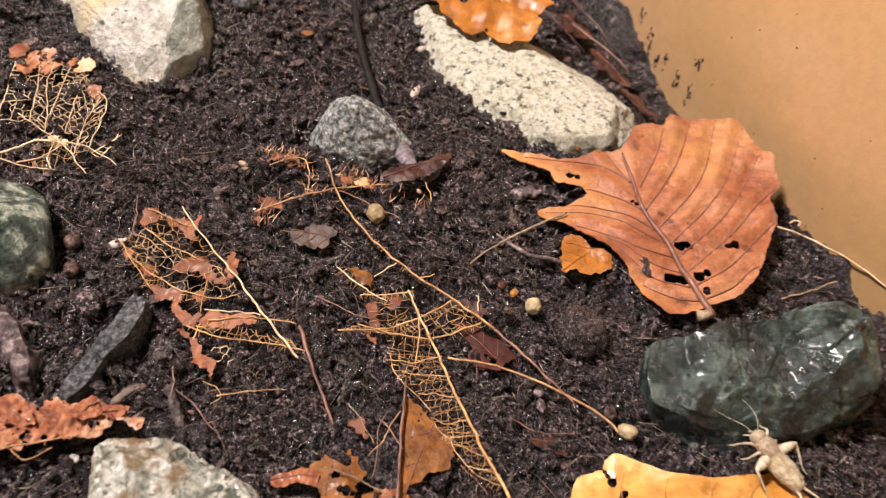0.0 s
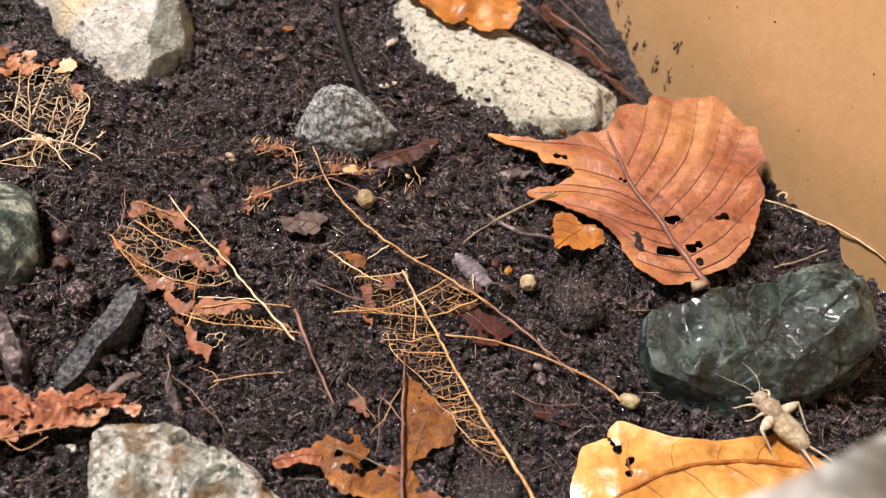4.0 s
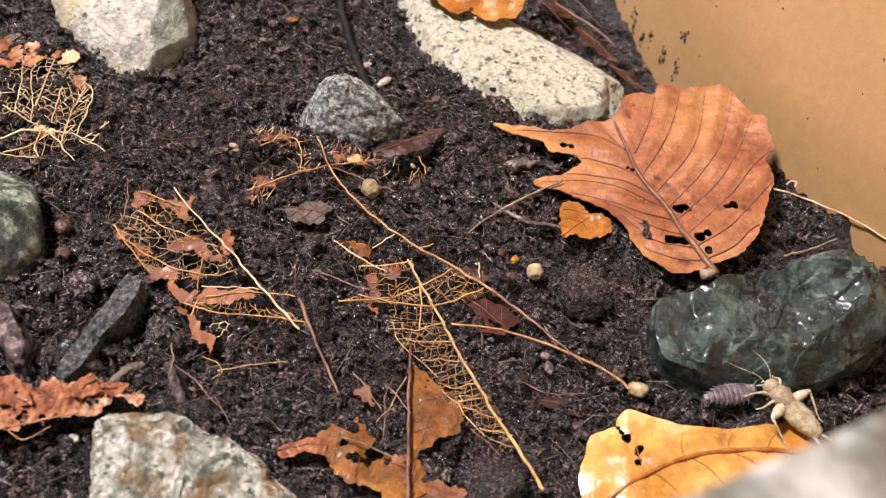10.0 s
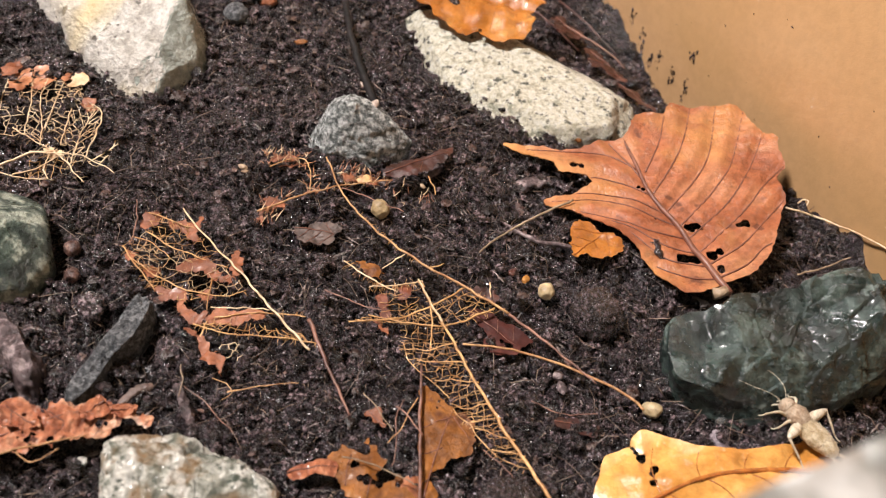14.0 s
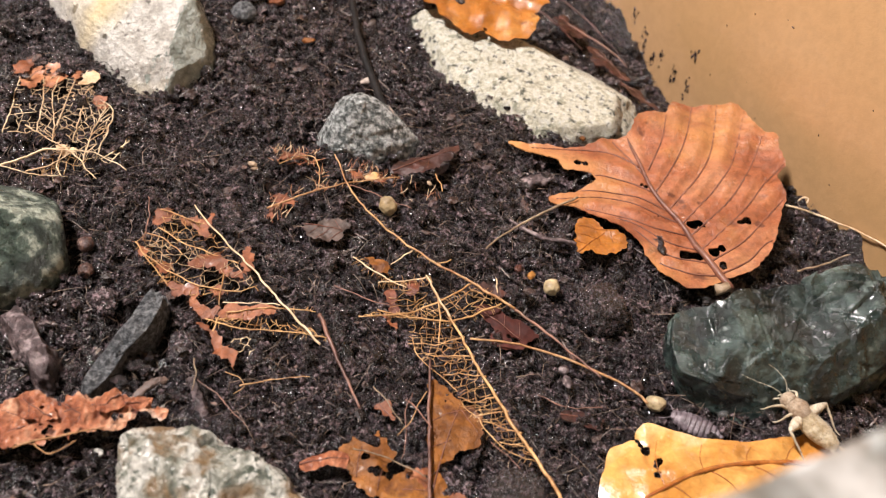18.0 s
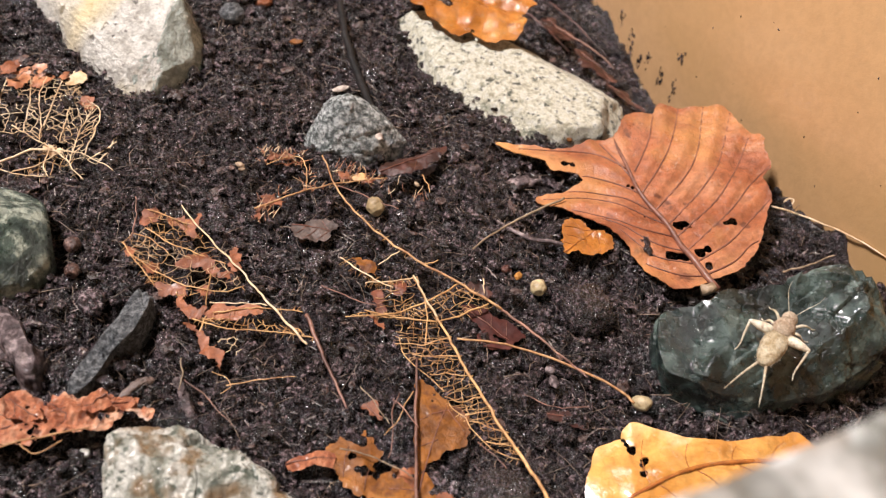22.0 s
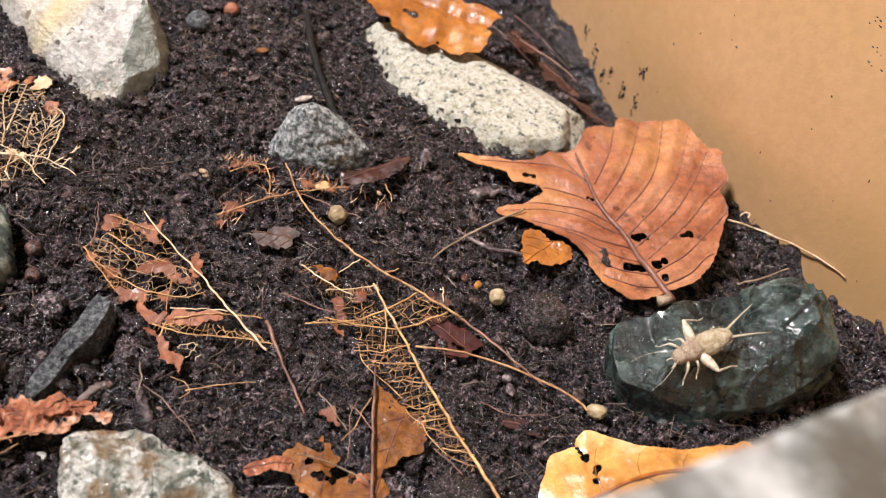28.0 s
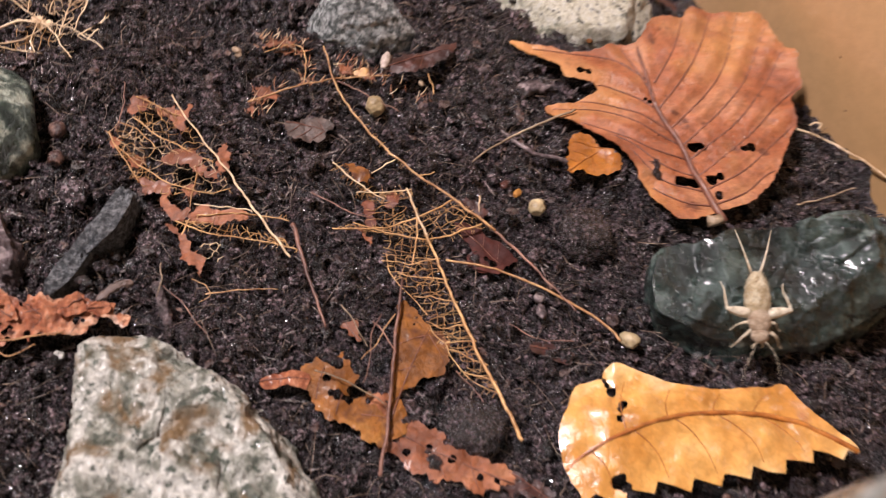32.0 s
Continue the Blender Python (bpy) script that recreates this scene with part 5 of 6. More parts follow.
# the lace along a long straw rib, in the centre
skB = thing("skeleton_leaf", 0.5, -2.5, 0.3, "lacy orange leaf skeleton with a straw-coloured midrib", "skeleton leaf", "skeleton leaves")
B_MID = [(-0.45, -0.93), (-0.21, -1.35), (0.05, -1.78), (0.28, -2.15), (0.6, -2.7), (0.96, -3.28), (1.35, -3.88), (1.67, -4.31), (1.92, -4.71), (2.05, -4.9)]
rib(skB, "midrib", B_MID, 0.026, 0.044, M_NET, 0.38, "straw-coloured midrib", 48)
rib(skB, "midrib", [(-0.45, -0.93), (-0.21, -1.35), (0.05, -1.78)], 0.02, 0.03, M_PALENET, 0.40, "pale upper end of the midrib")
B_EDGE = [(-0.55, -2.1), (-0.4, -2.45), (-0.05, -2.74), (0.29, -3.04), (0.42, -3.33), (0.66, -3.48), (0.84, -3.74), (1.12, -3.95), (1.42, -4.09), (1.62, -4.13)]


def b_rise(x, y):
    """The net hangs from the midrib down to the soil."""
    return 0.24 * max(0.0, 1 - abs(0.844 * (x + 0.46) + 0.536 * (y + 0.92)) / 1.0)


ladder(skB, B_MID[3:8], B_EDGE, 0.092, M_NET, 0.12, 0.0085, 0.07, 9, b_rise)
B_VEINS = [[(0.31, -2.1), (-0.08, -2.25), (-0.59, -2.25)], [(0.52, -2.46), (0.13, -2.47), (-0.29, -2.45)], [(0.74, -2.83), (0.35, -2.79), (0.03, -2.8)], [(0.94, -3.16), (0.59, -3.28), (0.32, -3.22)], [(1.12, -3.44), (0.85, -3.48), (0.64, -3.54)], [(1.36, -3.8), (1.0, -3.69), (0.76, -3.64)], [(1.55, -4.04), (1.24, -3.97), (1.03, -3.95)]]
for k, pts in enumerate(B_VEINS):
    rib(skB, "side_vein", [(x, y, lie(x, y, 0.13) + b_rise(x, y)) for x, y in pts], 0.017, 0.012, M_NET)
rib(skB, "side_vein", B_EDGE, 0.012, 0.012, M_NET, 0.14, n=40)
spurs(skB, B_EDGE, 50, M_NET, 0.14, (0.03, 0.1), 111)
ladder(skB, [(0.05, -1.78), (0.28, -2.15)], [(-0.65, -1.76), (-0.6, -2.15)], 0.11, M_NET, 0.22, 0.008, 0.15, 12)
ladder(skB, [(-0.21, -1.35), (-0.08, -1.78)], [(-0.85, -1.2), (-0.65, -1.72)], 0.13, M_NET, 0.22, 0.008, 0.3, 13)

# the torn leaf along the long stalk above it
skC = thing("skeleton_leaf", 0.3, -0.9, 0.3, "torn leaf skeleton along a long brown stalk", "skeleton leaf", "skeleton leaves")
rib(skC, "stalk", [(-2.48, 1.75), (-2.15, 1.1), (-1.69, 0.51), (-0.73, -0.33), (0.35, -0.91), (1.14, -1.34)], 0.020, 0.036, M_RIB, 0.32, "orange-brown stalk", 40)
rib(skC, "stalk", [(1.14, -1.34), (1.71, -1.75), (2.32, -2.24), (2.62, -2.5)], 0.036, 0.022, M_TWIG, 0.30, "dark end of the stalk")
C_VEINS = [[(0.37, -0.88), (-0.08, -1.29), (-0.53, -1.61), (-0.98, -1.79), (-1.48, -1.93)], [(0.88, -1.25), (0.33, -1.64), (-0.08, -1.78), (-0.65, -1.76), (-1.18, -1.73)], [(-1.78, -0.63), (-1.29, -0.94), (-0.76, -1.16)], [(-0.37, -0.85), (-0.79, -1.01), (-1.26, -1.14)], [(-0.76, -0.32), (-1.08, -0.69)], [(0.79, -0.71), (0.81, -1.05)], [(-0.21, -1.21), (-0.11, -1.73), (-0.09, -2.27)], [(-0.3, -0.55), (-0.05, -0.4)]]
for k, pts in enumerate(C_VEINS):
    rib(skC, "side_vein", pts, 0.026 if k in (0, 1) else 0.02, 0.015, M_PALENET if k in (2, 3, 4, 5) else M_NET, 0.27)
ladder(skC, C_VEINS[0], C_VEINS[1], 0.115, M_NET, 0.25, 0.0085, 0.18, 11)
ladder(skC, [(-0.37, -0.9), (-0.7, -1.0), (-1.1, -1.1)], [(-0.1, -1.3), (-0.53, -1.55), (-0.95, -1.75)], 0.13, M_NET, 0.22, 0.008, 0.35, 14)
ladder(skC, [(0.35, -0.9), (0.75, -1.1), (1.0, -1.25)], [(0.2, -1.2), (0.5, -1.45), (0.7, -1.4)], 0.11, M_NET, 0.25, 0.008, 0.3, 15)
for k in (0, 1, 2, 3):
    spurs(skC, C_VEINS[k], 40, M_NET, 0.26, (0.03, 0.14), 120 + k)
spurs(skC, [(-1.69, 0.51), (-0.73, -0.33), (0.35, -0.91), (1.14, -1.34)], 60, M_NET, 0.32, (0.02, 0.09), 130)
for k, (pts, m) in enumerate((([(-1.59, -0.61), (-1.45, -0.53), (-1.24, -0.59), (-1.11, -0.69), (-1.26, -0.85), (-1.41, -0.78)], M_TANLEAF), ([(-1.1, -1.27), (-0.96, -1.21), (-0.84, -1.41), (-0.81, -1.62), (-0.95, -1.64), (-1.04, -1.44)], M_REDLEAF), ([(-0.79, -1.03), (-0.55, -0.96), (-0.5, -1.16), (-0.63, -1.31)], M_REDLEAF), ([(-1.08, -1.75), (-0.96, -1.79), (-0.81, -2.0), (-0.91, -1.95)], M_REMNANT), ([(0.5, -0.85), (0.72, -0.75), (0.95, -0.95), (0.8, -1.05)], M_DARKLEAF))):
    remnant(skC, pts, m, 0.2, 50 + k)

# the pale fan by the pale stone
skD = thing("skeleton_leaf", -7.4, 1.6, 0.4, "straw-coloured fan-shaped leaf skeleton near the pale stone", "skeleton leaf", "skeleton leaves")
D_VEINS = [[(-8.75, 1.35), (-8.85, 2.2), (-9.0, 3.0)], [(-8.17, 1.55), (-8.32, 2.32), (-8.57, 3.12)], [(-7.78, 1.29), (-7.95, 1.88), (-8.19, 2.52), (-8.27, 3.14)], [(-7.86, 1.74), (-7.88, 2.42), (-7.94, 3.11)], [(-7.42, 1.39), (-7.51, 2.08), (-7.59, 2.73), (-7.52, 2.94)], [(-7.07, 0.89), (-7.15, 1.68), (-7.1, 2.41)], [(-6.84, 1.05), (-6.88, 1.78), (-6.88, 2.17), (-7.01, 2.43), (-7.19, 2.56)], [(-6.76, 0.99), (-6.57, 1.29), (-6.39, 1.54)], [(-6.59, 0.95), (-6.46, 1.36), (-6.48, 1.82)]]
for k, pts in enumerate(D_VEINS):
    rib(skD, "side_vein", pts, 0.019, 0.015, M_PALENET, 0.10)
for k, (i, j, pitch, drop) in enumerate(((0, 1, 0.13, 0.3), (1, 2, 0.12, 0.15), (2, 3, 0.12, 0.2), (3, 4, 0.125, 0.12), (4, 5, 0.13, 0.2), (5, 6, 0.13, 0.25), (7, 8, 0.12, 0.1))):
    ladder(skD, D_VEINS[i], D_VEINS[j], pitch, M_PALENET, 0.08, 0.0105, drop * 0.7, 140 + k)
ladder(skD, [(-7.9, 1.1), (-7.5, 1.1), (-7.0, 1.0)], [(-7.7, 0.45), (-7.4, 0.45), (-7.0, 0.75)], 0.13, M_NET, 0.09, 0.0095, 0.15, 150)
for k, pts in enumerate(([(-8.78, 0.18), (-8.24, 0.65), (-7.85, 0.98), (-7.37, 1.17)], [(-8.79, 0.47), (-8.17, 0.45), (-7.74, 0.39), (-7.33, 0.39)], [(-7.44, 1.15), (-7.06, 0.81), (-6.67, 0.45)], [(-7.86, 1.01), (-7.36, 1.09), (-6.83, 1.05), (-6.22, 0.8)], [(-8.38, 1.58), (-8.06, 1.43), (-7.71, 1.24), (-7.37, 1.12)], [(-7.49, 1.1), (-7.48, 0.73), (-7.3, 0.4)], [(-7.97, 0.46), (-7.62, 0.63), (-7.37, 0.97)])):
    rib(skD, "stalk", pts, 0.036 if k == 0 else 0.021, 0.024 if k == 0 else 0.013, M_PALENET, 0.15, "pale dry stalk")
    spurs(skD, pts, 12, M_PALENET, 0.13, (0.04, 0.16), 160 + k)
for k, (pts, m) in enumerate((([(-8.83, 2.85), (-8.83, 3.34), (-8.65, 3.27), (-8.59, 2.99), (-8.65, 2.75)], M_SHRED), ([(-8.6, 3.16), (-8.43, 3.49), (-8.21, 3.24), (-8.24, 2.86), (-8.4, 2.77)], M_SHRED), ([(-8.02, 3.28), (-7.91, 3.36), (-7.79, 3.16), (-7.91, 3.08)], M_SHRED), ([(-7.41, 2.56), (-7.26, 2.64), (-7.12, 2.46), (-7.22, 2.32)], M_REMNANT), ([(-7.81, 3.33), (-7.67, 3.31), (-7.55, 3.12), (-7.68, 3.06)], M_PALENET), ([(-7.63, 1.22), (-7.5, 1.28), (-7.3, 1.2), (-7.3, 1.06), (-7.48, 1.0)], M_PALENET), ([(-9.2, 3.2), (-9.0, 3.5), (-8.85, 3.3), (-9.0, 3.0)], M_REMNANT))):
    remnant(skD, pts, m, 0.11, 70 + k, 0.16)

# shreds below the grey stone
skE = thing("skeleton_leaf", -2.6, 1.0, 0.3, "orange shreds of leaf skeleton below the grey stone", "skeleton leaf", "skeleton leaves")
rib(skE, "midrib", [(-3.48, 0.28), (-2.9, 0.75), (-2.12, 1.18), (-1.2, 1.52)], 0.026, 0.016, M_RIB, 0.2)
rib(skE, "side_vein", [(-3.5, 1.45), (-3.0, 1.75), (-2.75, 1.5), (-2.65, 0.9)], 0.015, 0.012, M_NET, 0.2)
rib(skE, "side_vein", [(-2.2, 1.2), (-1.5, 1.0), (-0.9, 0.8)], 0.016, 0.012, M_TWIG, 0.16)
rib(skE, "side_vein", [(-0.55, 1.75), (-0.4, 1.5), (-0.35, 1.35)], 0.02, 0.012, M_NET, 0.16)
rngE = random.Random(41)
SHREDS = ((-3.25, 1.7, 0.42, 0.16, 50), (-1.75, 1.5, 0.5, 0.16, 46), (-2.7, 1.2, 0.10, 0.3, 14), (-3.3, 0.32, 0.2, 0.26, 30), (-2.5, 1.0, 0.6, 0.06, 30), (-0.75, 1.2, 0.4, 0.22, 14))
for x0, y0, sx, sy, count in SHREDS:
    for k in range(count):
        x = x0 + rngE.uniform(-1, 1) * sx
        y = y0 + rngE.uniform(-1, 1) * sy + (0.5 * (x - x0) if abs(x0 + 2.5) < 0.1 else 0.0)
        w, ln = rngE.gauss(1.4, 0.6), rngE.uniform(0.08, 0.26)
        dx, dy = ln * math.cos(w), ln * math.sin(w)
        z = lie(x, y, 0.08 + rngE.uniform(0, 0.14))
        up = rngE.uniform(-0.04, 0.10)
        rib(skE, "side_vein", [(x, y, z), (x + dx * 0.5 + jitter(rngE, 0.03), y + dy * 0.5, z + up * 0.7), (x + dx, y + dy, z + up)], 0.014, 0.006, M_SHRED if k % 3 else M_PALENET, n=4, sides=3)
for k, (x, y, r) in enumerate(((-3.2, 1.6, 0.13), (-3.0, 1.7, 0.12), (-3.4, 1.75, 0.1), (-3.4, 0.28, 0.13), (-3.3, 0.5, 0.1), (-2.0, 1.5, 0.12), (-1.6, 1.48, 0.11))):
    patch(skE, x, y, r, M_REMNANT, 0.12, 190 + k, 0.5, 30 * k)
patch(skE, -3.25, 0.55, 0.2, M_REMNANT, 0.18, 81, 0.7, 40)
patch(skE, -3.3, 1.8, 0.2, M_REMNANT, 0.18, 82, 0.5, 0)
patch(skE, -1.75, 1.5, 0.22, M_NET, 0.15, 83, 0.5, 20)


# ---- stalks, straws and roots ----
def straw(name, pts, r0, r1, material, label, category, dz=0.2, n=24):
    line = spline(over(pts, dz) if len(pts[0]) == 2 else pts, n)
    line = [(p.x + 0.03 * fbm(p.x * 3, p.y * 3, 1, 3), p.y + 0.03 * fbm(p.x * 3, p.y * 3, 2, 3), p.z) for p in line]
    g = Geo().tube(line, r0 * 0.85, r1 * 0.85, 7)
    return tagged(raw(name, g.v, g.f, material), label, category)


straw("leaf_stalk", [(0.42, -2.08), (1.0, -2.03), (1.6, -2.1), (2.51, -2.36), (3.2, -2.68), (3.42, -2.86)], 0.022, 0.028, M_RIB, "long pale brown leaf stalk", "stalk", 0.28)
straw("leaf_stalk", [(-0.19, -2.55), (-0.14, -3.19), (-0.04, -4.18), (0.05, -5.15), (0.08, -5.8)], 0.024, 0.036, M_TWIG, "dark red leaf stalk beside a tan leaf", "stalk", 0.26)
straw("twig", [(-2.15, -1.98), (-1.72, -2.75), (-1.2, -3.65)], 0.045, 0.022, M_TWIG, "short reddish twig on soil", "twig", 0.24)
straw("straw", [(0.55, 0.0), (0.97, 0.55), (1.57, 1.09), (2.2, 1.68)], 0.02, 0.028, M_STRAW, "thin dry straw leaning on a leaf", "straw", 0.22)
straw("twig", [(1.0, 0.73), (1.34, 0.63), (1.6, 0.5), (1.96, 0.5), (2.2, 0.43)], 0.045, 0.05, M_BARK, "short forked grey twig on soil", "twig", 0.18)
straw("twig", [(0.96, 0.82), (1.1, 0.73), (1.06, 0.58)], 0.035, 0.03, M_BARK, "short grey side shoot of a twig", "twig", 0.2)
straw("straw", [(6.6, 2.84, -0.2), (7.24, 2.78, -0.28), (7.82, 2.32, -0.12), (8.13, 1.91, 0.08), (8.44, 1.48, 0.22), (8.62, 1.21, 0.28)], 0.026, 0.014, M_PALENET, "thin pale straw against the tub wall", "straw")
straw("straw", [(6.82, 2.89, -0.08), (6.9, 2.9, 0.02), (6.98, 2.84, 0.06), (6.95, 2.76, 0.0)], 0.022, 0.02, M_PALENET, "tiny pale curled shred beside the brown leaf", "straw")
straw("straw", [(6.5, 0.85), (7.2, 1.35), (7.75, 1.75)], 0.022, 0.015, M_STRAW, "short pale straw on soil", "straw", 0.2)
straw("root", [(-2.9, 6.7, 0.65), (-2.66, 5.71, 0.68), (-2.27, 4.65, 0.58), (-1.66, 3.36, 0.42)], 0.08, 0.10, M_ROOT, "curved black root sticking out of the soil", "root")
straw("twig", [(2.0, 7.7, 0.0), (2.9, 6.9, 0.05), (3.4, 6.5, -0.1)], 0.03, 0.02, M_TWIG, "reddish twig by the tub wall", "twig")
straw("straw", [(-1.2, -4.45), (-0.6, -4.55), (-0.05, -4.75)], 0.016, 0.012, M_STRAW, "thin straw across an eaten leaf", "straw", 0.32)
straw("straw", [(-3.15, -3.46), (-2.79, -3.31), (-2.4, -3.2), (-2.1, -3.14)], 0.014, 0.008, M_RIB, "thin orange straw on soil", "straw", 0.14)
straw("straw", [(-3.44, -3.29), (-3.2, -3.33), (-3.08, -3.46), (-3.2, -3.62)], 0.010, 0.006, M_RIB, "thin curled straw on soil", "straw", 0.14)
straw("straw", [(-3.85, -3.5), (-3.4, -3.75), (-2.9, -4.2)], 0.016, 0.009, M_TWIG, "thin dark straw on soil", "straw", 0.16)
straw("straw", [(-3.95, -3.15), (-3.88, -3.45), (-3.85, -3.75)], 0.018, 0.01, M_STRAW, "short pale straw on soil", "straw", 0.22)
straw("straw", [(0.9, -3.9), (1.4, -4.3), (1.3, -4.9)], 0.012, 0.01, M_TWIG, "thin dark straw on soil", "straw", 0.14)
straw("straw", [(1.6, -2.9), (2.1, -3.05), (2.7, -2.95)], 0.012, 0.01, M_TWIG, "thin dark straw on soil", "straw", 0.14)
straw("straw", [(-6.07, -5.25), (-5.84, -5.11), (-5.49, -4.95), (-5.13, -4.79), (-4.91, -4.7)], 0.022, 0.014, M_RIB, "pale stalk across a red-brown leaf", "straw", 0.46)
straw("straw", [(-5.8, -5.12), (-5.51, -5.23), (-5.23, -4.98)], 0.014, 0.010, M_RIB, "thin bent stalk below a red-brown leaf", "straw", 0.44)
straw("straw", [(-1.05, -3.21), (-0.88, -3.4), (-0.73, -3.57), (-0.52, -3.84)], 0.014, 0.008, M_STRAW, "thin pale straw on soil", "straw", 0.24)
straw("straw", [(-0.41, -3.25), (-0.5, -3.7), (-0.42, -4.03), (-0.43, -4.45)], 0.013, 0.008, M_TWIG, "thin brown straw on soil", "straw", 0.24)
straw("straw", [(-0.5, -3.45), (-0.29, -3.6), (-0.04, -3.9)], 0.014, 0.010, M_TWIG, "thin reddish straw on soil", "straw", 0.34)
straw("straw", [(-0.2, -3.2), (-0.35, -3.7), (-0.55, -4.1)], 0.012, 0.008, M_RIB, "thin orange straw on soil", "straw", 0.3)
straw("straw", [(-2.0, -1.25), (-1.3, -1.45), (-0.9, -1.5)], 0.014, 0.01, M_TWIG, "thin dark straw on soil", "straw", 0.16)
straw("wood_splinter", [(1.6, 4.15, 0.2), (2.0, 3.9, 0.22), (2.4, 3.65, 0.15)], 0.07, 0.06, M_TANLEAF, "brown splinter of wood against the granite stone", "wood splinter")
straw("twig", [(0.6, 8.3, 0.3), (1.6, 7.4, 0.25), (2.4, 6.9, -0.1)], 0.035, 0.025, M_DARKLEAF, "reddish twig behind the granite stone", "twig")
straw("twig", [(1.9, 8.9, -0.2), (2.6, 7.9, -0.1), (3.3, 7.2, -0.35)], 0.03, 0.02, M_DARKLEAF, "dark twig by the tub wall", "twig")
stick("wood_chip", [(-4.5, 0.75, 0.3), (-4.25, 0.5, 0.33), (-4.1, 0.15, 0.25)], 0.15, M_CRUMB, "dark flat chip of wood on soil", "wood chip", 12, 0.5)
stick("wood_chip", [(-4.0, -3.4, 0.5), (-3.75, -3.75, 0.5), (-3.6, -4.1, 0.42)], 0.07, M_BARK, "dark chip of bark by the mottled stone", "wood chip", 15, 0.5)
stick("wood_chip", [(-0.9, -1.95, 0.4), (-0.6, -2.05, 0.42), (-0.3, -2.1, 0.38)], 0.10, M_CRUMB, "black glossy chip under the leaf skeleton", "wood chip", 18, 0.6)
stick("wood_chip", [(-4.75, -3.95, 0.55), (-4.5, -3.65, 0.6), (-4.3, -3.5, 0.5)], 0.06, M_GREYLEAF, "pale grey sliver of wood beside charcoal", "wood chip", 19, 0.6)
stick("wood_chip", [(1.1, 2.0, 0.25), (1.5, 2.2, 0.27), (1.8, 2.4, 0.2)], 0.12, M_BARK, "dark chip of bark near the brown leaf", "wood chip", 22, 0.5)
rock("pebble", (-4.3, -2.75, 0.36), (0.22, 0.32, 0.2), (0, 0, 20), M_CRUMB, "small dark wet pebble beside charcoal", "pebble", seed=91, rough=0.2, sub=4, group="pebbles on the soil")
rock("pebble", (-5.75, -2.1, 0.42), (0.27, 0.24, 0.22), (0, 0, 40), M_CRUMB, "small dark brown pebble on soil", "pebble", seed=92, rough=0.2, sub=4, group="pebbles on the soil")

for x, y, r, m, lab in ((-3.64, 5.34, 0.11, M_TANLEAF, "pale brown chip of wood on soil"), (-4.03, 1.47, 0.09, M_STRAW, "small yellowish chip on soil"), (-3.95, 1.36, 0.06, M_STRAW, "small yellowish chip on soil"), (-4.1, 4.58, 0.08, M_GREYLEAF, "grey chip of wood on soil"), (-0.63, 1.6, 0.05, M_STRAW, "small yellow-green crumb beside a dark leaf"),
                        (1.19, -0.21, 0.10, M_DARKLEAF, "small reddish crumb of leaf on soil"), (1.42, -0.33, 0.09, M_TANLEAF, "small brown crumb of leaf on soil"), (2.11, -2.5, 0.11, M_BARK, "small pinkish chip on soil"), (-2.4, 6.28, 0.09, M_GREYLEAF, "grey chip of wood on soil"), (0.45, 2.23, 0.09, M_BARK, "dark pinkish chip on soil")):
    rock("wood_chip", (x, y, soil_slope(x, y) + 0.22), (r * 1.3, r * 0.75, r * 0.5), (10, 15, x * 50), m, lab, "wood chip", seed=int(x * 9) + 70, rough=0.3, sub=3, chips=6)

# ---- crumbs and fibres of the soil ----
def crumb_shape(rng):
    out = []
    for x, y, z in ((1, 0, 0), (-1, 0, 0), (0, 1, 0), (0, -1, 0), (0, 0, 1), (0, 0, -1), (0.6, 0.6, 0.5), (-0.6, 0.6, 0.5), (0.6, -0.6, 0.5), (-0.6, -0.6, 0.5)):
        k = rng.uniform(0.7, 1.25)
        out.append((x * k, y * k, z * k))
    return out


CRUMB_F = [(4, 0, 6), (4, 6, 2), (4, 2, 7), (4, 7, 1), (4, 1, 9), (4, 9, 3), (4, 3, 8), (4, 8, 0), (0, 2, 6), (2, 1, 7), (1, 3, 9), (3, 0, 8), (5, 2, 0), (5, 1, 2), (5, 3, 1), (5, 0, 3)]
rng = random.Random(5)
crumbs, specks, fibres = Geo(), Geo(), Geo()
shapes = [crumb_shape(rng) for _ in range(24)]
wet = Geo()


def strewn(geo, count, size, lift, flat=0.85, low=-8.5, long=(0.6, 1.7)):
    """Crumbs dropped over the part of the soil that is seen."""
    for k in range(count):
        u, v = rng.uniform(-10, 7.9), rng.uniform(-13, 10)
        x, y, _ = tub_point(u, v, 0)
        if y < low or y > 11 or x < -10.5 or x > 10.5:
            continue
        r = size(rng)
        z = soil_height(x, y)
        w = rng.uniform(0, 6.3)
        c, s, e = math.cos(w), math.sin(w), rng.uniform(*long)
        n = len(geo.v)
        geo.v += [(x + (p[0] * c * e - p[1] * s) * r, y + (p[0] * s * e + p[1] * c) * r, z + r * lift + (p[2] + 0.5 * p[0]) * r * flat) for p in shapes[k % 24]]
        geo.f += [(a + n, b + n, d + n) for a, b, d in CRUMB_F]


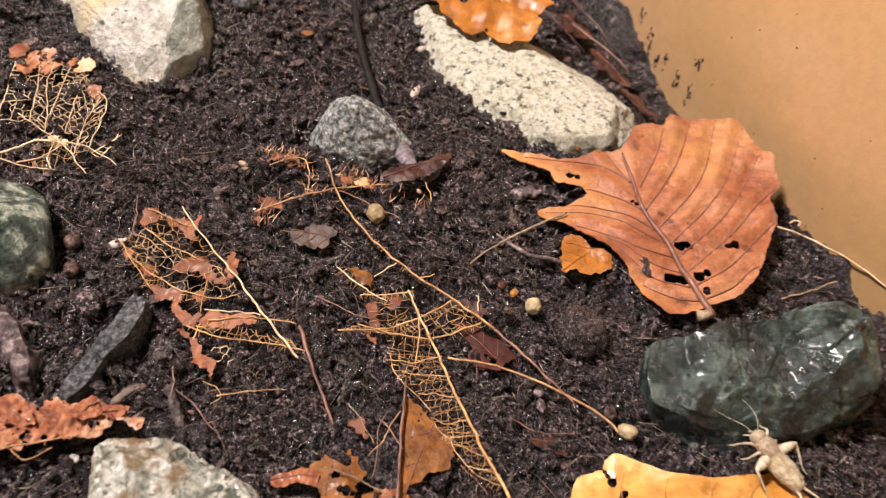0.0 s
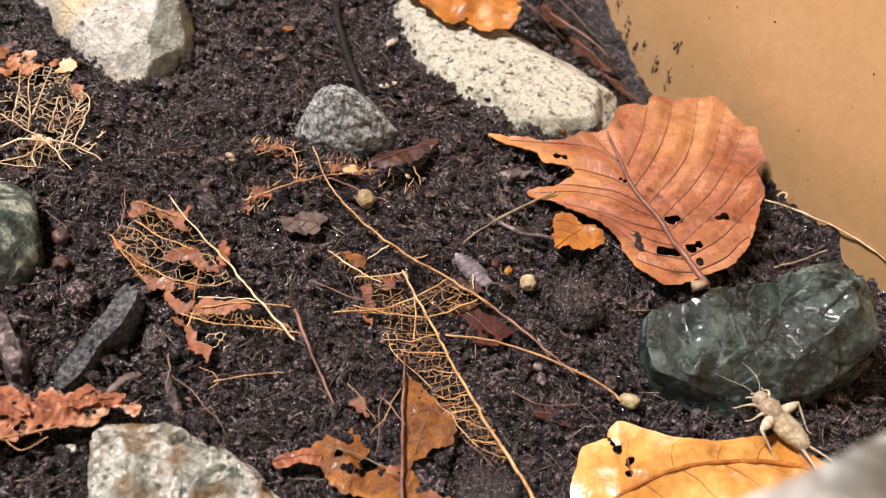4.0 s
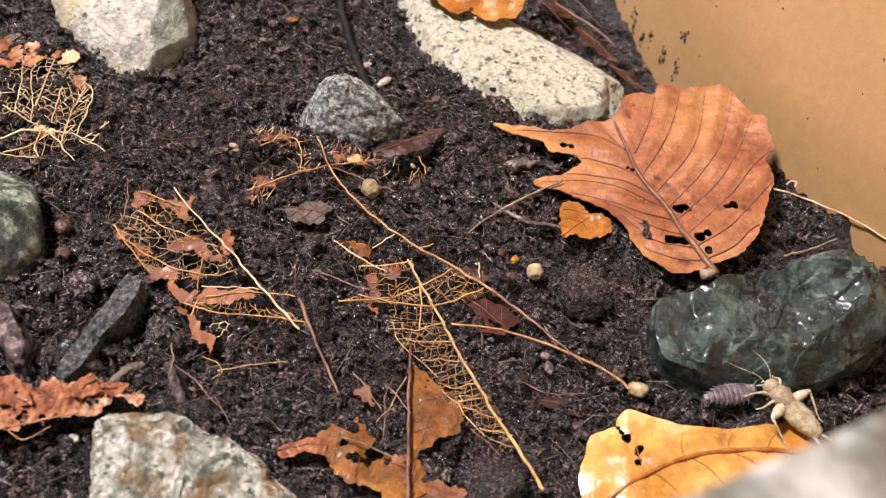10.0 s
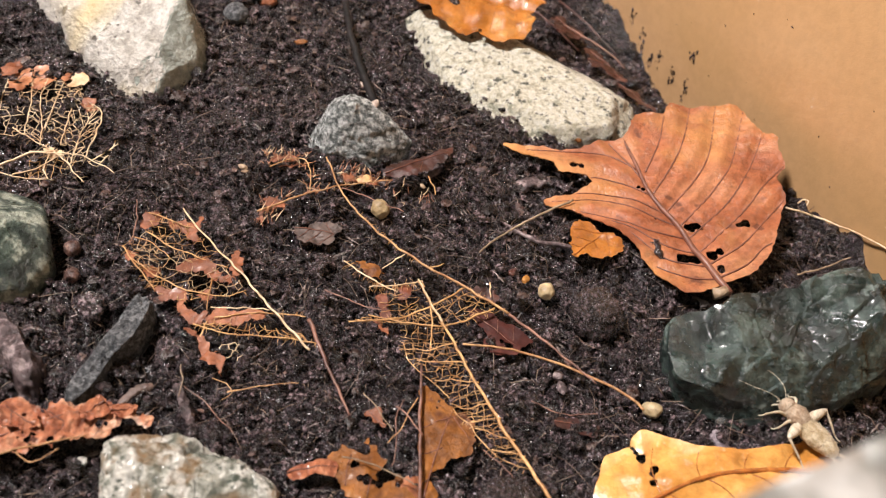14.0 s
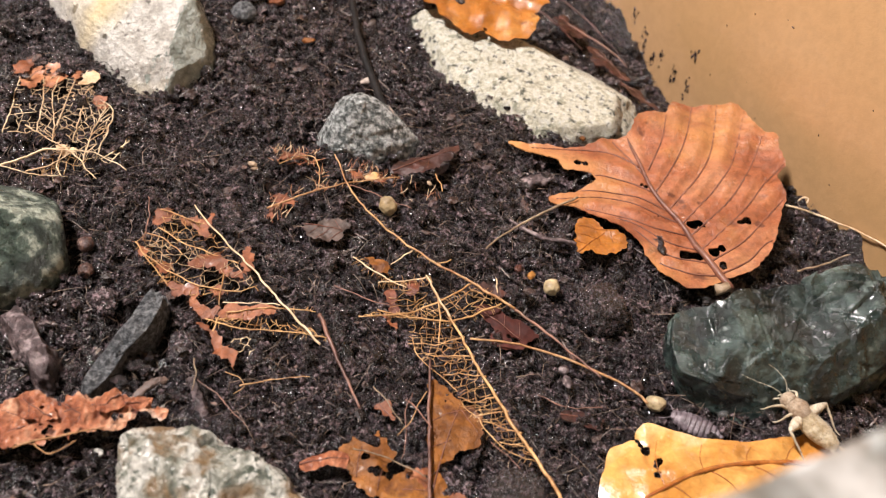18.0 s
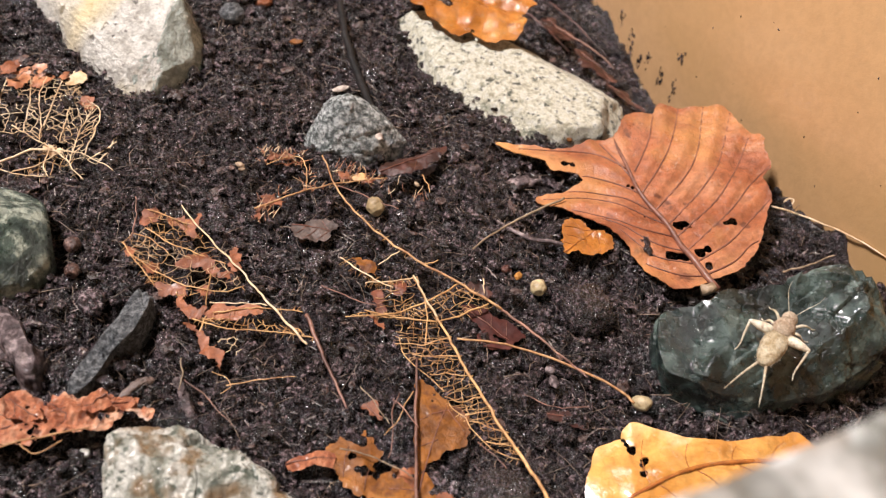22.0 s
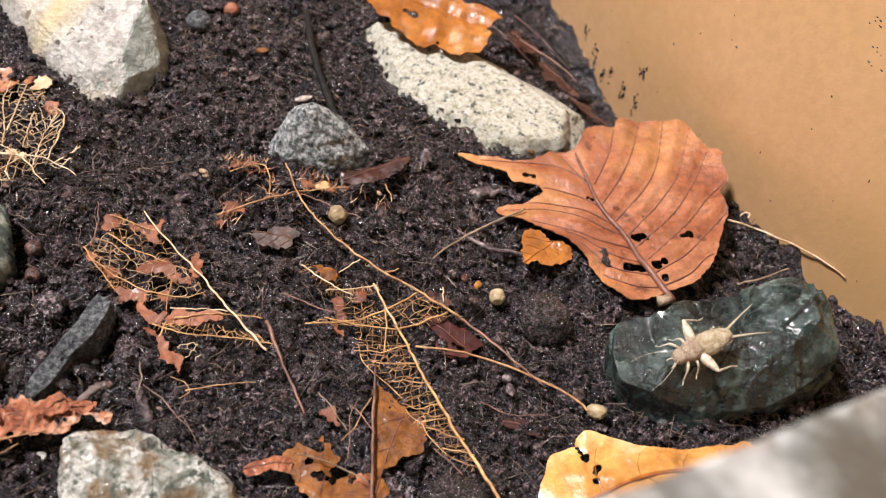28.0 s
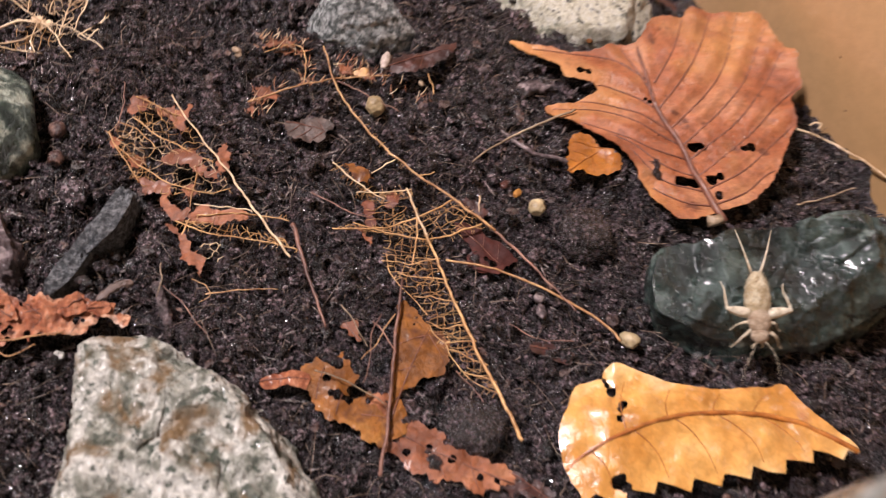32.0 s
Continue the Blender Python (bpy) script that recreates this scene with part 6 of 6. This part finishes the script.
strewn(crumbs, 75000, lambda g: 0.013 + 0.09 * g.random() ** 8 + 0.022 * g.random(), 0.7)
strewn(wet, 42000, lambda g: 0.010 + 0.018 * g.random(), 1.6)
flakes, grit = Geo(), Geo()
strewn(grit, 7000, lambda g: 0.007 + 0.016 * g.random() ** 2, 1.5)
tagged(raw("pale_grit", grit.v, grit.f, M_GRIT, smooth=False), "tiny pale bits of grit and root in the soil", "grit", kind="stuff")
strewn(flakes, 2200, lambda g: 0.02 + 0.09 * g.random() ** 4, 1.2, 0.35)
tagged(raw("wet_grains", wet.v, wet.f, M_WET, smooth=False), "tiny wet glinting grains in the soil", "soil", kind="stuff")
tagged(raw("bark_flakes", flakes.v, flakes.f, M_FLAKE, smooth=False), "small brown flakes of bark and leaf in the soil", "flakes", kind="stuff")
slivers = Geo()
strewn(slivers, 7000, lambda g: 0.008 + 0.016 * g.random() ** 2, 2.0, 0.5, long=(2.5, 9.0))
tagged(raw("wood_slivers", slivers.v, slivers.f, M_SLIVER, smooth=False), "thin grey-brown slivers of wood and root in the soil", "slivers", kind="stuff")
ball = bmesh.new()
bmesh.ops.create_icosphere(ball, subdivisions=2, radius=1.0)
ball_v, ball_f = [v.co.copy() for v in ball.verts], [tuple(v.index for v in f.verts) for f in ball.faces]
ball.free()
clods = Geo()
for k in range(800):
    x, y, _ = tub_point(rng.uniform(-10, 7.7), rng.uniform(-13, 10), 0)
    if -8.5 < y < 11 and -10.5 < x < 10.5:
        r, o = 0.05 + 0.15 * rng.random() ** 3, Vector((k * 1.7, k * 0.3, k * 0.9))
        z = soil_height(x, y) + 0.15 * r
        clods.add([(x + p.x * r * w, y + p.y * r * w, z + p.z * r * w * 0.8) for p, w in ((p, 1 + 0.55 * noise.fractal(p * 1.4 + o, 0.8, 2.0, 4)) for p in ball_v)], ball_f)
tagged(raw("soil_clods", clods.v, clods.f, M_SOIL), "small dark clods of moist soil", "soil", kind="stuff")
for k in range(8500):
    u, v = rng.uniform(-10, 7.8), rng.uniform(-13, 10)
    x, y, _ = tub_point(u, v, 0)
    if y < -8.5 or y > 11 or x < -11 or x > 10.5:
        continue
    w, ln = rng.uniform(0, 6.3), 0.1 + 0.75 * rng.random() ** 3
    z = soil_height(x, y) + 0.04
    a, b = (x, y, z), (x + ln * math.cos(w), y + ln * math.sin(w), max(soil_height(x + ln * math.cos(w), y + ln * math.sin(w)), z - 0.1) + 0.03)
    m = ((a[0] + b[0]) / 2 + jitter(rng, 0.2 * ln), (a[1] + b[1]) / 2 + jitter(rng, 0.2 * ln), (a[2] + b[2]) / 2 + 0.03 + 0.1 * ln)
    fibres.tube([tuple(p) for p in spline([a, m, b], 4)], rng.uniform(0.004, 0.012), 0.004, 3)
tagged(raw("soil_crumbs", crumbs.v, crumbs.f, M_CRUMB, smooth=False), "dark moist crumbs of soil", "soil", kind="stuff")
tagged(raw("plant_fibres", fibres.v, fibres.f, M_FIBRE), "short dead plant fibres strewn on soil", "fibres", kind="stuff")
SPOTS = ((5.1, -0.75), (4.95, -1.0), (4.6, -1.05), (3.75, -0.98), (3.3, 0.1), (3.25, -0.9), (4.3, -0.75), (5.6, -0.5))
for k in range(120):
    if k < 80:
        v0, z0 = SPOTS[k % 8]
        v, z, r = v0 + rng.gauss(0, 0.06), z0 + rng.gauss(0, 0.13), rng.uniform(0.012, 0.05)
    else:
        v, z, r = rng.uniform(-9, 6), rng.uniform(-0.6, 4.0), rng.uniform(0.008, 0.02)
    specks.add([tub_point(U1 + wall_out(z) - 0.005 + p[0] * r * 0.4, v + p[1] * r, z + p[2] * r * 1.7) for p in shapes[k % 24]], CRUMB_F)
for v0, z0, count in ((-1.1, 4.49, 7), (-1.5, 4.1, 4), (1.31, 2.32, 2), (-1.7, 3.9, 3)):
    for k in range(count):
        v, z, r = v0 + rng.gauss(0, 0.12), z0 + rng.gauss(0, 0.06), rng.uniform(0.010, 0.028)
        specks.add([tub_point(U1 + wall_out(z) + p[0] * r * 0.3, v + p[1] * r * 1.6, z + p[2] * r) for p in shapes[k % 24]], CRUMB_F)
tagged(raw("soil_specks", specks.v, specks.f, M_CRUMB, smooth=False), "specks of soil splashed on the tub wall", "soil", kind="stuff")


# ---- the animals ----
def lump(centre, size, ridges=0, deep=0.0, turn=0.0, nu=18, nv=14):
    """An ovoid along x, with rings cut across it."""
    v, f = [], []
    c, s = math.cos(radians(turn)), math.sin(radians(turn))
    for i in range(nu + 1):
        a = math.pi * i / nu
        x, r = -math.cos(a), max(0.0, math.sin(a)) ** 0.8
        r *= 1 - deep * (0.5 + 0.5 * math.cos(2 * math.pi * ridges * i / nu)) if ridges else 1
        for k in range(nv):
            w = 2 * math.pi * k / nv
            p = (x * size[0], r * math.cos(w) * size[1], r * math.sin(w) * size[2])
            v.append((centre[0] + p[0] * c - p[2] * s, centre[1] + p[1], centre[2] + p[0] * s + p[2] * c))
    for i in range(nu):
        for k in range(nv):
            f.append((i * nv + k, i * nv + (k + 1) % nv, (i + 1) * nv + (k + 1) % nv, (i + 1) * nv + k))
    return v, f


def limb(parent, name, pts, r0, r1, material, sides=6, n=8):
    g = Geo().tube([tuple(p) for p in spline(pts, n)], r0, r1, sides)
    return raw(name, g.v, g.f, material, parent)


def make_cricket():
    k = 1.14

    def big(pts):
        return [tuple(c * k for c in p) for p in pts]

    def bulb(name, centre, size, rings, deep, turn, parent, material, label="", nu=18, nv=16):
        v, f = lump(centre, size, rings, deep, turn, nu, nv)
        if name == "abdomen":
            v = [(x, y * (1.06 + 0.5 * min(0.0, x + 0.12)), z) for x, y, z in v]
        return raw(name, big(v), f, material, parent, label)

    def leg_part(parent, name, pts, r0, r1, sides=7):
        return limb(parent, name, big(pts), r0 * k, r1 * k, M_CRICKETLEG, sides)

    ob = thing("cricket", 0, 0, 0, "small pale sandy cricket with long hind legs", "cricket")
    body = bulb("abdomen", (-0.20, 0, 0.165), (0.35, 0.185, 0.14), 9, 0.05, -4, ob, M_CRICKET, "stout banded speckled abdomen", 36, 20)
    rngc = random.Random(77)
    hairs = Geo()
    for _ in range(240):
        a, w = rngc.uniform(0.3, 2.8), rngc.uniform(0.1, 3.04)
        x, rr = -math.cos(a) * 0.35 - 0.20, math.sin(a) ** 0.8
        p = Vector((x, rr * math.cos(w) * 0.185, 0.165 + rr * math.sin(w) * 0.14))
        q = p + Vector((-0.02, math.cos(w) * 0.014, math.sin(w) * 0.014))
        hairs.tube(big([p, q]), 0.004, 0.002, 3)
    raw("bristles", hairs.v, hairs.f, M_CRICKETLEG, body)
    bulb("thorax", (0.16, 0, 0.19), (0.17, 0.165, 0.135), 3, 0.05, 0, ob, M_CRICKETHEAD, "brownish shield behind the head")
    head = bulb("head", (0.35, 0, 0.17), (0.11, 0.12, 0.12), 0, 0, 0, ob, M_CRICKETHEAD, "rounded head with dark eyes")
    for s in (-1, 1):
        v, f = lump((0.38, s * 0.09, 0.20), (0.022, 0.018, 0.026), 0, 0, 0, 8, 8)
        raw("eye", big(v), f, M_EYE, head, "dark eye")
        leg_part(head, "palp", [(0.44, s * 0.04, 0.12), (0.49, s * 0.07, 0.06), (0.50, s * 0.06, 0.02)], 0.014, 0.008, 5)
        leg_part(head, "antenna", [(0.43, s * 0.05, 0.2), (0.58, s * 0.14, 0.26), (0.80, s * 0.23, 0.20), (1.02, s * 0.26, 0.10)], 0.006, 0.0015, 4)
        leg_part(ob, "cercus", [(-0.52, s * 0.06, 0.17), (-0.82, s * 0.16, 0.20), (-1.15, s * 0.26, 0.17)], 0.022, 0.004)
        v, f = lump((0, 0, 0), (0.20, 0.072, 0.075), 0, 0, 0, 16, 12)
        a, b = Vector((0.05, s * 0.12, 0.16)), Vector((0.0, s * 0.44, 0.22))
        turn = (b - a).to_track_quat("X", "Z")
        hind = raw("hind_leg", big([turn @ Vector((p[0], p[1] * (1 - 0.40 * p[0] / 0.20), p[2] * (1 - 0.40 * p[0] / 0.20))) + (a + b) / 2 for p in v]), f, M_CRICKETLEG, ob, "thick pale hind thigh")
        leg_part(hind, "shin", [(0.0, s * 0.45, 0.22), (-0.15, s * 0.44, 0.14), (-0.30, s * 0.42, 0.05)], 0.022, 0.013)
        leg_part(hind, "foot", [(-0.30, s * 0.42, 0.05), (-0.37, s * 0.43, 0.015), (-0.43, s * 0.45, 0.0)], 0.012, 0.007, 5)
        for x, fx in ((0.16, 0.20), (0.27, 0.44)):
            leg = leg_part(ob, "leg", [(x, s * 0.10, 0.13), (x + (fx - x) * 0.4, s * 0.19, 0.18), (x + (fx - x) * 0.7, s * 0.25, 0.15)], 0.026, 0.018)
            leg_part(leg, "shin", [(x + (fx - x) * 0.7, s * 0.25, 0.15), (fx, s * 0.29, 0.07), (fx + 0.02, s * 0.31, 0.02)], 0.014, 0.009)
            leg_part(leg, "foot", [(fx + 0.02, s * 0.31, 0.02), (fx + 0.04, s * 0.34, 0.005), (fx + 0.06, s * 0.36, 0.0)], 0.010, 0.006, 5)
    return ob


def make_louse(label, material, k):
    """A woodlouse of length 0.75 k centimetres: overlapping plates, feelers and short legs."""
    ob = thing("woodlouse", 0, 0, 0, label, "woodlouse", "woodlice")
    for i in range(9):
        x = (0.28 - 0.072 * i) * k
        w = (0.115, 0.14, 0.155, 0.162, 0.162, 0.158, 0.148, 0.125, 0.09)[i] * k
        g = Geo()
        n = 14
        v = []
        for j, (dx, dr) in enumerate(((0.042, 0.86), (0.03, 0.97), (-0.02, 1.0), (-0.045, 1.03), (-0.045, 0.9))):
            for a in range(n + 1):
                q = math.pi * a / n
                v.append((x + dx * k, math.cos(q) * w * dr, 0.02 * k + math.sin(q) * w * 0.72 * dr))
        g.add(v, [(j * (n + 1) + a, j * (n + 1) + a + 1, (j + 1) * (n + 1) + a + 1, (j + 1) * (n + 1) + a) for j in range(4) for a in range(n)])
        raw("plate", g.v, g.f, material, ob)
    raw("head", *lump((0.335 * k, 0, 0.055 * k), (0.05 * k, 0.085 * k, 0.055 * k), 0, 0, 0, 10, 10), material, ob)
    raw("tail", *lump((-0.36 * k, 0, 0.04 * k), (0.05 * k, 0.06 * k, 0.035 * k), 0, 0, 0, 8, 8), material, ob)
    for s in (-1, 1):
        limb(ob, "feeler", [(0.36 * k, s * 0.04 * k, 0.06 * k), (0.44 * k, s * 0.12 * k, 0.08 * k), (0.52 * k, s * 0.13 * k, 0.03 * k)], 0.011 * k, 0.006 * k, material, 4)
        for i in range(7):
            x = (0.22 - 0.07 * i) * k
            limb(ob, "leg", [(x, s * 0.12 * k, 0.04 * k), (x - 0.01 * k, s * 0.165 * k, 0.045 * k), (x - 0.02 * k, s * 0.19 * k, 0.0)], 0.007 * k, 0.004 * k, material, 4, 4)
    return ob


cricket = make_cricket()
louse_grey = make_louse("lilac-grey woodlouse crawling over the soil", M_LOUSE, 1.15)
louse_pale = make_louse("small pale woodlouse crawling down the grey stone", M_PALELOUSE, 0.50)
louse_far = make_louse("small pale woodlouse on soil by the granite stone", M_PALELOUSE, 0.48)
louse_side = make_louse("small pale woodlouse walking towards the dark green stone", M_PALELOUSE, 0.55)
louse_dark = make_louse("dull grey woodlouse leaving the dark leaf scrap", M_LOUSE, 0.62)


def motions():
    """Every moving animal, from the start of the clip to its end."""
    walk(cricket, [
        (0, pose(0.0583, -0.0302, 0.0070, 10, -6, 133)),
        (20, pose(0.0583, -0.0302, 0.0070, 10, -6, 133)),
        (20.2, pose(0.0583, -0.0297, 0.0072, 4, -10, 130)),
        (20.4, pose(0.05960, -0.02435, 0.00383, -22.6, -33.4, 134.6)),
        (20.6, pose(0.05663, -0.02377, 0.00915, -13.1, -15.1, 112.6)),
        (20.8, pose(0.05467, -0.02273, 0.00953, -7.7, -17.8, 125.4)),
        (21, pose(0.05485, -0.02198, 0.00980, -4.1, -10.5, 103.5)),
        (21.2, pose(0.05462, -0.01980, 0.01115, -9.7, -14.6, 100.3)),
        (21.4, pose(0.05460, -0.01927, 0.01135, -7.5, -15.9, 93.6)),
        (21.6, pose(0.05529, -0.01832, 0.01207, -2.4, -13.1, 77.5)),
        (21.8, pose(0.05635, -0.01810, 0.01234, 1.0, -11.5, 66.3)),
        (22, pose(0.05658, -0.01807, 0.01239, -4.2, -10.6, 59.5)),
        (22.2, pose(0.05671, -0.01789, 0.01244, -2.2, -5.8, 53.7)),
        (22.4, pose(0.05686, -0.01760, 0.01250, 2.5, -14.0, 41.9)),
        (22.6, pose(0.05492, -0.01722, 0.01215, 5.5, -4.3, 12.4)),
        (22.8, pose(0.05437, -0.01773, 0.01220, 6.3, -2.8, -2.2)),
        (23, pose(0.05341, -0.01838, 0.01173, 10.5, 5.6, -31.0)),
        (23.4, pose(0.05329, -0.01811, 0.01186, 5.8, 1.7, -26.7)),
        (24, pose(0.05550, -0.01375, 0.01267, 1.9, -6.3, 36.2)),
        (24.5, pose(0.05743, -0.01277, 0.01313, 9.6, -7.1, 30.6)),
        (25, pose(0.05623, -0.01362, 0.01277, 2.2, -4.3, -7.0)),
        (25.5, pose(0.05487, -0.01510, 0.01243, 2.0, 4.2, -65.0)),
        (27.5, pose(0.05214, -0.01868, 0.01185, -9.5, 2.5, -139.5)),
        (28, pose(0.05114, -0.01851, 0.01211, -6.4, 6.2, -147.7)),
        (28.5, pose(0.05104, -0.01694, 0.01232, -6.3, -1.2, -169.8)),
        (29, pose(0.05043, -0.01663, 0.01233, -11.2, 2.1, 176.2)),
        (29.5, pose(0.05050, -0.01731, 0.01227, -9.5, 9.5, -171.6)),
        (30, pose(0.05045, -0.01977, 0.01181, -12.8, 5.2, -144.3)),
        (30.5, pose(0.05123, -0.02059, 0.01145, -16.8, 9.5, -141.4)),
        (30.8, pose(0.05308, -0.02107, 0.01062, -13.3, 13.8, -104.9)),
        (31, pose(0.05307, -0.02207, 0.00998, -6.3, 20.9, -96.3)),
        (31.2, pose(0.05269, -0.02192, 0.01026, -7.2, 21.0, -99.8)),
        (31.4, pose(0.05207, -0.02280, 0.00987, -10.0, 21.1, -104.9)),
        (31.7, pose(0.05339, -0.02403, 0.00897, -6.8, 14.5, -98.8)),
        (32, pose(0.05385, -0.02147, 0.01024, 1.7, 15.4, -79.6)),
    ])
    walk(louse_grey, [
        (0, pose(-0.01108, 0.02564, 0.00333, 0, 0, -50)),
        (0.5, pose(-0.01052, 0.02551, 0.00148, 0, 0, -55)),
        (1, pose(-0.00827, 0.01758, 0.00692, 0, 0, -50)),
        (1.5, pose(-0.00580, 0.01835, 0.00163, 0, 0, -45)),
        (2, pose(-0.00079, 0.01172, 0.00331, 0, 0, -50)),
        (2.5, pose(0.00066, 0.00929, 0.00280, 0, 0, -50)),
        (3, pose(0.00432, 0.00547, 0.00322, 0, 0, -52)),
        (3.5, pose(0.00579, -0.00116, 0.00528, 0, 0, -48)),
        (5.5, pose(0.02095, -0.01111, 0.00188, 0, 0, -40)),
        (6, pose(0.02610, -0.01554, 0.00268, 0, 0, -45)),
        (6.5, pose(0.03038, -0.02025, 0.00144, 0, 0, -45)),
        (7, pose(0.03512, -0.02369, 0.00072, 0, 0, -25)),
        (7.5, pose(0.04004, -0.02457, 0.00176, 0, 0, -16)),
        (8, pose(0.04475, -0.02689, 0.00202, 0, 0, -38)),
        (8.5, pose(0.04694, -0.02837, 0.00333, 0, 0, -22)),
        (9, pose(0.04665, -0.02816, 0.00298, 0, 0, 0)),
        (9.5, pose(0.04764, -0.02665, 0.00272, 0, 0, 10)),
        (10, pose(0.05059, -0.02687, 0.00502, 0, 0, 18)),
        (11, pose(0.04697, -0.02678, 0.00404, 0, 0, 14)),
        (12, pose(0.04694, -0.02680, 0.00389, 0, 0, -66)),
        (13, pose(0.04616, -0.02699, 0.00301, 0, 0, -80)),
        (14.5, pose(0.0472, -0.0360, 0.0020, 0, 0, -85)),
        (16, pose(0.0472, -0.0365, 0.0020, 0, 0, -130)),
        (17, pose(0.0450, -0.0345, 0.0020, 0, 0, -190)),
        (18, pose(0.0426, -0.0300, 0.0025, 0, 0, -200)),
        (18.6, pose(0.0425, -0.0310, 0.0024, 0, 0, -185)),
        (19.2, pose(0.0430, -0.0350, 0.0020, 0, 0, -130)),
        (19.8, pose(0.0440, -0.0395, 0.0015, 0, 0, -85)),
        (32, pose(0.0440, -0.0400, 0.0015, 0, 0, -85)),
    ])
    walk(louse_pale, [
        (0, pose(-0.01136, 0.04397, 0.00249, 0, 0, -103)),
        (2, pose(-0.01382, 0.03934, 0.00336, 0, 0, -150)),
        (6, pose(-0.01297, 0.04348, 0.00356, 0, 0, -150)),
        (9, pose(-0.01347, 0.03798, 0.00366, 0, 0, -110)),
        (10, pose(-0.01481, 0.03920, 0.00339, 0, 0, -125)),
        (13, pose(-0.01780, 0.02875, 0.01119, 0, 0, -120)),
        (17, pose(-0.01726, 0.03187, 0.00789, 0, 0, -60)),
        (19, pose(-0.01548, 0.02857, 0.00892, 0, 0, -50)),
        (20, pose(-0.01575, 0.03036, 0.00766, 0, 0, -80)),
        (21, pose(-0.01531, 0.02677, 0.00878, 0, 0, -84)),
        (22, pose(-0.01524, 0.02543, 0.00709, 0, 0, -63)),
        (23, pose(-0.01353, 0.02445, 0.00397, 0, 0, -60)),
        (25, pose(-0.01320, 0.02424, 0.00244, 0, 0, -95)),
        (28, pose(-0.01385, 0.02199, 0.00302, 0, 0, -90)),
        (32, pose(-0.01340, 0.01762, 0.00659, 0, 0, -90)),
    ])
    walk(louse_far, [
        (0, pose(-0.01220, 0.05699, 0.00249, 0, 0, -145)),
        (2, pose(-0.01437, 0.05547, 0.00282, 0, 0, -137)),
        (6, pose(-0.01418, 0.05515, 0.00367, 0, 0, -108)),
        (9, pose(-0.01813, 0.04401, 0.00268, 0, 0, -125)),
        (13, pose(-0.02181, 0.04425, 0.00266, 0, 0, -167)),
        (19, pose(-0.02224, 0.04305, 0.00424, 0, 0, -139)),
        (23, pose(-0.02536, 0.04115, 0.00337, 0, 0, -149)),
        (32, pose(-0.02536, 0.04115, 0.00337, 0, 0, -149)),
    ])
    walk(louse_side, [
        (0, pose(-0.05736, -0.00808, 0.00394, 0, 0, -136)),
        (0.5, pose(-0.05943, -0.01008, 0.00511, 0, 0, -138)),
        (1, pose(-0.05999, -0.01046, 0.00576, 0, 0, -204)),
        (1.5, pose(-0.06392, -0.00812, 0.00329, 0, 0, -143)),
        (2, pose(-0.0675, -0.0075, 0.0055, 0, 0, -200)),
        (3, pose(-0.0760, 0.0000, 0.0042, 0, 0, -230)),
        (4, pose(-0.0930, 0.0060, 0.0040, 0, 0, -200)),
        (32, pose(-0.0940, 0.0060, 0.0040, 0, 0, -200)),
    ])
    walk(louse_dark, [
        (0, pose(-0.0045, 0.0220, 0.0024, 0, 0, 60)),
        (24, pose(-0.0045, 0.0220, 0.0024, 0, 0, 60)),
        (27, pose(-0.0005, 0.0260, 0.0030, 0, 0, 75)),
        (28, pose(0.00163, 0.02914, 0.00272, 0, 0, 90)),
        (30, pose(-0.00233, 0.03437, 0.00270, 0, 0, 140)),
        (30.5, pose(-0.00762, 0.03498, 0.00277, 0, 0, 175)),
        (32, pose(-0.0130, 0.0390, 0.0042, 0, 0, 120)),
    ])


motions()
